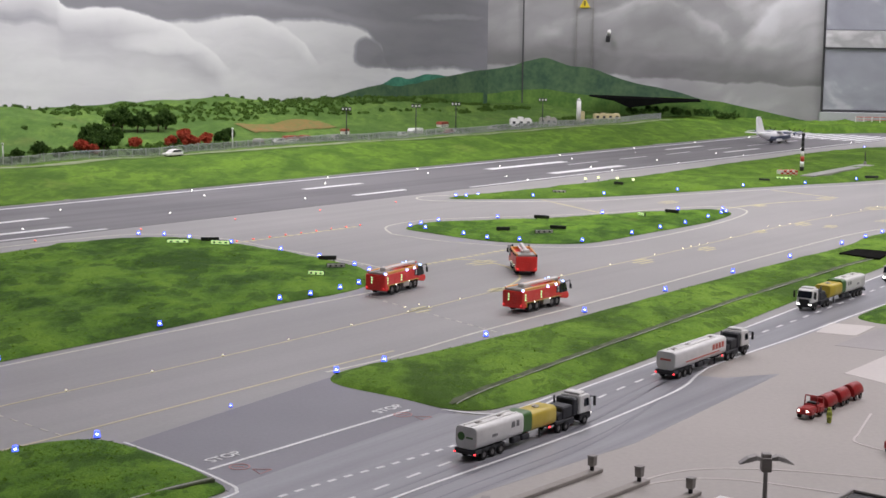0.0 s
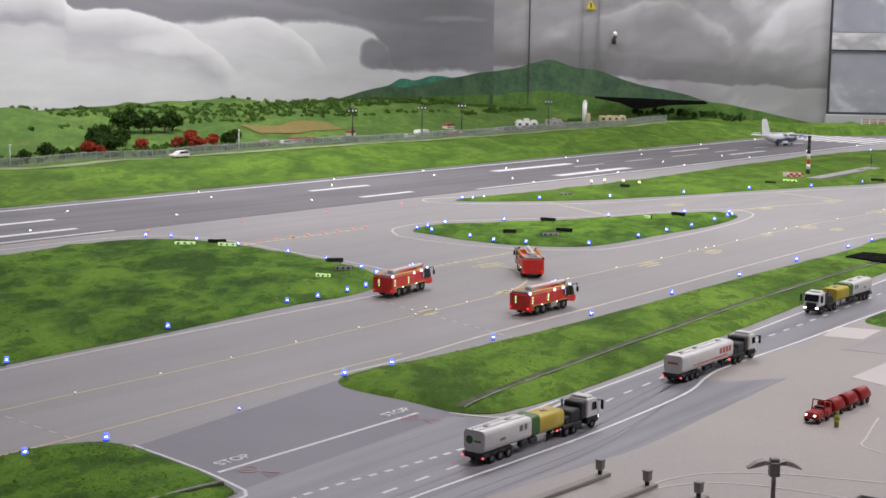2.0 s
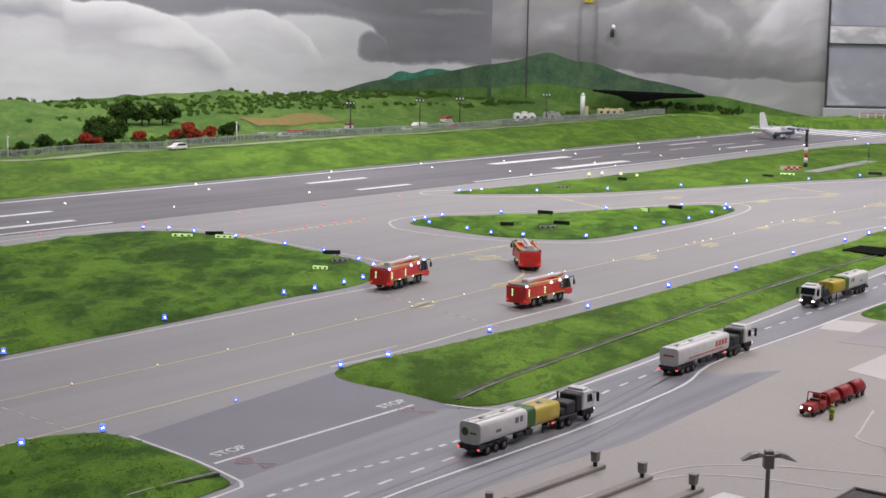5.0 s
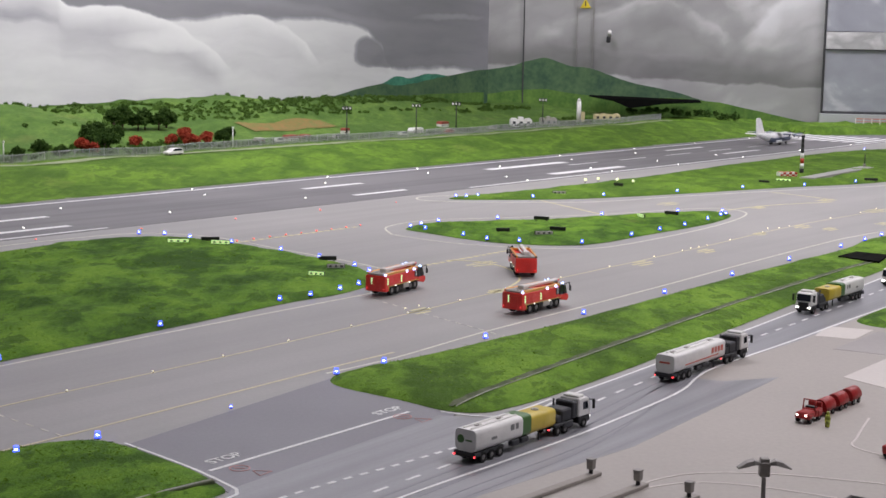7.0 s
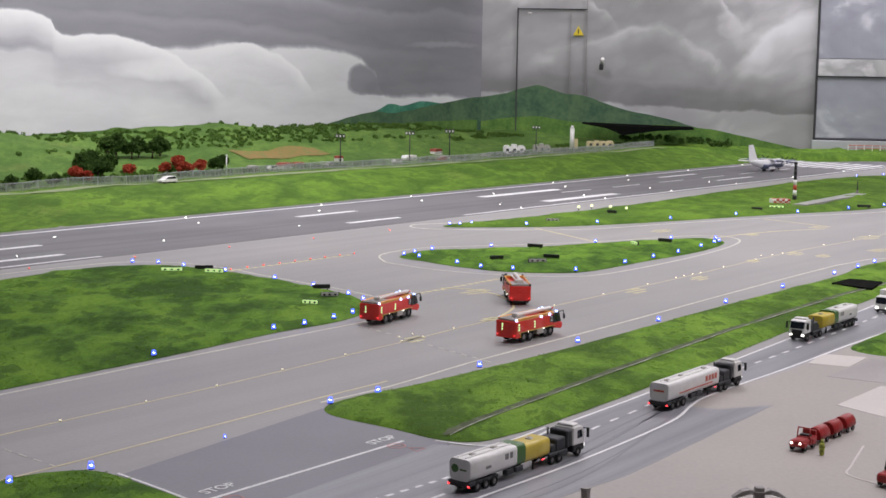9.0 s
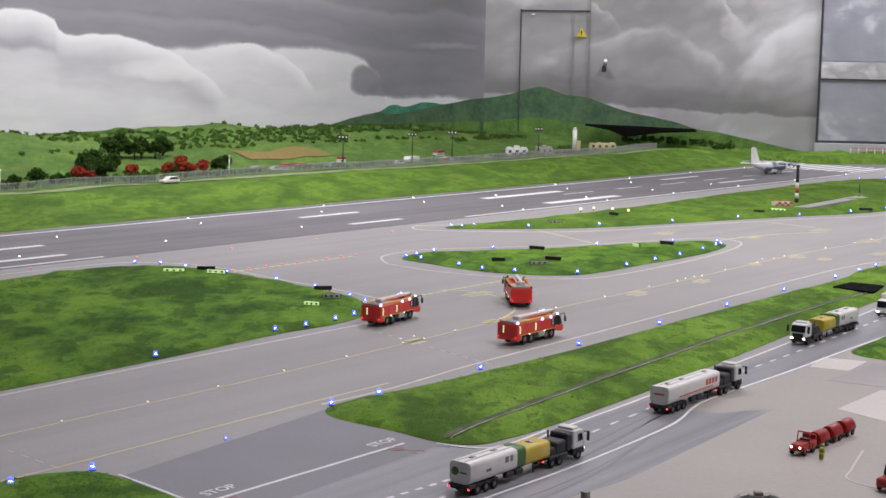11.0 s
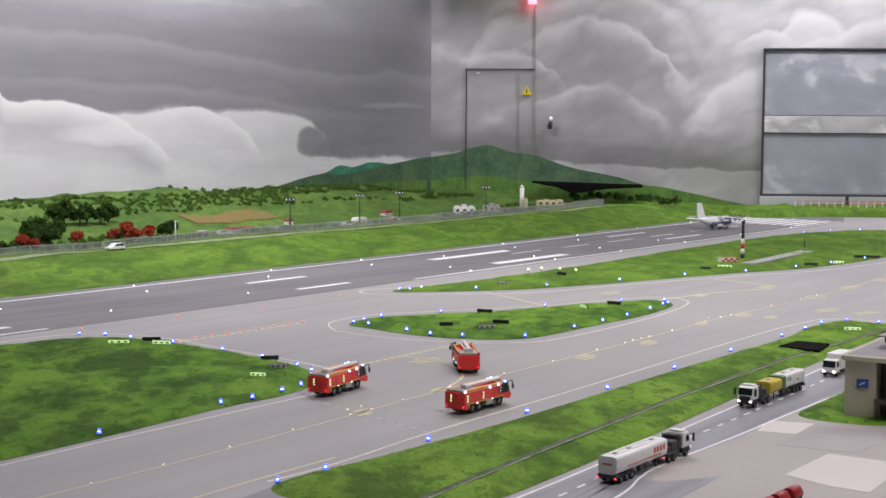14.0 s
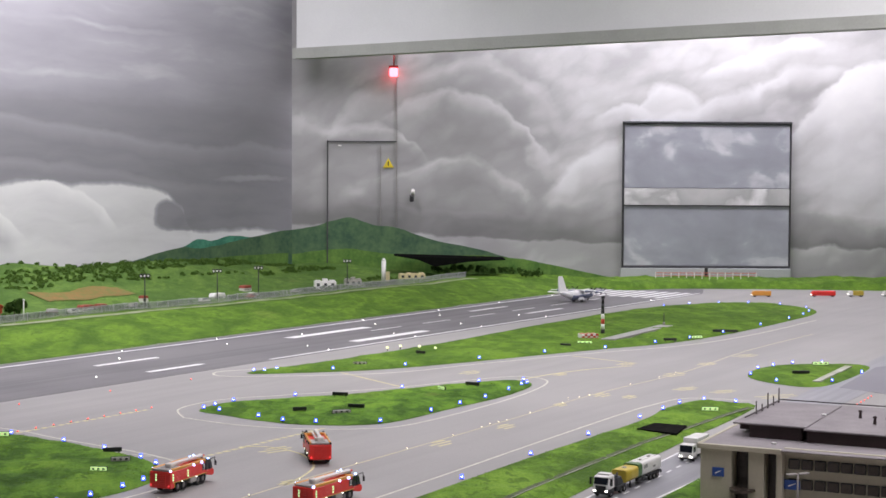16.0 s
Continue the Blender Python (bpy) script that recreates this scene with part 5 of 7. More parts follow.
def baggage_train(m):
    t = thing("tow_tractor", "small red tow tractor with headlights on the apron", "tractor", m=m)
    bm = bmesh.new()
    box(bm, 0.9, 0, 0.5, 2.0, 1.5, 0.75, 0.15)
    box(bm, -0.8, 0, 0.45, 1.8, 1.7, 0.9, 0.12)
    for side in (-1, 1):
        box(bm, 1.3, side * 0.75, 0.45, 0.9, 0.3, 0.55, 0.12)
        box(bm, -0.9, side * 0.8, 0.45, 1.1, 0.3, 0.75, 0.12)
    box(bm, -1.5, 0, 1.3, 0.3, 1.6, 0.6, 0.08)
    vp("body", bm, M_DKRED, t)
    bm = bmesh.new()
    for y in (-0.7, 0.7):
        rod(bm, (0.1, y, 1.2), (-0.1, y, 2.3), 0.07)
    rod(bm, (-0.1, -0.7, 2.3), (-0.1, 0.7, 2.3), 0.07)
    vp("windscreen_frame", bm, M_DKRED, t)
    bm = bmesh.new()
    box(bm, -0.5, 0, 1.3, 0.6, 1.2, 0.25, 0.06)
    vp("seat", bm, M_BLACK, t)
    for side in (-1, 1):
        lamp_part("headlight", t, 1.95, side * 0.5, 0.85, 0.1, 0.22, 0.2, L_WHITE)
        for x in (1.2, -0.9):
            wheel(t, x, side * 0.85, 0.42, 0.3)
    for k in range(3):
        c = thing("drum_trailer", "red covered drum trailer behind the tow tractor", "trailer", "trailers of the tow tractor", m @ pose((-3.9 - 3.5 * k) * K, 0, 0))
        bm = bmesh.new()
        box(bm, 0, 0, 0.5, 2.5, 1.5, 0.18, 0.04)
        rod(bm, (1.2, 0, 0.55), (2.2, 0, 0.55), 0.07)
        vp("bed", bm, M_DKRED, c)
        bm = bmesh.new()
        secs = []
        for x, e in ((-1.25, 1.0), (-1.2, 1.05), (1.2, 1.05), (1.25, 1.0)):
            secs.append([(x, 0.85 * e * math.cos(a), 0.72 + 1.1 * e * max(-0.02, math.sin(a))) for a in [2 * math.pi * i / 20 for i in range(20)]])
        loft(bm, secs)
        d = vp("hood", bm, M_DKRED, c, "rounded red hood")
        bm = bmesh.new()
        for x in (-0.6, 0.0, 0.6):
            secs = [[(xx, 0.91 * math.cos(a), 0.72 + 1.18 * math.sin(a)) for a in [math.pi * i / 14 for i in range(15)]] for xx in (x - 0.04, x + 0.04)]
            loft(bm, secs, True, False)
        vp("hoop", bm, M_DKRED, d)
        for side in (-1, 1):
            for x in (0.7, -0.7):
                wheel(c, x, side * 0.8, 0.34, 0.22)


baggage_train(at_heading(0.291, 1.632, 238.0))
# second red vehicle, cut by the picture's edge
def tug(m):
    t = thing("apron_tug", "dark red apron tug standing on the concrete", "tug", m=m)
    bm = bmesh.new()
    box(bm, 0, 0, 0.45, 3.6, 1.8, 0.9, 0.15)
    vp("body", bm, M_DKRED, t)
    bm = bmesh.new()
    box(bm, -0.5, 0, 1.35, 1.4, 1.6, 1.1, 0.12, 0.85)
    vp("cab", bm, M_BLACK, t)
    for side in (-1, 1):
        for x in (1.1, -1.1):
            wheel(t, x, side * 0.85, 0.45, 0.3)


tug(at_heading(0.372, 1.478, 238.0))
bm = bmesh.new()
rod(bm, (0, 0, 0), (0, 0, 0.0095), 0.0026, 0.0036, 8)
rod(bm, (0, 0, 0.0095), (0, 0, 0.0155), 0.0038, 0.0026, 8)
rod(bm, (0, 0, 0.0155), (0, 0, 0.0195), 0.0016, 0.0018, 8)
M_VEST = surf("yellow_vest", (0.55, 0.6, 0.08), (0.1, 0.12, 0.04), 0.7, 220, 500, 0.0)
tagged(place(mesh_ob("figurine", bm, M_VEST), pose(0.31, 1.603, 0.001)), "plain little yellow model figurine beside the tractor", "figurine")


def plane(m):
    t = thing("aircraft", "white four-engined propeller cargo aircraft on the runway", "aircraft")
    M_WING = paint("wing_grey", (0.66, 0.67, 0.67))
    M_PW, M_PG = paint("aircraft_white", (0.92, 0.92, 0.93)), paint("aircraft_blue_grey", (0.13, 0.16, 0.26))
    bm = bmesh.new()
    secs = []
    for x, r, zc in ((16.5, 0.25, 3.0), (16.0, 1.0, 3.0), (14.5, 1.75, 3.2), (12, 2.05, 3.4), (4, 2.1, 3.4), (-4, 2.1, 3.4), (-8, 1.8, 3.8), (-13, 1.1, 4.5), (-16, 0.6, 5.0), (-17, 0.2, 5.2)):
        secs.append([(x, r * math.cos(a), zc + r * math.sin(a)) for a in [2 * math.pi * i / 20 for i in range(20)]])
    loft(bm, secs)
    fus = vp("fuselage", bm, M_PW, t)
    bm = bmesh.new()
    secs = []
    for x, r, zc in ((14.6, 1.5, 2.95), (12, 2.08, 3.3), (4, 2.14, 3.3), (-4, 2.12, 3.3), (-7, 1.85, 3.6)):
        secs.append([(x, r * math.cos(a), zc + r * math.sin(a) * 1.02) for a in [math.pi + math.pi * i / 14 for i in range(15)]])
    loft(bm, secs, True, False)
    vp("belly", bm, M_PG, fus, "dark blue-grey underside")
    bm = bmesh.new()
    profile_x(bm, [(-6.5, 5.0), (-10.5, 6.6), (-13.6, 11.6), (-14.6, 12.6), (-17.6, 12.6), (-17.9, 11.8), (-17.2, 5.0)], -0.3, 0.3, 0.08)
    vp("tail_fin", bm, M_PW, t)
    for side in (-1, 1):
        bm = bmesh.new()
        loft(bm, [[(x0, side * y, z - 0.2), (x1, side * y, z - 0.1), (x1, side * y, z + 0.1), (x0, side * y, z + 0.25)] for x0, x1, y, z in ((-13.2, -16.8, 0.3, 5.3), (-15, -16.9, 6.0, 5.4))], False)
        bmesh.ops.recalc_face_normals(bm, faces=bm.faces[:])
        vp("tailplane", bm, M_PW, t)
        bm = bmesh.new()
        loft(bm, [[(x0, side * y, z - 0.12), (x1, side * y, z - 0.04), (x1, side * y, z + 0.04), (x0, side * y, z + 0.16)] for x0, x1, y, z in ((3.9, -0.2, 0.2, 5.45), (3.7, 0.2, 8, 5.3), (2.6, 0.9, 14.5, 4.9))], False)
        bmesh.ops.recalc_face_normals(bm, faces=bm.faces[:])
        wing = vp("wing", bm, M_WING, t, "grey wing")
        for y in (4.8, 9.7):
            bm = bmesh.new()
            secs = []
            for x, r in ((7.6, 0.35), (7.2, 0.62), (4.0, 0.72), (0.5, 0.5), (-1.0, 0.15)):
                secs.append([(x, side * y + r * math.cos(a), 5.0 + r * math.sin(a)) for a in [2 * math.pi * i / 12 for i in range(12)]])
            loft(bm, secs)
            vp("engine", bm, M_PG, wing)
            bm = bmesh.new()
            rod(bm, (7.5, side * y, 5.0), (8.2, side * y, 5.0), 0.35, 0.08, 10)
            for k in range(4):
                a = math.pi / 4 + k * math.pi / 2
                box_m = bmesh.new()
                box(box_m, 0, 0, 0, 0.1, 0.35, 2.3, 0.03)
                merge(bm, box_m, Matrix.Translation((7.75, side * y, 5.0)) @ Matrix.Rotation(a, 4, "X"))
            vp("propeller", bm, M_BLACK, wing)
        bm = bmesh.new()
        box(bm, 1.0, side * 2.0, 0.9, 5.0, 0.9, 1.3, 0.35)
        vp("gear_fairing", bm, M_PW, t)
        wheel(t, 2.0, side * 2.2, 0.55, 0.4)
        wheel(t, 0.4, side * 2.2, 0.55, 0.4)
    bm = bmesh.new()
    rod(bm, (12.2, 0, 0.4), (12.2, 0, 1.9), 0.14)
    vp("nose_gear", bm, M_SILVER, t)
    wheel(t, 12.2, 0.35, 0.45, 0.3)
    bm = bmesh.new()
    box(bm, 14.9, 0, 3.6, 0.8, 2.2, 0.55, 0.1)
    vp("cockpit_window", bm, M_GLASS_DK, fus)
    return place(t, m)


plane(at_heading(0.75, 6.64, math.degrees(RUN)) @ Matrix.Scale(0.84, 4))


def far_vehicle(x, y, mat, length, label):
    t = thing("service_vehicle", label, "vehicle", "vehicles at the runway's end", at_heading(x, y, 182))
    bm = bmesh.new()
    box(bm, -0.6, 0, 0.5, length, 2.3, 1.9, 0.15)
    vp("body", bm, mat, t)
    bm = bmesh.new()
    profile_x(bm, [(length / 2 - 0.6, 0.5), (length / 2 + 1.2, 0.5), (length / 2 + 1.1, 1.4), (length / 2 + 0.6, 2.3), (length / 2 - 0.6, 2.4)], -1.1, 1.1, 0.1)
    vp("cab", bm, M_VWHITE if length < 5 else mat, t)
    for side in (-1, 1):
        for wx in (length / 2, -length / 2 + 0.4):
            wheel(t, wx, side * 1.1, 0.5, 0.35)
        lamp_part("headlight", t, length / 2 + 1.2, side * 0.8, 0.8, 0.1, 0.35, 0.3, L_WHITE)


far_vehicle(1.65, 7.0, M_ORANGE, 6.0, "orange service vehicle with headlights near the back wall")
far_vehicle(1.945, 7.02, M_RED, 8.0, "red service truck near the back wall")
far_vehicle(2.1, 7.03, M_TYELLOW, 4.4, "yellow van near the back wall")
far_vehicle(2.27, 7.04, M_VWHITE, 5.0, "white service vehicle near the back wall")


def car(m, mat, label):
    t = thing("car", label, "car", m=m)
    bm = bmesh.new()
    profile_x(bm, [(-2.3, 0.35), (2.3, 0.35), (2.35, 0.8), (1.2, 0.95), (0.5, 1.5), (-1.5, 1.55), (-2.2, 0.95)], -0.88, 0.88, 0.1)
    body = vp("body", bm, mat, t)
    bm = bmesh.new()
    profile_x(bm, [(1.0, 0.98), (0.45, 1.44), (-1.45, 1.48), (-1.95, 0.98)], -0.895, 0.895, 0.02)
    vp("side_glass", bm, M_GLASS_DK, body)
    for side in (-1, 1):
        for wx in (1.4, -1.4):
            wheel(t, wx, side * 0.85, 0.33, 0.22)
    return t


cx, cy = rw(-0.57, 0.6)
car(pose(cx, cy, hill_z(-0.57, 0.6) + 0.0005, 0, 0, math.degrees(RUN) + 180) @ Matrix.Scale(1.35, 4), M_VWHITE, "white car driving along the perimeter fence")


# ---------------------------------------------------------------- airfield lamps
L_BLUE = glow("blue_taxi_lamp", (0.08, 0.13, 1.0), 1.7)
L_CORE = glow("blue_lamp_core", (0.85, 0.9, 1.0), 6)
L_RW = glow("runway_lamp", (1.0, 0.98, 0.92), 3)
L_REDLOW = glow("red_stop_lamp", (1.0, 0.12, 0.08), 2)
L_AMBER = glow("amber_lamp", (1.0, 0.9, 0.62), 1.6)


def lamp_kind(name, label, mat, core, r, h, group):
    t = thing(name, label, "airfield light", group)
    bm = bmesh.new()
    rod(bm, (0, 0, 0), (0, 0, h * 0.35), r * 1.15, r * 0.95, 10)
    part("base", bm, M_BLACK, t)
    bm = bmesh.new()
    if core is None:
        rod(bm, (0, 0, h * 0.35), (0, 0, h * 0.8), r, r * 0.9, 10)
        rod(bm, (0, 0, h * 0.8), (0, 0, h), r * 0.9, r * 0.5, 10)
        part("lens", bm, mat, t)
    else:
        # blue skirt and cap with the bulb showing between them
        rod(bm, (0, 0, h * 0.2), (0, 0, h * 0.6), r * 1.2, r, 10)
        rod(bm, (0, 0, h * 0.88), (0, 0, h * 1.25), r, r * 0.8, 10)
        lens = part("lens", bm, mat, t)
        bm = bmesh.new()
        rod(bm, (0, 0, h * 0.58), (0, 0, h * 0.9), r * 0.42, r * 0.42, 8)
        part("core", bm, core, lens)
    return t


def set_lamps(kind, points, z=0.001):
    first = True
    for x, y in points:
        if first:
            kind.matrix_world = pose(x, y, z)
            first = False
        else:
            copy_thing(kind, pose(x, y, z))


def spaced(outline, step, start=0.0, stop=1e9):
    pts = resample(outline, 0.01)
    out, run = [], 0.0
    nxt = start
    for a, b in zip(pts, pts[1:]):
        if run >= nxt and run <= stop:
            out.append(a)
            nxt += step
        run += math.dist(a, b)
    return out


BLUE = lamp_kind("taxiway_light", "small glowing blue taxiway edge light", L_BLUE, L_CORE, 0.0036, 0.0072, "blue taxiway lights")
set_lamps(BLUE, [
    (-0.82, 1.77), (-0.67, 2.06), (-0.534, 2.329), (-0.49, 2.385), (-0.45, 2.46), (-0.425, 2.52), (-0.41, 2.6), (-0.43, 2.68), (-0.47, 2.745), (-0.56, 2.845), (-0.66, 2.93), (-0.79, 3.02), (-0.9, 3.08), (-0.97, 3.12), (-1.03, 3.12),
    (-0.615, 1.31), (-0.547, 1.386), (-0.335, 1.77), (-0.28, 1.85), (-0.151, 2.06), (-0.003, 2.3), (0.141, 2.545), (0.282, 2.79), (0.42, 3.03), (0.562, 3.27), (0.635, 3.4), (0.69, 3.5), (0.76, 3.56), (0.83, 3.52)], 0.004)
set_lamps(copy_thing(BLUE, pose(0, 0, 0)), [
    (-0.44, 3.39), (-0.42, 3.44), (-0.4, 3.36), (-0.385, 3.51), (-0.3, 3.27), (-0.24, 3.21), (-0.165, 3.19), (-0.023, 3.2), (0.09, 3.36), (0.16, 3.48), (0.225, 3.59), (0.29, 3.73), (0.33, 3.83), (0.345, 3.86), (0.34, 3.92), (0.22, 3.89), (0.018, 3.76), (-0.245, 3.61),
    (-0.4, 4.1), (-0.37, 4.1), (-0.34, 4.14), (-0.182, 4.15), (0.02, 4.25), (0.24, 4.42), (0.45, 4.6), (0.655, 4.73), (0.84, 4.9), (0.98, 5.05), (1.13, 5.24)], 0.004)
set_lamps(copy_thing(BLUE, pose(0, 0, 0)), [
    (1.33, 5.55), (1.5, 5.82), (1.6, 6.0), (1.66, 6.15), (1.69, 6.32), (1.62, 6.5), (1.5, 6.58), (1.37, 6.58), (1.23, 6.52), (1.1, 6.4), (0.98, 4.06), (1.02, 3.92), (1.03, 4.2), (1.09, 4.27), (1.16, 4.33), (1.25, 4.34), (1.17, 3.92), (1.3, 4.1), (2.05, 5.8), (1.5, 3.95), (1.6, 4.1)], 0.004)
copy_thing(BLUE, pose(-0.434, 1.567, 0.001) @ Matrix.Scale(0.5, 4))
WHITE = lamp_kind("runway_light", "small glowing white runway light", L_RW, None, 0.0024, 0.004, "white runway lights")
edge = [rw(s, 0.0) for s in (-2.75, -2.25, -1.72, -1.03, -0.45, 0.0, 0.86, 1.4, 1.9, 2.4)] + [rw(s, -0.5) for s in (-2.6, -2.1, -0.05, 0.45, 0.9, 1.4, 1.9, 2.4)]
inner = [rw(s, -0.13) for s in (-2.1, -1.6, -1.1, -0.6, -0.1, 0.3, 0.75, 1.2)] + [rw(s, -0.38) for s in (-2.3, -1.9, -1.45, -0.95, 0.0, 0.5, 0.95, 1.4)]
set_lamps(WHITE, edge + inner)
REDS = lamp_kind("stop_bar_light", "small glowing red stop bar light", L_REDLOW, None, 0.002, 0.003, "red stop lights")
set_lamps(REDS, [rw(-2.0 + 0.29 * k, -0.56 - 0.015 * k) for k in range(5)] + [(-0.79 + 0.028 * k, 3.072 + 0.043 * k) for k in range(9)] + [(1.123 + 0.019 * k, 3.51 + 0.036 * k) for k in range(5)])
AMBER = lamp_kind("centre_light", "tiny amber taxiway centre line light", L_AMBER, None, 0.0014, 0.0022, "amber centre line lights")
set_lamps(AMBER, [(-0.667, 1.62), (-0.59, 1.75), (-0.52, 1.87), (-0.45, 2.0), (-0.375, 2.135), (-0.3, 2.27), (-0.225, 2.41), (-0.15, 2.55), (-0.055, 2.71), (0.04, 2.875), (0.135, 3.04), (0.2, 3.15), (0.22, 3.19), (0.24, 3.22), (0.26, 3.25), (0.32, 3.36), (0.41, 3.52), (-0.31, 2.31), (-0.29, 2.34), (-0.27, 2.32), (0.43, 3.6), (0.46, 3.62), (0.49, 3.66), (0.62, 3.87), (0.72, 4.02), (0.78, 4.12)])

bm = bmesh.new()
prism(bm, [(1.112, 3.9), (1.13, 3.895), (1.312, 4.238), (1.294, 4.25)], 0.002, 0.0085)
tagged(mesh_ob("island_path", bm, M_DRAIN), "pale concrete strip through the east island", "path", kind="structure")

# ---------------------------------------------------------------- signs on the grass
M_SIGN_Y = glow("lit_sign_face", (0.6, 0.85, 0.35), 0.7)
M_SIGN_W = surf("white_sign", (0.7, 0.68, 0.66), (0.55, 0.5, 0.5), 0.5, 60, 300, 0.0)


def sign(x, y, heading, width, face, label):
    width *= 0.8
    t = thing("taxiway_sign", label, "sign", "taxiway signs", pose(x, y, 0.004, 0, 0, heading))
    bm = bmesh.new()
    box(bm, 0, 0, 0.003, width, 0.004, 0.0085, 0.0006)
    board = part("board", bm, M_BLACK, t)
    for k in (-0.35, 0.35):
        bm = bmesh.new()
        rod(bm, (k * width, 0, -0.003), (k * width, 0, 0.006), 0.0012)
        part("post", bm, M_BLACK, t)
    if face is not None:
        bm = bmesh.new()
        box(bm, 0, -0.0027, 0.0037, width * 0.95, 0.0012, 0.0071, 0.0003)
        f = part("face", bm, face, board, "lit pale face with dark bars")
        bm = bmesh.new()
        n = max(3, int(width / 0.014))
        for k in range(n):
            box(bm, (k - (n - 1) / 2) * width * 0.9 / n, -0.0036, 0.0055, width * 0.4 / n, 0.0006, 0.0032)
        part("bars", bm, M_BLACK, f)


for x, y, hd, wd, face, lab in (
        (-0.84, 3.03, 12, 0.05, None, "black back of a taxiway sign on the grass"), (-0.805, 2.985, -5, 0.055, M_SIGN_Y, "lit green taxiway sign on the grass"), (-0.9, 2.985, 8, 0.06, M_SIGN_Y, "lit green taxiway sign on the grass"),
        (-0.535, 2.8, 15, 0.045, None, "black back of a taxiway sign on the grass"), (-0.5, 2.7, 12, 0.045, M_SIGN_W, "pale taxiway sign with red bars"), (-0.52, 2.6, -8, 0.04, M_SIGN_Y, "lit green taxiway sign on the grass"),
        (-0.133, 3.6, -15, 0.05, None, "black back of a taxiway sign on the island"), (-0.213, 3.347, 10, 0.04, None, "black back of a taxiway sign on the island"), (-0.085, 3.4, -15, 0.05, None, "black back of a taxiway sign on the island"),
        (-0.115, 3.31, 18, 0.055, M_SIGN_W, "pale taxiway sign with red bars"), (0.12, 3.72, -60, 0.04, M_SIGN_Y, "lit green taxiway sign seen edge-on"), (0.2, 3.8, -30, 0.05, None, "black back of a taxiway sign on the island"),
        (0.064, 4.54, -40, 0.045, None, "black taxiway sign on the far grass"), (0.53, 4.76, -25, 0.045, None, "black taxiway sign on the far grass"), (0.6, 4.84, -5, 0.06, M_SIGN_Y, "lit green taxiway sign on the far grass"),
        (0.897, 4.95, -5, 0.055, None, "black taxiway sign on the far grass"), (-0.11, 4.24, 5, 0.05, M_SIGN_W, "pale taxiway sign on the far grass"), (1.0, 5.03, 15, 0.05, M_SIGN_Y, "lit green taxiway sign on the far grass"),
        (1.14, 5.25, -10, 0.11, None, "long black taxiway sign on the far grass"), (1.122, 4.07, 0, 0.06, None, "black taxiway sign on the east island"), (1.23, 4.28, 0, 0.06, M_SIGN_Y, "lit green taxiway sign on the east island"), (0.74, 3.37, -8, 0.05, M_SIGN_Y, "lit green taxiway sign on the grass strip")):
    sign(x, y, hd, wd, face, lab)

# approach lamps on the far strip
M_CREAM = glow("cream_lamp", (0.95, 1.0, 0.6), 0.9)
for x, y in ((-0.04, 4.62), (0.0, 4.67), (0.06, 4.66), (0.11, 4.62)):
    t = thing("approach_lamp", "small cream approach lamp on the far grass", "airfield light", "approach lamps", pose(x, y, 0.004))
    bm = bmesh.new()
    rod(bm, (0, 0, 0), (0, 0, 0.009), 0.0012)
    part("stem", bm, M_BLACK, t)
    bm = bmesh.new()
    box(bm, 0, 0, 0.008, 0.008, 0.006, 0.007, 0.0015)
    part("head", bm, M_CREAM, t)

M_PINK = surf("faded_red_marking", (0.58, 0.26, 0.25), (0.45, 0.25, 0.25), 0.6, 40, 240, 0.0)
# stop lettering and small painted warnings on the forecourt
ang = math.degrees(math.atan2(0.3, 0.18))
for x, y, a in ((-0.382, 1.327, ang), (-0.233, 1.575, ang)):
    ob = digit_part("STOP", None, pose(x - 0.004, y + 0.014, 0.0012, 0, 0, a), 0.021, M_WHITE, "stop_lettering")
    tagged(ob, "white painted word on the forecourt", "marking", kind="structure")
for x, y in ((-0.36, 1.305), (-0.215, 1.563)):
    bm = bmesh.new()
    ribbon(bm, [(x + 0.011 * math.cos(a), y + 0.011 * math.sin(a)) for a in [2 * math.pi * k / 20 for k in range(21)]], 0.0016, 0.0012)
    ribbon(bm, [(x - 0.006, y), (x + 0.006, y)], 0.002, 0.0012)
    tagged(mesh_ob("round_warning_mark", bm, M_PINK), "red painted ring on the forecourt", "marking", kind="structure")
    bm = bmesh.new()
    c = (x + 0.027, y - 0.012)
    ribbon(bm, [(c[0] + 0.012 * math.cos(a), c[1] + 0.012 * math.sin(a)) for a in (0.6, 2.7, 4.8, 0.6)], 0.0015, 0.0012)
    tagged(mesh_ob("triangle_warning_mark", bm, M_PINK), "pink painted triangle on the forecourt", "marking", kind="structure")

# ---------------------------------------------------------------- pit in the grass strip
# solid flat block; the shade inside the pit is put into its black
bm = bmesh.new()
prism(bm, [(0.53, 3.085), (0.58, 3.165), (0.645, 3.13), (0.605, 3.02)], 0.002, 0.0102)
tagged(mesh_ob("pit_shade_block", bm, surf("pit_shade_black", (0.02, 0.02, 0.018), (0.01, 0.01, 0.01), 0.95, 60, 200, 0.1, spec=0.0)), "black block coloured as the shade inside an open pit", "pit", kind="structure")

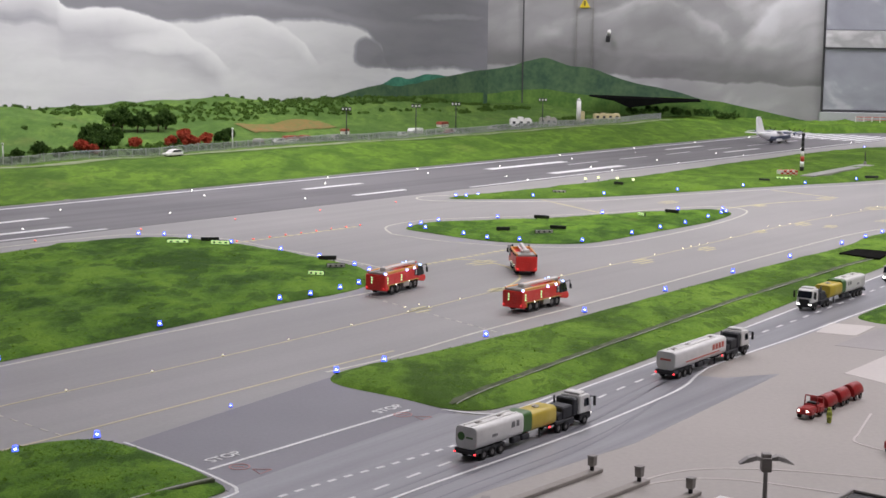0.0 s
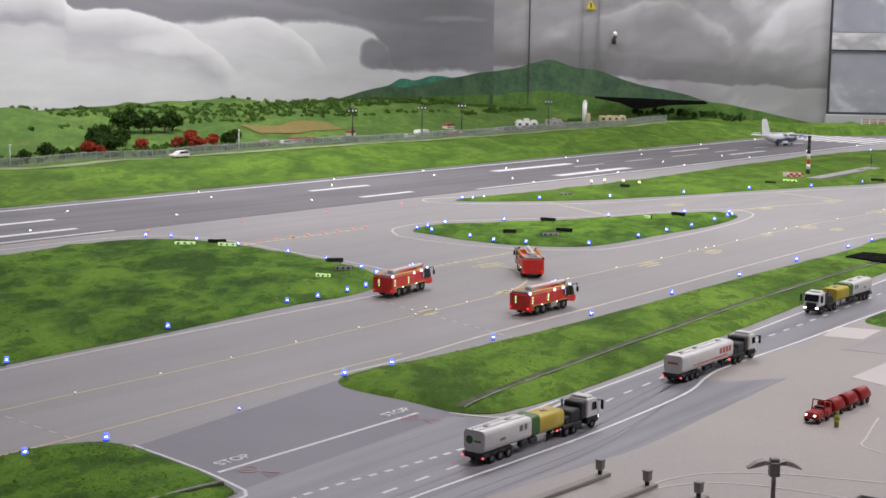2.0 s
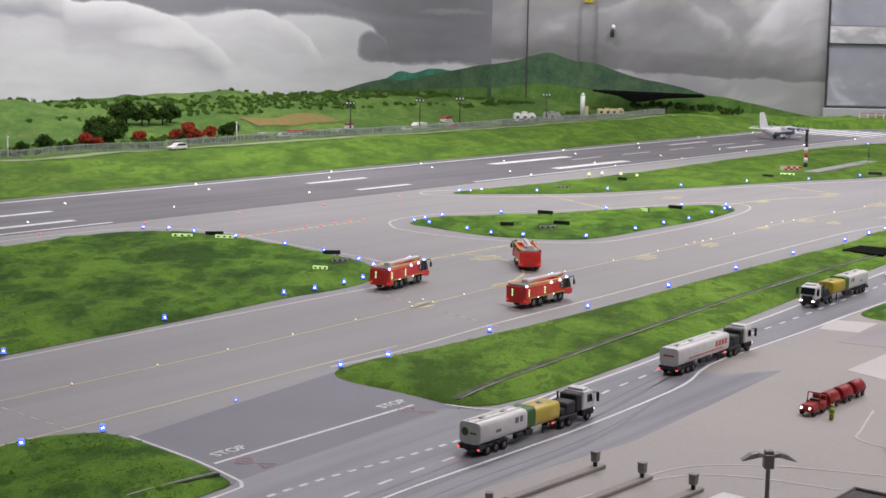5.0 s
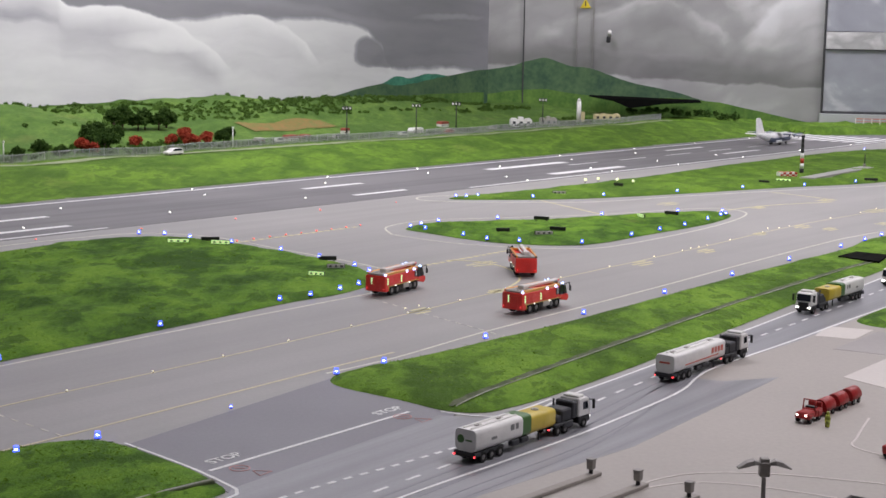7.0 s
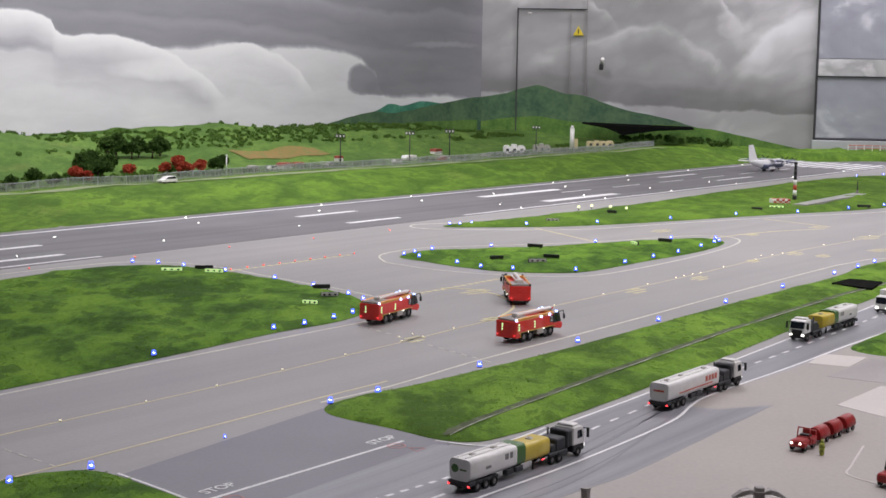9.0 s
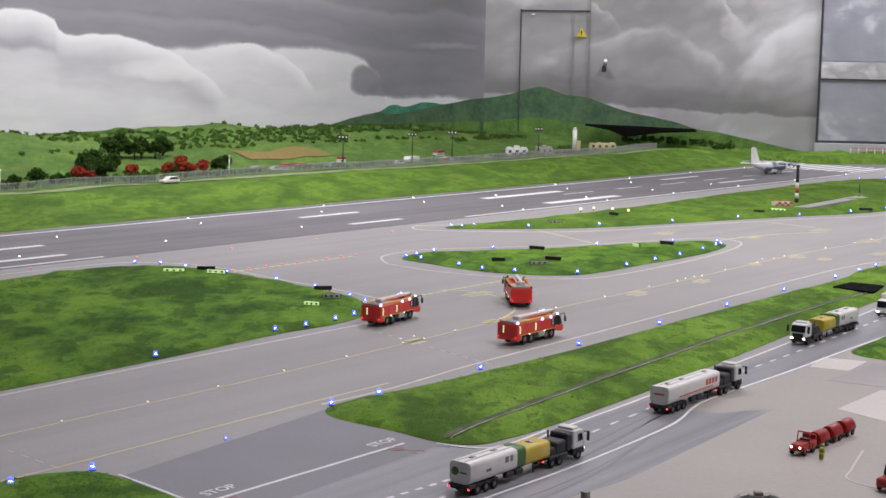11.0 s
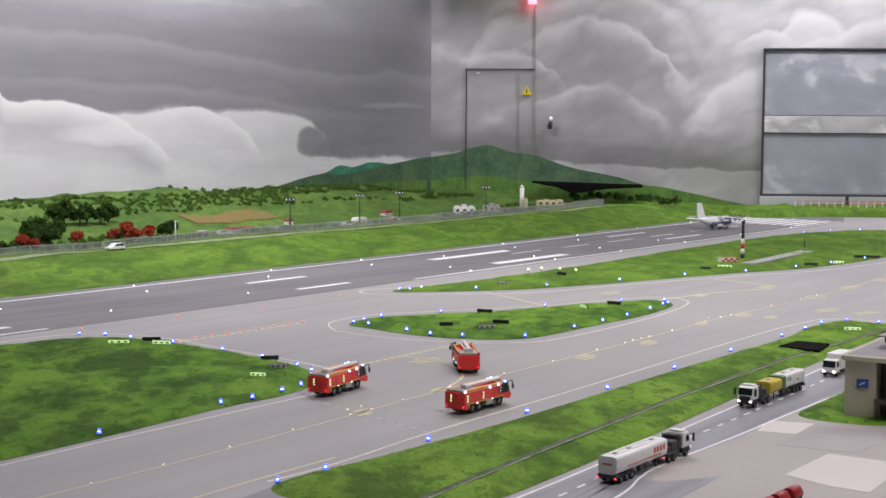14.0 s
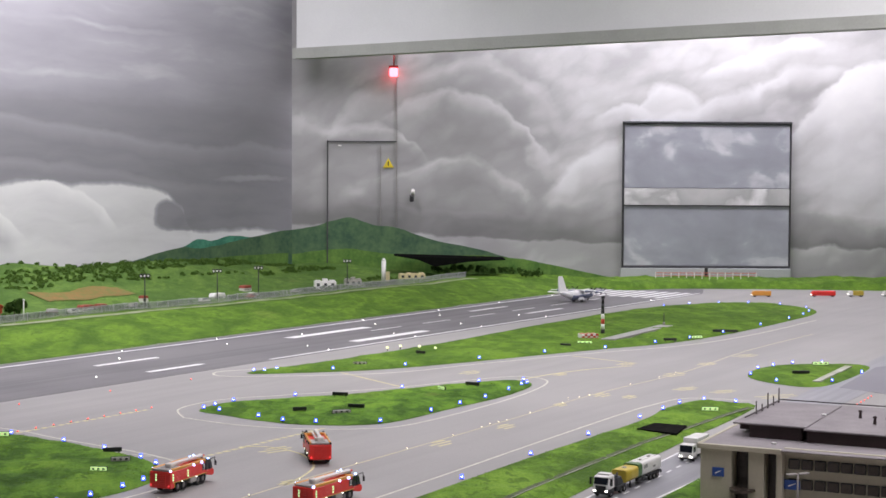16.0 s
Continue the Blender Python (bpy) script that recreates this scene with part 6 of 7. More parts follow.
# ---------------------------------------------------------------- apron: bars with posts, lamp mast, van, dark roof
M_CONC = surf("grey_concrete", (0.36, 0.33, 0.3), (0.28, 0.26, 0.24), 0.75, 30, 300, 0.1)
M_METAL = surf("grey_metal", (0.3, 0.28, 0.27), (0.22, 0.21, 0.2), 0.45, 40, 300, 0.04, metal=0.4)
for x0, y0, ln in ((-0.02, 1.27, 0.17), (0.03, 1.235, 0.17), (0.082, 1.2, 0.165), (-0.08, 1.165, 0.0)):
    if ln:
        t = thing("barrier_island", "low grey concrete island carrying a short post", "barrier", "apron barriers", pose(x0 + 0.05, y0 + 0.075, 0.0008, 0, 0, 56) @ pose(-ln / 2, 0, 0))
        bm = bmesh.new()
        box(bm, 0, 0, 0, ln, 0.0105, 0.0045, 0.0008)
        part("island", bm, M_CONC, t)
        off = ln / 2 - 0.014
    else:
        t = thing("barrier_post", "short grey post on the apron", "post", "apron barriers", pose(x0, y0, 0.0008))
        off = 0.0
    bm = bmesh.new()
    rod(bm, (off, 0, 0.003), (off, 0, 0.011), 0.0024)
    part("stem", bm, M_BLACK, t)
    bm = bmesh.new()
    box(bm, off, 0, 0.0095, 0.0075, 0.0075, 0.0105, 0.0008, 1.1)
    box(bm, off, 0, 0.02, 0.0088, 0.0088, 0.0012, 0.0004)
    part("head", bm, M_METAL, t)

t = thing("lamp_mast", "grey apron lamp mast with two wing-shaped heads", "lamp mast", m=pose(0.189, 1.165, 0.0008, 0, 0, 6) @ Matrix.Scale(0.79, 4))
bm = bmesh.new()
rod(bm, (0, 0, 0), (0, 0, 0.09), 0.0032, 0.0026, 12)
box(bm, 0, 0, 0, 0.014, 0.014, 0.006, 0.001)
part("pole", bm, M_METAL, t)
bm = bmesh.new()
box(bm, 0, 0, 0.074, 0.0125, 0.012, 0.018, 0.001)
box(bm, 0, 0, 0.091, 0.011, 0.01, 0.006, 0.001)
part("hub", bm, M_METAL, t)
for side in (-1, 1):
    bm = bmesh.new()
    loft(bm, [[(side * x, -w, z), (side * x, w, z), (side * x, w * 0.7, z + hh), (side * x, -w * 0.7, z + hh)] for x, w, z, hh in ((0.005, 0.004, 0.088, 0.003), (0.013, 0.009, 0.0895, 0.005), (0.022, 0.009, 0.087, 0.005), (0.033, 0.006, 0.0835, 0.0012))], False)
    bmesh.ops.recalc_face_normals(bm, faces=bm.faces[:])
    part("lamp_head", bm, M_METAL, t)

t = thing("van", "white minibus parked among the apron islands", "van", m=pose(0.142, 1.133, 0.0008, 0, 0, 57))
bm = bmesh.new()
profile_x(bm, [(-3.2, 0.4), (3.2, 0.4), (3.3, 1.2), (2.7, 2.75), (2.4, 2.95), (-3.1, 2.95), (-3.2, 2.6)], -1.15, 1.15, 0.16)
body = vp("body", bm, M_VWHITE, t)
bm = bmesh.new()
profile_x(bm, [(3.22, 1.4), (2.76, 2.65), (2.64, 2.65), (3.05, 1.4)], -1.0, 1.0, 0.02)
vp("windscreen", bm, M_GLASS_DK, body)
bm = bmesh.new()
box(bm, -0.6, 0, 2.95, 1.4, 0.9, 0.12, 0.04)
vp("roof_hatch", bm, M_VWHITE, body)
for side in (-1, 1):
    bm = bmesh.new()
    box(bm, -0.2, side * 1.14, 1.55, 4.6, 0.05, 0.85, 0.02)
    vp("side_window", bm, M_GLASS_DK, body)
    for wx in (2.1, -2.1):
        wheel(t, wx, side * 1.05, 0.42, 0.3)

t = thing("jetway_roof", "dark flat roof with a pale edge beside the apron", "roof", m=pose(0.289, 1.052, 0.0008, 0, 0, 58))
bm = bmesh.new()
box(bm, 0, 0, 0, 0.12, 0.12, 0.044, 0.002)
part("wall", bm, M_CONC, t)
bm = bmesh.new()
box(bm, 0, 0, 0.044, 0.13, 0.13, 0.004, 0.001)
part("roof", bm, M_BLACK, t)
bm = bmesh.new()
for a, b in (((-0.066, -0.066), (0.066, -0.066)), ((0.066, -0.066), (0.066, 0.066)), ((0.066, 0.066), (-0.066, 0.066)), ((-0.066, 0.066), (-0.066, -0.066))):
    rod(bm, (*a, 0.049), (*b, 0.049), 0.0018, None, 6)
part("roof_edge", bm, M_METAL, t)


# ---------------------------------------------------------------- terminal building
def terminal():
    M_WALL = surf("beige_facade", (0.5, 0.47, 0.37), (0.43, 0.4, 0.31), 0.7, 14, 240, 0.04)
    M_ROOFING = surf("roof_felt", (0.3, 0.275, 0.285), (0.22, 0.2, 0.21), 0.8, 16, 200, 0.06)
    M_PLANT = surf("brown_plant_wall", (0.055, 0.035, 0.035), (0.035, 0.022, 0.022), 0.6, 30, 200, 0.05)
    M_BROWN = surf("brown_glazing", (0.07, 0.055, 0.045), (0.04, 0.033, 0.028), 0.25, 60, 200, 0.0)
    M_BLUE = surf("blue_sign", (0.03, 0.09, 0.34), (0.02, 0.06, 0.26), 0.4, 60, 200, 0.0)
    M_POLE = surf("dark_pole", (0.06, 0.05, 0.05), (0.04, 0.03, 0.03), 0.6, 60, 200, 0.0)
    t = thing("terminal_building", "beige terminal building with brown windows and flat roof", "building", m=pose(0.54, 2.325, 0.0008, 0, 0, -27))
    H = 0.104
    # the west wing projects, with two tall glazed slots; the main front lies back to the east
    bm = bmesh.new()
    box(bm, 0.353, 0.21, 0, 0.453, 0.38, H, 0.0015)
    wall = part("wall", bm, M_WALL, t)
    for x, wd in ((0.0165, 0.053), (0.0835, 0.026), (0.1215, 0.01)):
        bm = bmesh.new()
        box(bm, x, 0.025, 0, wd, 0.05, H, 0.0015)
        part("wall_pier", bm, M_WALL, t)
    bm = bmesh.new()
    box(bm, 0.0575, 0.225, 0, 0.135, 0.35, H - 0.002, 0.0)
    part("wing_wall", bm, M_WALL, t)
    for x, sw in ((0.057, 0.0272), (0.1065, 0.0198)):
        bm = bmesh.new()
        box(bm, x, 0.04, 0.004, sw, 0.02, H - 0.008, 0.0)
        for k in range(5):
            box(bm, x, 0.029, 0.012 + k * 0.018, sw, 0.003, 0.0012)
        part("glazed_slot", bm, M_BROWN, wall, "tall brown glazed slot")
    for row in range(3):
        for k in range(19):
            bm = bmesh.new()
            x, z = 0.142 + k * 0.0212, 0.0085 + row * 0.0325
            box(bm, x, 0.0185, z, 0.0182, 0.004, 0.0165, 0.0004)
            w_ = part("window", bm, M_BLACK, wall)
            bm = bmesh.new()
            box(bm, x, 0.0165, z + 0.0016, 0.0152, 0.002, 0.0133, 0.0)
            part("pane", bm, M_BROWN, w_)
    bm = bmesh.new()
    box(bm, 0.28, 0.2, H, 0.585, 0.41, 0.002, 0.0005)
    roof = part("roof", bm, M_ROOFING, t)
    bm = bmesh.new()
    box(bm, 0.057, -0.003, H - 0.005, 0.138, 0.008, 0.0085, 0.001)
    box(bm, 0.353, 0.017, H - 0.005, 0.455, 0.008, 0.0085, 0.001)
    box(bm, -0.012, 0.2, H - 0.005, 0.006, 0.41, 0.0085, 0.001)
    part("parapet", bm, M_WALL, t)
    # raised plant storey
    bm = bmesh.new()
    box(bm, 0.36, 0.24, H + 0.002, 0.43, 0.3, 0.02, 0.001)
    box(bm, 0.09, 0.13, H + 0.002, 0.09, 0.06, 0.024, 0.001)
    box(bm, 0.066, 0.17, H + 0.008, 0.1, 0.05, 0.016, 0.001)
    box(bm, 0.14, 0.14, H + 0.004, 0.03, 0.05, 0.014, 0.001)
    part("plant_storey", bm, M_PLANT, t, "dark brown plant storey on the roof")
    bm = bmesh.new()
    box(bm, 0.36, 0.24, H + 0.022, 0.44, 0.31, 0.003, 0.0008)
    box(bm, 0.08, 0.235, H + 0.024, 0.125, 0.28, 0.003, 0.0008)
    upper = part("upper_roof", bm, M_ROOFING, t)
    rng = random.Random(4)
    for k in range(14):
        x, y = 0.18 + rng.random() * 0.34, 0.16 + rng.random() * 0.2
        bm = bmesh.new()
        if k % 2:
            box(bm, x, y, H + 0.027, 0.01, 0.012, 0.008, 0.001)
            box(bm, x, y, H + 0.035, 0.013, 0.015, 0.0015, 0.0005)
        else:
            rod(bm, (x, y, H + 0.027), (x, y, H + 0.038), 0.003, 0.0022, 8)
            rod(bm, (x, y, H + 0.038), (x, y, H + 0.041), 0.0045, 0.002, 8)
        part("roof_vent", bm, M_PLANT, upper)
    for x, y in ((0.1, 0.05), (0.14, 0.24), (0.3, 0.17)):
        bm = bmesh.new()
        box(bm, x, y, H + (0.002 if y < 0.1 else 0.027), 0.008, 0.008, 0.003, 0.001)
        part("skylight", bm, M_VWHITE, roof)
    for x, y, hh in ((0.03, 0.36, 0.055), (0.03, 0.32, 0.045), (0.03, 0.28, 0.055), (0.03, 0.24, 0.04), (0.03, 0.2, 0.05)):
        bm = bmesh.new()
        rod(bm, (x, y, H + 0.024), (x, y, H + hh), 0.0013, 0.001, 6)
        part("roof_pole", bm, M_POLE, t)
    bm = bmesh.new()
    for y in (0.375,):
        rod(bm, (0.03, y, H + 0.031), (0.54, y, H + 0.031), 0.0012, None, 6)
    rod(bm, (0.03, 0.13, H + 0.031), (0.03, 0.375, H + 0.031), 0.0012, None, 6)
    part("roof_rail", bm, M_POLE, t)
    for x, y, z, wd, hh in ((0.021, -0.0015, 0.054, 0.02, 0.015), (0.14, 0.014, 0.04, 0.026, 0.016)):
        bm = bmesh.new()
        box(bm, x, y, z, wd, 0.002, hh, 0.0006)
        s_ = part("blue_sign", bm, M_BLUE, t, "blue square sign")
        bm = bmesh.new()
        rod(bm, (x - wd * 0.22, y - 0.0014, z + hh * 0.35), (x + wd * 0.24, y - 0.0014, z + hh * 0.68), 0.0011, 0.0007, 6)
        part("symbol", bm, M_VWHITE, s_)
    bm = bmesh.new()
    secs = [[(0.062 + 0.022 * math.cos(a) * e, 0.006 - 0.036 * abs(math.sin(a)) * e, z) for a in [math.pi * i / 12 for i in range(13)]] for z, e in ((0.034, 1.0), (0.038, 0.98))]
    loft(bm, secs, False)
    part("canopy", bm, M_BROWN, t, "brown half-round entrance canopy")


terminal()
for x, y in ((0.655, 2.17),):
    t = thing("street_lamp", "grey lamp mast in front of the terminal", "lamp mast", m=pose(x, y, 0.0008, 0, 0, 20))
    bm = bmesh.new()
    rod(bm, (0, 0, 0), (0, 0, 0.085), 0.002, 0.0014, 8)
    part("pole", bm, M_METAL, t)
    for side in (-1, 1):
        bm = bmesh.new()
        box(bm, side * 0.011, 0, 0.084, 0.018, 0.007, 0.003, 0.001)
        part("lamp_head", bm, M_METAL, t)

# ---------------------------------------------------------------- beacon mast, hut and path on the far strip
M_RW_RED = paint("beacon_red", (0.5, 0.05, 0.03))
sheet_pts = [(0.665, 4.955), (0.71, 4.94), (0.985, 5.44), (0.945, 5.475)]
bm = bmesh.new()
prism(bm, sheet_pts, 0.002, 0.0115)
tagged(mesh_ob("path", bm, M_TAXI), "grey concrete path through the far grass", "path", kind="structure")
t = thing("beacon_mast", "red, white and black banded beacon mast", "mast", m=pose(0.7, 5.2, 0.002))
for k in range(7):
    bm = bmesh.new()
    rod(bm, (0, 0, 0.018 * k), (0, 0, 0.018 * k + 0.0178), 0.0075 - 0.0004 * k, 0.0071 - 0.0004 * k, 10)
    part("band", bm, (M_BLACK, M_VWHITE, M_RW_RED, M_VWHITE)[k % 4] if k < 5 else M_BLACK, t)
bm = bmesh.new()
box(bm, 0, 0, 0.126, 0.012, 0.012, 0.008, 0.001)
part("head", bm, M_BLACK, t)
t = thing("chequered_hut", "small red and white chequered equipment hut", "hut", m=pose(0.63, 5.02, 0.004, 0, 0, 15) @ Matrix.Scale(0.8, 4))
bm = bmesh.new()
box(bm, 0, 0, 0, 0.074, 0.05, 0.022, 0.001)
part("body", bm, M_VWHITE, t)
bm = bmesh.new()
for i in range(6):
    for j in range(3):
        if (i + j) % 2:
            box(bm, -0.031 + i * 0.0124, -0.0254, j * 0.0073, 0.0124, 0.001, 0.0073)
            box(bm, -0.031 + i * 0.0124, -0.018 + 0.018 * j, 0.0222, 0.0124, 0.018, 0.0008)
part("chequer", bm, M_RW_RED, t)
t = thing("wind_mast", "thin dark mast beside the path", "mast", m=pose(0.955, 5.46, 0.006))
bm = bmesh.new()
rod(bm, (0, 0, 0), (0, 0, 0.05), 0.0022, 0.0016, 8)
part("pole", bm, M_BLACK, t)
bm = bmesh.new()
box(bm, 0, 0, 0.0, 0.009, 0.009, 0.016, 0.001)
part("cabinet", bm, M_METAL, t)

# ---------------------------------------------------------------- perimeter fence
M_FENCE = surf("fence_grey", (0.42, 0.43, 0.44), (0.32, 0.33, 0.34), 0.6, 40, 300, 0.0)
fence = thing("perimeter_fence", "grey metal perimeter fence along the bank", "fence")
bm = bmesh.new()
s = -2.6
while s < 2.75:
    x, y = rw(s, 0.68)
    if y < 7.9:
        z = hill_z(s, 0.68)
        rod(bm, (x, y, z + 0.006), (*rw(min(s + 0.06, 2.75), 0.68), hill_z(s + 0.06, 0.68) + 0.006), 0.0007, None, 4, False)
        rod(bm, (x, y, z + 0.026), (*rw(min(s + 0.06, 2.75), 0.68), hill_z(s + 0.06, 0.68) + 0.026), 0.0009, None, 4, False)
    s += 0.06
part("rail", bm, M_FENCE, fence)
s, k = -2.6, 0
while s < 2.75:
    x, y = rw(s, 0.68)
    bm = bmesh.new()
    box(bm, x, y, hill_z(s, 0.68) - 0.003, 0.0026, 0.0026, 0.032)
    part("post", bm, M_FENCE, fence)
    s += 0.06
bm = bmesh.new()
s = -2.6
while s < 2.75:
    x, y = rw(s, 0.68)
    box(bm, x, y, hill_z(s, 0.68), 0.0014, 0.0014, 0.027)
    s += 0.0042
tagged(part("wire", bm, M_FENCE, fence), kind="stuff")


# ---------------------------------------------------------------- trees and bushes on the hills
def clumps(name, spots, size, mat, parent, n=46):
    """A crown of many small crossed leaf blades scattered round several centres."""
    rng = np.random.default_rng(len(spots) * 7 + int(size * 1e5))
    vs = []
    for cx_, cy_, cz_, r in spots:
        d = rng.normal(0, 1, (n, 3))
        d /= np.linalg.norm(d, axis=1)[:, None]
        p = np.array([cx_, cy_, cz_]) + d * r * rng.uniform(0.55, 1.05, (n, 1)) * np.array([1, 1, 0.85])
        a, b = rng.normal(0, 1, (n, 3)), rng.normal(0, 1, (n, 3))
        a *= (size / np.linalg.norm(a, axis=1))[:, None]
        b *= (size / np.linalg.norm(b, axis=1))[:, None]
        vs.append(np.stack([p - a, p + b, p + a, p - b], 1).reshape(-1, 3))
    v = np.concatenate(vs)
    f = np.arange(len(v)).reshape(-1, 4)
    me = bpy.data.meshes.new(name)
    me.from_pydata(v.tolist(), [], f.tolist())
    me.materials.append(mat)
    ob = new(name, me)
    ob.parent = parent
    return ob


def tree(s, d, height, spread, mat, name, label, group, seed):
    x, y = rw(s, d)
    t = thing(name, label, "tree" if name == "tree" else "bush", group, pose(x, y, hill_z(s, d) - 0.002))
    rng = random.Random(seed)
    bm = bmesh.new()
    rod(bm, (0, 0, 0), (0.002, 0, height * 0.55), height * 0.05, height * 0.025, 7)
    spots = []
    for k in range(7):
        a, q = rng.random() * 6.28, rng.uniform(0.25, 0.9)
        tip = (spread * 0.6 * math.cos(a) * (1.1 - q), spread * 0.6 * math.sin(a) * (1.1 - q), height * (0.3 + 0.6 * q))
        rod(bm, (0.001, 0, height * 0.3), tip, height * 0.018, height * 0.008, 5)
        spots.append((*tip, spread * rng.uniform(0.24, 0.42)))
    spots.append((0, 0, height * 0.82, spread * 0.3))
    part("trunk", bm, M_BARK, t)
    clumps("crown", spots, 0.0042 + height * 0.015, mat, t, 110)


spots = [(-0.72, 0.86, 0.06, 0.05), (-0.652, 0.86, 0.065, 0.05), (-0.69, 0.9, 0.085, 0.055), (-0.62, 0.88, 0.075, 0.05), (-0.6, 1.0, 0.062, 0.055), (-0.55, 1.02, 0.07, 0.05), (-0.49, 1.0, 0.06, 0.055), (-0.4, 1.12, 0.085, 0.06), (-0.34, 1.14, 0.095, 0.06), (-0.3, 1.1, 0.065, 0.055), (-0.25, 1.12, 0.075, 0.06), (-0.2, 1.1, 0.07, 0.055), (-0.145, 1.12, 0.075, 0.055),
         (-0.094, 0.86, 0.05, 0.045), (-0.06, 0.87, 0.065, 0.045), (-0.3, 0.9, 0.035, 0.035), (-0.95, 0.82, 0.05, 0.045), (-1.05, 0.8, 0.035, 0.04), (-0.88, 0.8, 0.03, 0.04), (-1.25, 0.82, 0.045, 0.05), (-1.4, 0.85, 0.05, 0.05)]
for n, (s, d, hh, sp) in enumerate(spots):
    tree(s, d, hh, sp, M_LEAF, "tree", "dark green model tree on the hill", "dark trees", 20 + n)
for n, (s, d, hh, sp) in enumerate([(-0.766, 0.84, 0.05, 0.042), (-0.75, 0.8, 0.034, 0.034), (-0.486, 0.9, 0.036, 0.042), (-0.34, 0.86, 0.04, 0.038), (-0.265, 0.84, 0.045, 0.045), (-0.24, 0.9, 0.056, 0.055), (-0.173, 0.86, 0.045, 0.045)]):
    tree(s, d, hh, sp, M_LEAF_RED, "bush", "red-leaved model bush on the hill", "red bushes", 70 + n)

# light woods over the hills, and low hedges behind the fence
woods = new("woods")
tagged(woods, "mixed green woods covering the model hills", "woods", kind="stuff")
rng = np.random.default_rng(12)
lit, drk = [], []
for k in range(4200):
    s, d = rng.uniform(-2.0, 2.4), rng.uniform(0.78, 1.6)
    dens = noise.noise(Vector((s * 0.9, d * 6.0, 5.0))) + 0.25 * noise.noise(Vector((s * 9, d * 9, 1.0)))
    if dens < 0.2 - 0.3 * max(0.0, d - 1.25) / 0.3 - 0.2 * (s > 0.8):
        continue
    if d < 1.22 and dens < 0.42:
        continue
    x, y = rw(s, d)
    r = rng.uniform(0.006, 0.012)
    if y < 7.95:
        (drk if rng.random() < 0.4 + 0.3 * (s > 0.8) else lit).append((x, y, hill_z(s, d) + r * 0.4, r))
clumps("light_crowns", lit, 0.0042, M_LEAF_LIGHT, woods, 36)["kind"] = "stuff"
clumps("dark_crowns", drk, 0.0042, tuft_mat("mid_foliage", (0.08, 0.15, 0.034), (0.115, 0.205, 0.044)), woods, 36)["kind"] = "stuff"
hedge = new("hedge")
tagged(hedge, "low dark hedges behind the perimeter fence", "hedge", kind="stuff")
low = []
for k in range(330):
    s, d = rng.uniform(-2.2, 2.3), rng.uniform(0.72, 0.8)
    if noise.noise(Vector((s * 4, 1.0, 2.0))) > -0.05:
        low.append((*rw(s, d), hill_z(s, d) + 0.004, rng.uniform(0.006, 0.012)))
clumps("hedge_leaves", low, 0.0045, M_LEAF, hedge, 26)["kind"] = "stuff"
# reddish field between the hills
M_FIELD = surf("ploughed_field", (0.26, 0.13, 0.045), (0.12, 0.16, 0.04), 0.9, 45, 260, 0.3)
bm = bmesh.new()
rows = []
for i in range(15):
    s = 0.25 + 0.034 * i
    rows.append([bm.verts.new((*rw(s, d), hill_z(s, d) + 0.003)) for d in (1.04 + 0.012 * math.sin(i * 0.9), 1.07, 1.1, 1.13, 1.155 + 0.015 * math.sin(i * 0.7 + 1))])
for a, b in zip(rows, rows[1:]):
    for j in range(4):
        bm.faces.new((a[j], b[j], b[j + 1], a[j + 1])).smooth = True
tagged(mesh_ob("field", bm, M_FIELD), "reddish ploughed field on the hill", "field", kind="structure")


# ---------------------------------------------------------------- floodlights, poles and small houses behind the fence
def floodlight(s, d, height):
    x, y = rw(s, d)
    t = thing("floodlight_mast", "dark floodlight mast behind the fence", "lamp mast", "floodlight masts", pose(x, y, hill_z(s, d)))
    bm = bmesh.new()
    rod(bm, (0, 0, -0.003), (0, 0, height), 0.0026, 0.0018, 8)
    part("pole", bm, M_CHASSIS, t)
    bm = bmesh.new()
    rod(bm, (-0.018, 0, height - 0.003), (0.018, 0, height - 0.003), 0.0016, None, 6)
    part("crossbar", bm, M_CHASSIS, t)
    for k in (-1, 0, 1):
        bm = bmesh.new()
        box(bm, k * 0.014, -0.002, height - 0.008, 0.0105, 0.008, 0.015, 0.0015)
        hd = part("lamp_head", bm, M_BLACK, t)
        bm = bmesh.new()
        box(bm, k * 0.014, -0.0066, height - 0.005, 0.006, 0.0012, 0.008, 0.0003)
        part("lamp_glass", bm, M_VWHITE, hd)


for s, d, hh in ((0.52, 0.8, 0.118), (0.93, 0.78, 0.118), (1.2, 0.78, 0.12), (1.95, 0.85, 0.115)):
    floodlight(s, d, hh)
for s, d, hh in ((-0.18, 0.72, 0.066), (-1.15, 0.74, 0.06)):
    x, y = rw(s, d)
    bm = bmesh.new()
    rod(bm, (0, 0, -0.002), (0, 0, hh), 0.0024, 0.0018, 8)
    box(bm, 0, 0, hh, 0.007, 0.007, 0.006, 0.001)
    tagged(place(mesh_ob("white_pole", bm, M_VWHITE), pose(x, y, hill_z(s, d))), "thin white pole behind the fence", "pole", "white poles")


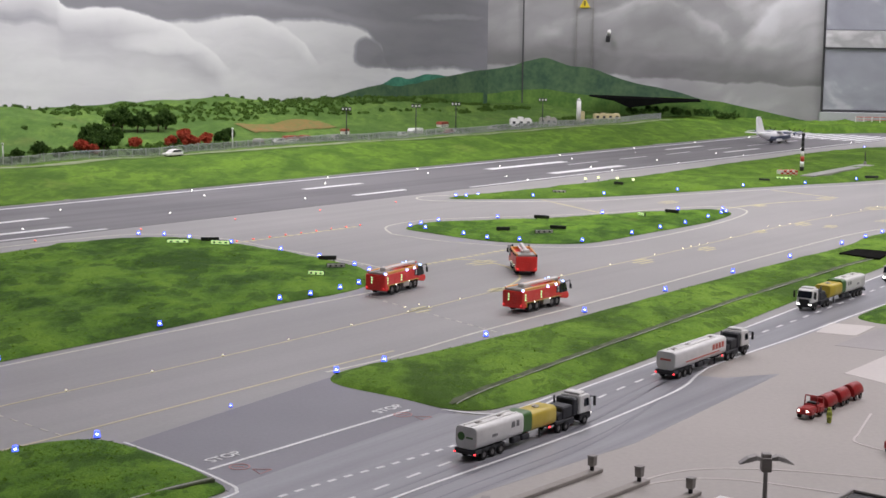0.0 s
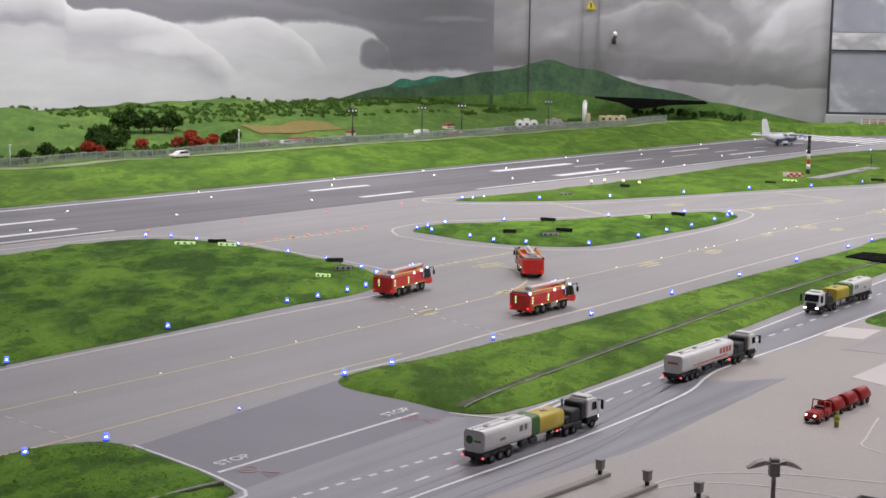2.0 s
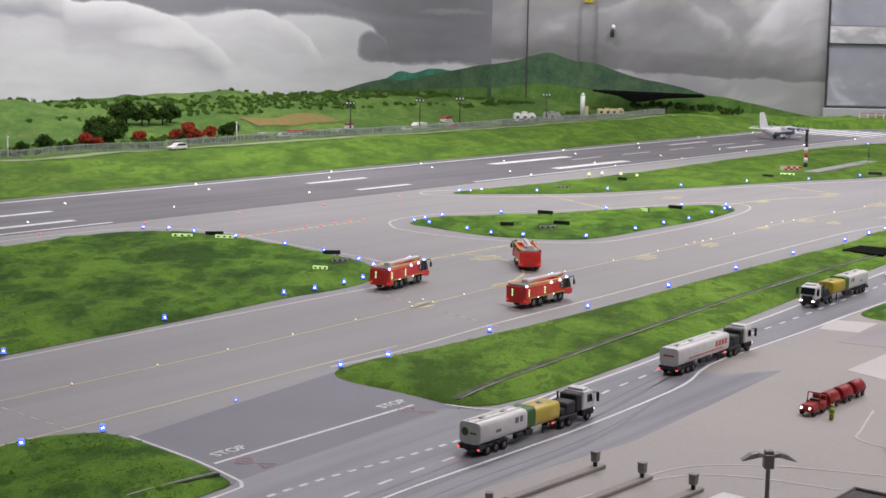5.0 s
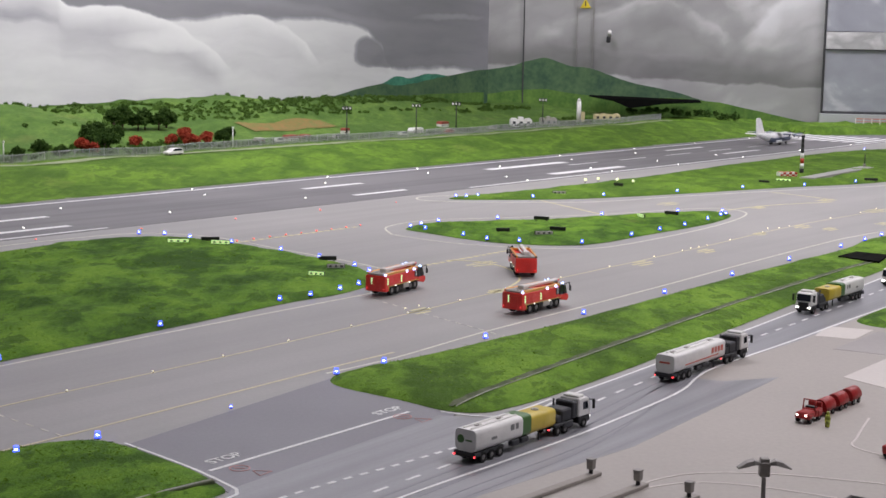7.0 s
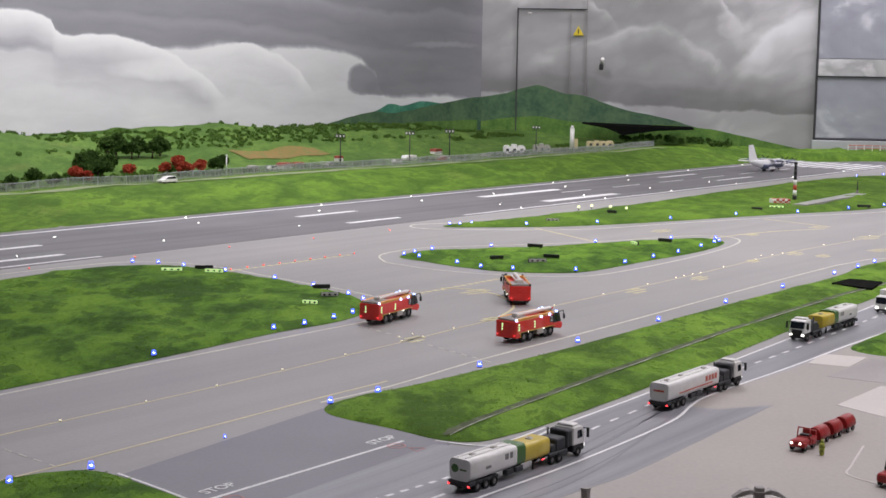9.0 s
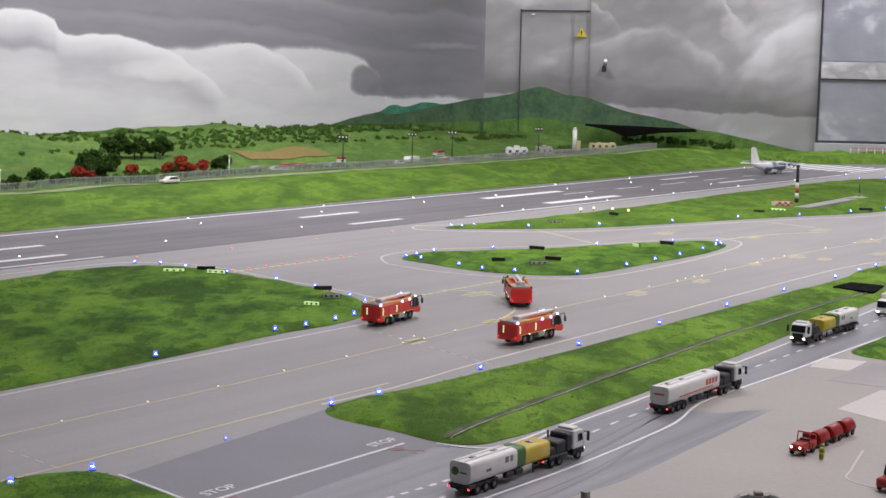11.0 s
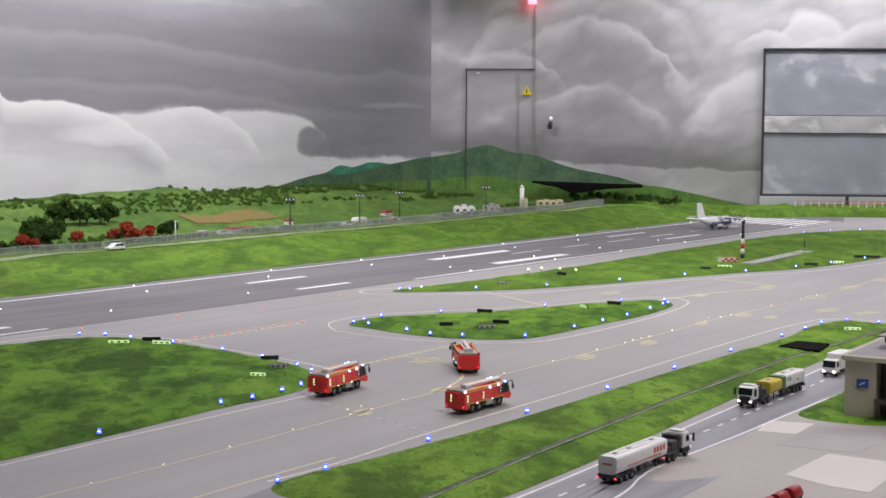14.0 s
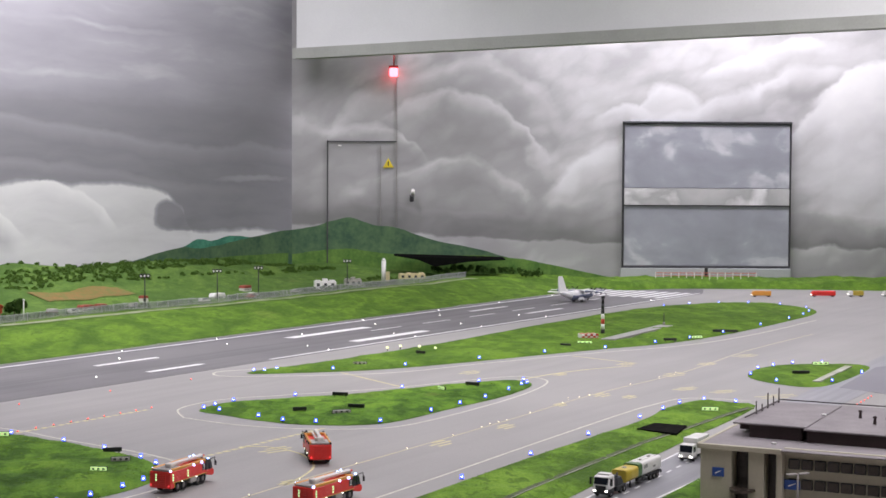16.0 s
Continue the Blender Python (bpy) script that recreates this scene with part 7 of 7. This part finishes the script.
def house(s, d, lx, ly, hh, wall_m, roof_m, label, turn=0.0):
    x, y = rw(s, d)
    t = thing("house", label, "house", "houses behind the fence", pose(x, y, hill_z(s, d) - 0.002, 0, 0, math.degrees(RUN) + turn))
    bm = bmesh.new()
    box(bm, 0, 0, 0, lx, ly, hh, 0.0008)
    wl = part("wall", bm, wall_m, t)
    bm = bmesh.new()
    profile_x(bm, [(-lx * 0.55, hh), (lx * 0.55, hh), (lx * 0.5, hh + 0.003), (0, hh + ly * 0.45), (-lx * 0.5, hh + 0.003)] if ly > lx else [(-lx * 0.54, hh), (lx * 0.54, hh), (lx * 0.42, hh + ly * 0.4), (-lx * 0.42, hh + ly * 0.4)], -ly * 0.54, ly * 0.54, 0.001)
    part("roof", bm, roof_m, t)
    for k in range(max(2, int(lx / 0.012))):
        bm = bmesh.new()
        box(bm, -lx * 0.4 + k * 0.012, -ly / 2, hh * 0.35, 0.005, 0.002, hh * 0.4)
        part("window", bm, M_BLACK, wl)


M_TILE = surf("red_roof", (0.33, 0.07, 0.045), (0.22, 0.05, 0.035), 0.7, 60, 300, 0.1)
M_CREAMW = surf("cream_wall", (0.6, 0.52, 0.3), (0.5, 0.43, 0.25), 0.7, 60, 300, 0.05)
for s, d, lx, ly, hh, wm, rm, lab in ((0.2, 0.8, 0.06, 0.03, 0.012, M_VWHITE, M_TILE, "small house with a red roof behind the fence"), (0.05, 0.82, 0.035, 0.025, 0.012, M_TILE, M_DECK, "small house with a grey roof behind the fence"),
                                      (0.32, 0.84, 0.04, 0.03, 0.01, M_CREAMW, M_TILE, "small house with a red roof behind the fence"), (0.62, 0.9, 0.03, 0.025, 0.014, M_VWHITE, M_TILE, "small house with a red roof on the slope"),
                                      (1.32, 0.95, 0.05, 0.03, 0.014, M_VWHITE, M_TILE, "small house with a red roof on the slope"), (1.0, 0.84, 0.07, 0.03, 0.012, M_VWHITE, M_VWHITE, "low white shed behind the fence")):
    house(s, d, lx, ly, hh, wm, rm, lab)
for n, (s, d) in enumerate([(0.1, 0.76), (0.42, 0.77), (0.8, 0.74), (1.1, 0.74), (1.15, 0.77), (1.42, 0.75), (1.6, 0.75)]):
    x, y = rw(s, d)
    car(pose(x, y, hill_z(s, d) + 0.0005, 0, 0, math.degrees(RUN) + 180 * (n % 2)), (M_VWHITE, M_SILVER, M_VWHITE, M_DKRED)[n % 4], "small parked model car behind the fence")


# white and yellow works buildings by the wall
def works(x, y, z, lx, ly, hh, mat, label, jag):
    t = thing("works_building", label, "building", "works buildings", pose(x, y, z, 0, 0, 10))
    bm = bmesh.new()
    box(bm, 0, 0, 0, lx, ly, hh, 0.001)
    wl = part("wall", bm, mat, t)
    n = max(3, int(lx / 0.03))
    for k in range(n):
        bm = bmesh.new()
        box(bm, -lx / 2 + (k + 0.5) * lx / n, 0, hh, lx / n * 0.7, ly * 0.9, jag * (0.5 + 0.5 * (k % 2)), 0.001)
        part("roof_block", bm, mat, wl)
        bm = bmesh.new()
        box(bm, -lx / 2 + (k + 0.5) * lx / n, -ly / 2 - 0.0004, hh * 0.3, lx / n * 0.4, 0.002, hh * 0.45)
        part("window", bm, M_CHASSIS, wl)


works(-0.38, 6.94, hill_z(1.79, 0.85) - 0.003, 0.1, 0.05, 0.03, M_VWHITE, "white works building behind the fence", 0.012)
works(-0.26, 7.12, hill_z(2.0, 0.85) - 0.003, 0.08, 0.05, 0.028, M_SILVER, "pale grey works building behind the fence", 0.012)
works(0.015, 7.55, hill_z(2.5, 0.85) - 0.003, 0.13, 0.05, 0.026, M_CREAMW, "long cream works building behind the fence", 0.006)
t = thing("silo_tower", "white silo tower among the works buildings", "tower", m=pose(-0.12, 7.34, hill_z(2.25, 0.85) - 0.003))
bm = bmesh.new()
rod(bm, (0, 0, 0), (0, 0, 0.1), 0.011, 0.011, 12)
rod(bm, (0, 0, 0.1), (0, 0, 0.115), 0.011, 0.004, 12)
part("silo", bm, M_VWHITE, t)
bm = bmesh.new()
box(bm, 0.02, 0, 0, 0.018, 0.018, 0.05, 0.001)
part("annex", bm, M_CREAMW, t)
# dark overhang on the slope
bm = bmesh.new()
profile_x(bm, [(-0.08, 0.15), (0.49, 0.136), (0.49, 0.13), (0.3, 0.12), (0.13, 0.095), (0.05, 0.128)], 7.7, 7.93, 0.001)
# near-black and matt all over, without specular
M_LEDGE = surf("matt_black", (0.008, 0.009, 0.008), (0.005, 0.005, 0.005), 0.95, 40, 200, 0.0, spec=0.0)
tagged(mesh_ob("rock_overhang", bm, M_LEDGE), "dark overhanging ledge before the painted slope", "ledge", kind="structure")
# low trees beside the ledge
t = new("slope_trees")
tagged(t, "dark low trees along the far slope", "woods", kind="stuff")
spots = [(0.12 + 0.034 * k + rng.uniform(-0.01, 0.01), 7.75 + rng.uniform(-0.03, 0.05), 0.075 + rng.uniform(0, 0.02) - 0.0012 * k, rng.uniform(0.014, 0.024)) for k in range(17)]
clumps("dark_crowns", spots, 0.007, M_LEAF, t, 60)["kind"] = "stuff"

# ---------------------------------------------------------------- fittings on the back wall
M_SEAM = surf("dark_seam", (0.06, 0.06, 0.065), (0.04, 0.04, 0.045), 0.7, 60, 200, 0.0)
t = thing("wall_hatch", "painted service door flush in the cloud wall", "door", m=pose(0, 7.997, 0))
bm = bmesh.new()
box(bm, -0.434, -0.004, 0.0, 0.006, 0.006, 0.742)
box(bm, -0.253, -0.004, 0.733, 0.366, 0.006, 0.006)
part("seam", bm, M_SEAM, t)
bm = bmesh.new()
box(bm, -0.07, -0.004, 0.3, 0.003, 0.006, 0.9)
box(bm, -0.155, -0.003, 0.3, 0.002, 0.005, 0.42)
part("edge_strip", bm, M_METAL, t)
bm = bmesh.new()
box(bm, -0.37, -0.006, 0.712, 0.02, 0.008, 0.006, 0.001)
part("closer", bm, M_VWHITE, t)
t = thing("warning_sign", "yellow triangular warning sign on the wall", "sign", m=pose(-0.114, 7.99, 0.6))
bm = bmesh.new()
profile_x(bm, [(-0.028, 0), (0.028, 0), (0.0, 0.05)], -0.003, 0.003, 0.001)
part("plate", bm, paint("warning_yellow", (0.7, 0.55, 0.03)), t)
bm = bmesh.new()
box(bm, 0, -0.0042, 0.01, 0.006, 0.002, 0.024)
part("symbol", bm, M_BLACK, t)
t = thing("warning_lamp", "glowing red warning lamp on a conduit", "lamp", m=pose(-0.087, 7.96, 1.075))
bm = bmesh.new()
box(bm, 0, 0, 0, 0.045, 0.04, 0.045, 0.006)
part("lens", bm, glow("red_warning_glow", (1.0, 0.12, 0.16), 5), t)
bm = bmesh.new()
box(bm, 0, 0.005, 0.045, 0.05, 0.05, 0.012, 0.002)
rod(bm, (0.0, 0.02, 0.055), (0.0, 0.02, 0.12), 0.004)
part("bracket", bm, M_DKRED, t)
t = thing("wall_camera", "small black and white camera on the wall", "camera", m=pose(0.011, 7.96, 0.43))
bm = bmesh.new()
rod(bm, (0, 0.04, 0.02), (0, -0.01, 0.02), 0.009)
box(bm, 0, -0.02, -0.008, 0.022, 0.05, 0.03, 0.004)
part("housing", bm, M_BLACK, t)
bm = bmesh.new()
rod(bm, (0.004, -0.005, 0.03), (0.006, -0.03, 0.052), 0.011, 0.009, 10)
part("hood", bm, M_VWHITE, t)

M_SHUT = cloud_mat("painted_shutter", [(0.44, 0.37, 1.1, 0.9, 0.42, 0.45)], (0.95, 0.98, 1.09), 1.2, 0.25, (1.6, 1.0, 2.4), 0.35)
M_BAND = cloud_mat("painted_band", [], (1.0, 1.0, 1.0), 5.2, 0.5, (1.6, 1.0, 2.4))
t = thing("wall_shutter", "large blue-grey painted shutter in a dark border", "shutter", m=pose(1.125, 7.985, 0.09))
for z0, z1, mat, nm in ((0.0, 0.32, M_SHUT, "lower_leaf"), (0.32, 0.41, M_BAND, "pale_band"), (0.41, 0.748, M_SHUT, "upper_leaf")):
    bm = bmesh.new()
    box(bm, 0.44, 0.0 if nm != "pale_band" else -0.006, z0, 0.872, 0.02, z1 - z0 - 0.003, 0.002)
    part(nm, bm, mat, t)
bm = bmesh.new()
box(bm, 0.44, -0.004, 0.748, 0.89, 0.035, 0.012, 0.002)
box(bm, -0.001, -0.002, 0.0, 0.007, 0.03, 0.755, 0.001)
box(bm, 0.881, -0.002, 0.0, 0.006, 0.03, 0.755, 0.001)
box(bm, 0.44, -0.004, -0.012, 0.89, 0.03, 0.012, 0.002)
box(bm, 0.44, -0.012, 0.315, 0.872, 0.012, 0.006, 0.001)
part("border", bm, M_SEAM, t)
bm = bmesh.new()
box(bm, 1.56, 7.965, 0.03, 0.9, 0.03, 0.048, 0.002)
tagged(mesh_ob("shutter_plinth", bm, M_GREY_WALL), "grey plinth under the shutter", "plinth", kind="structure")
t = thing("dark_post", "dark post under the shutter", "post", m=pose(1.553, 7.9, 0.02))
bm = bmesh.new()
box(bm, 0, 0, 0, 0.016, 0.016, 0.065, 0.001)
part("post", bm, M_BLACK, t)
t = thing("guard_rail", "low red and white guard rail before the wall", "rail", m=pose(1.27, 7.78, 0.03))
bm = bmesh.new()
rod(bm, (0, 0, 0.034), (0.52, 0, 0.034), 0.0022, None, 6)
rod(bm, (0, 0, 0.02), (0.52, 0, 0.02), 0.0016, None, 6)
part("rail", bm, M_STRIPE_RED, t)
for k in range(14):
    bm = bmesh.new()
    box(bm, k * 0.04, 0, 0, 0.004, 0.004, 0.036)
    part("post", bm, M_VWHITE, t)
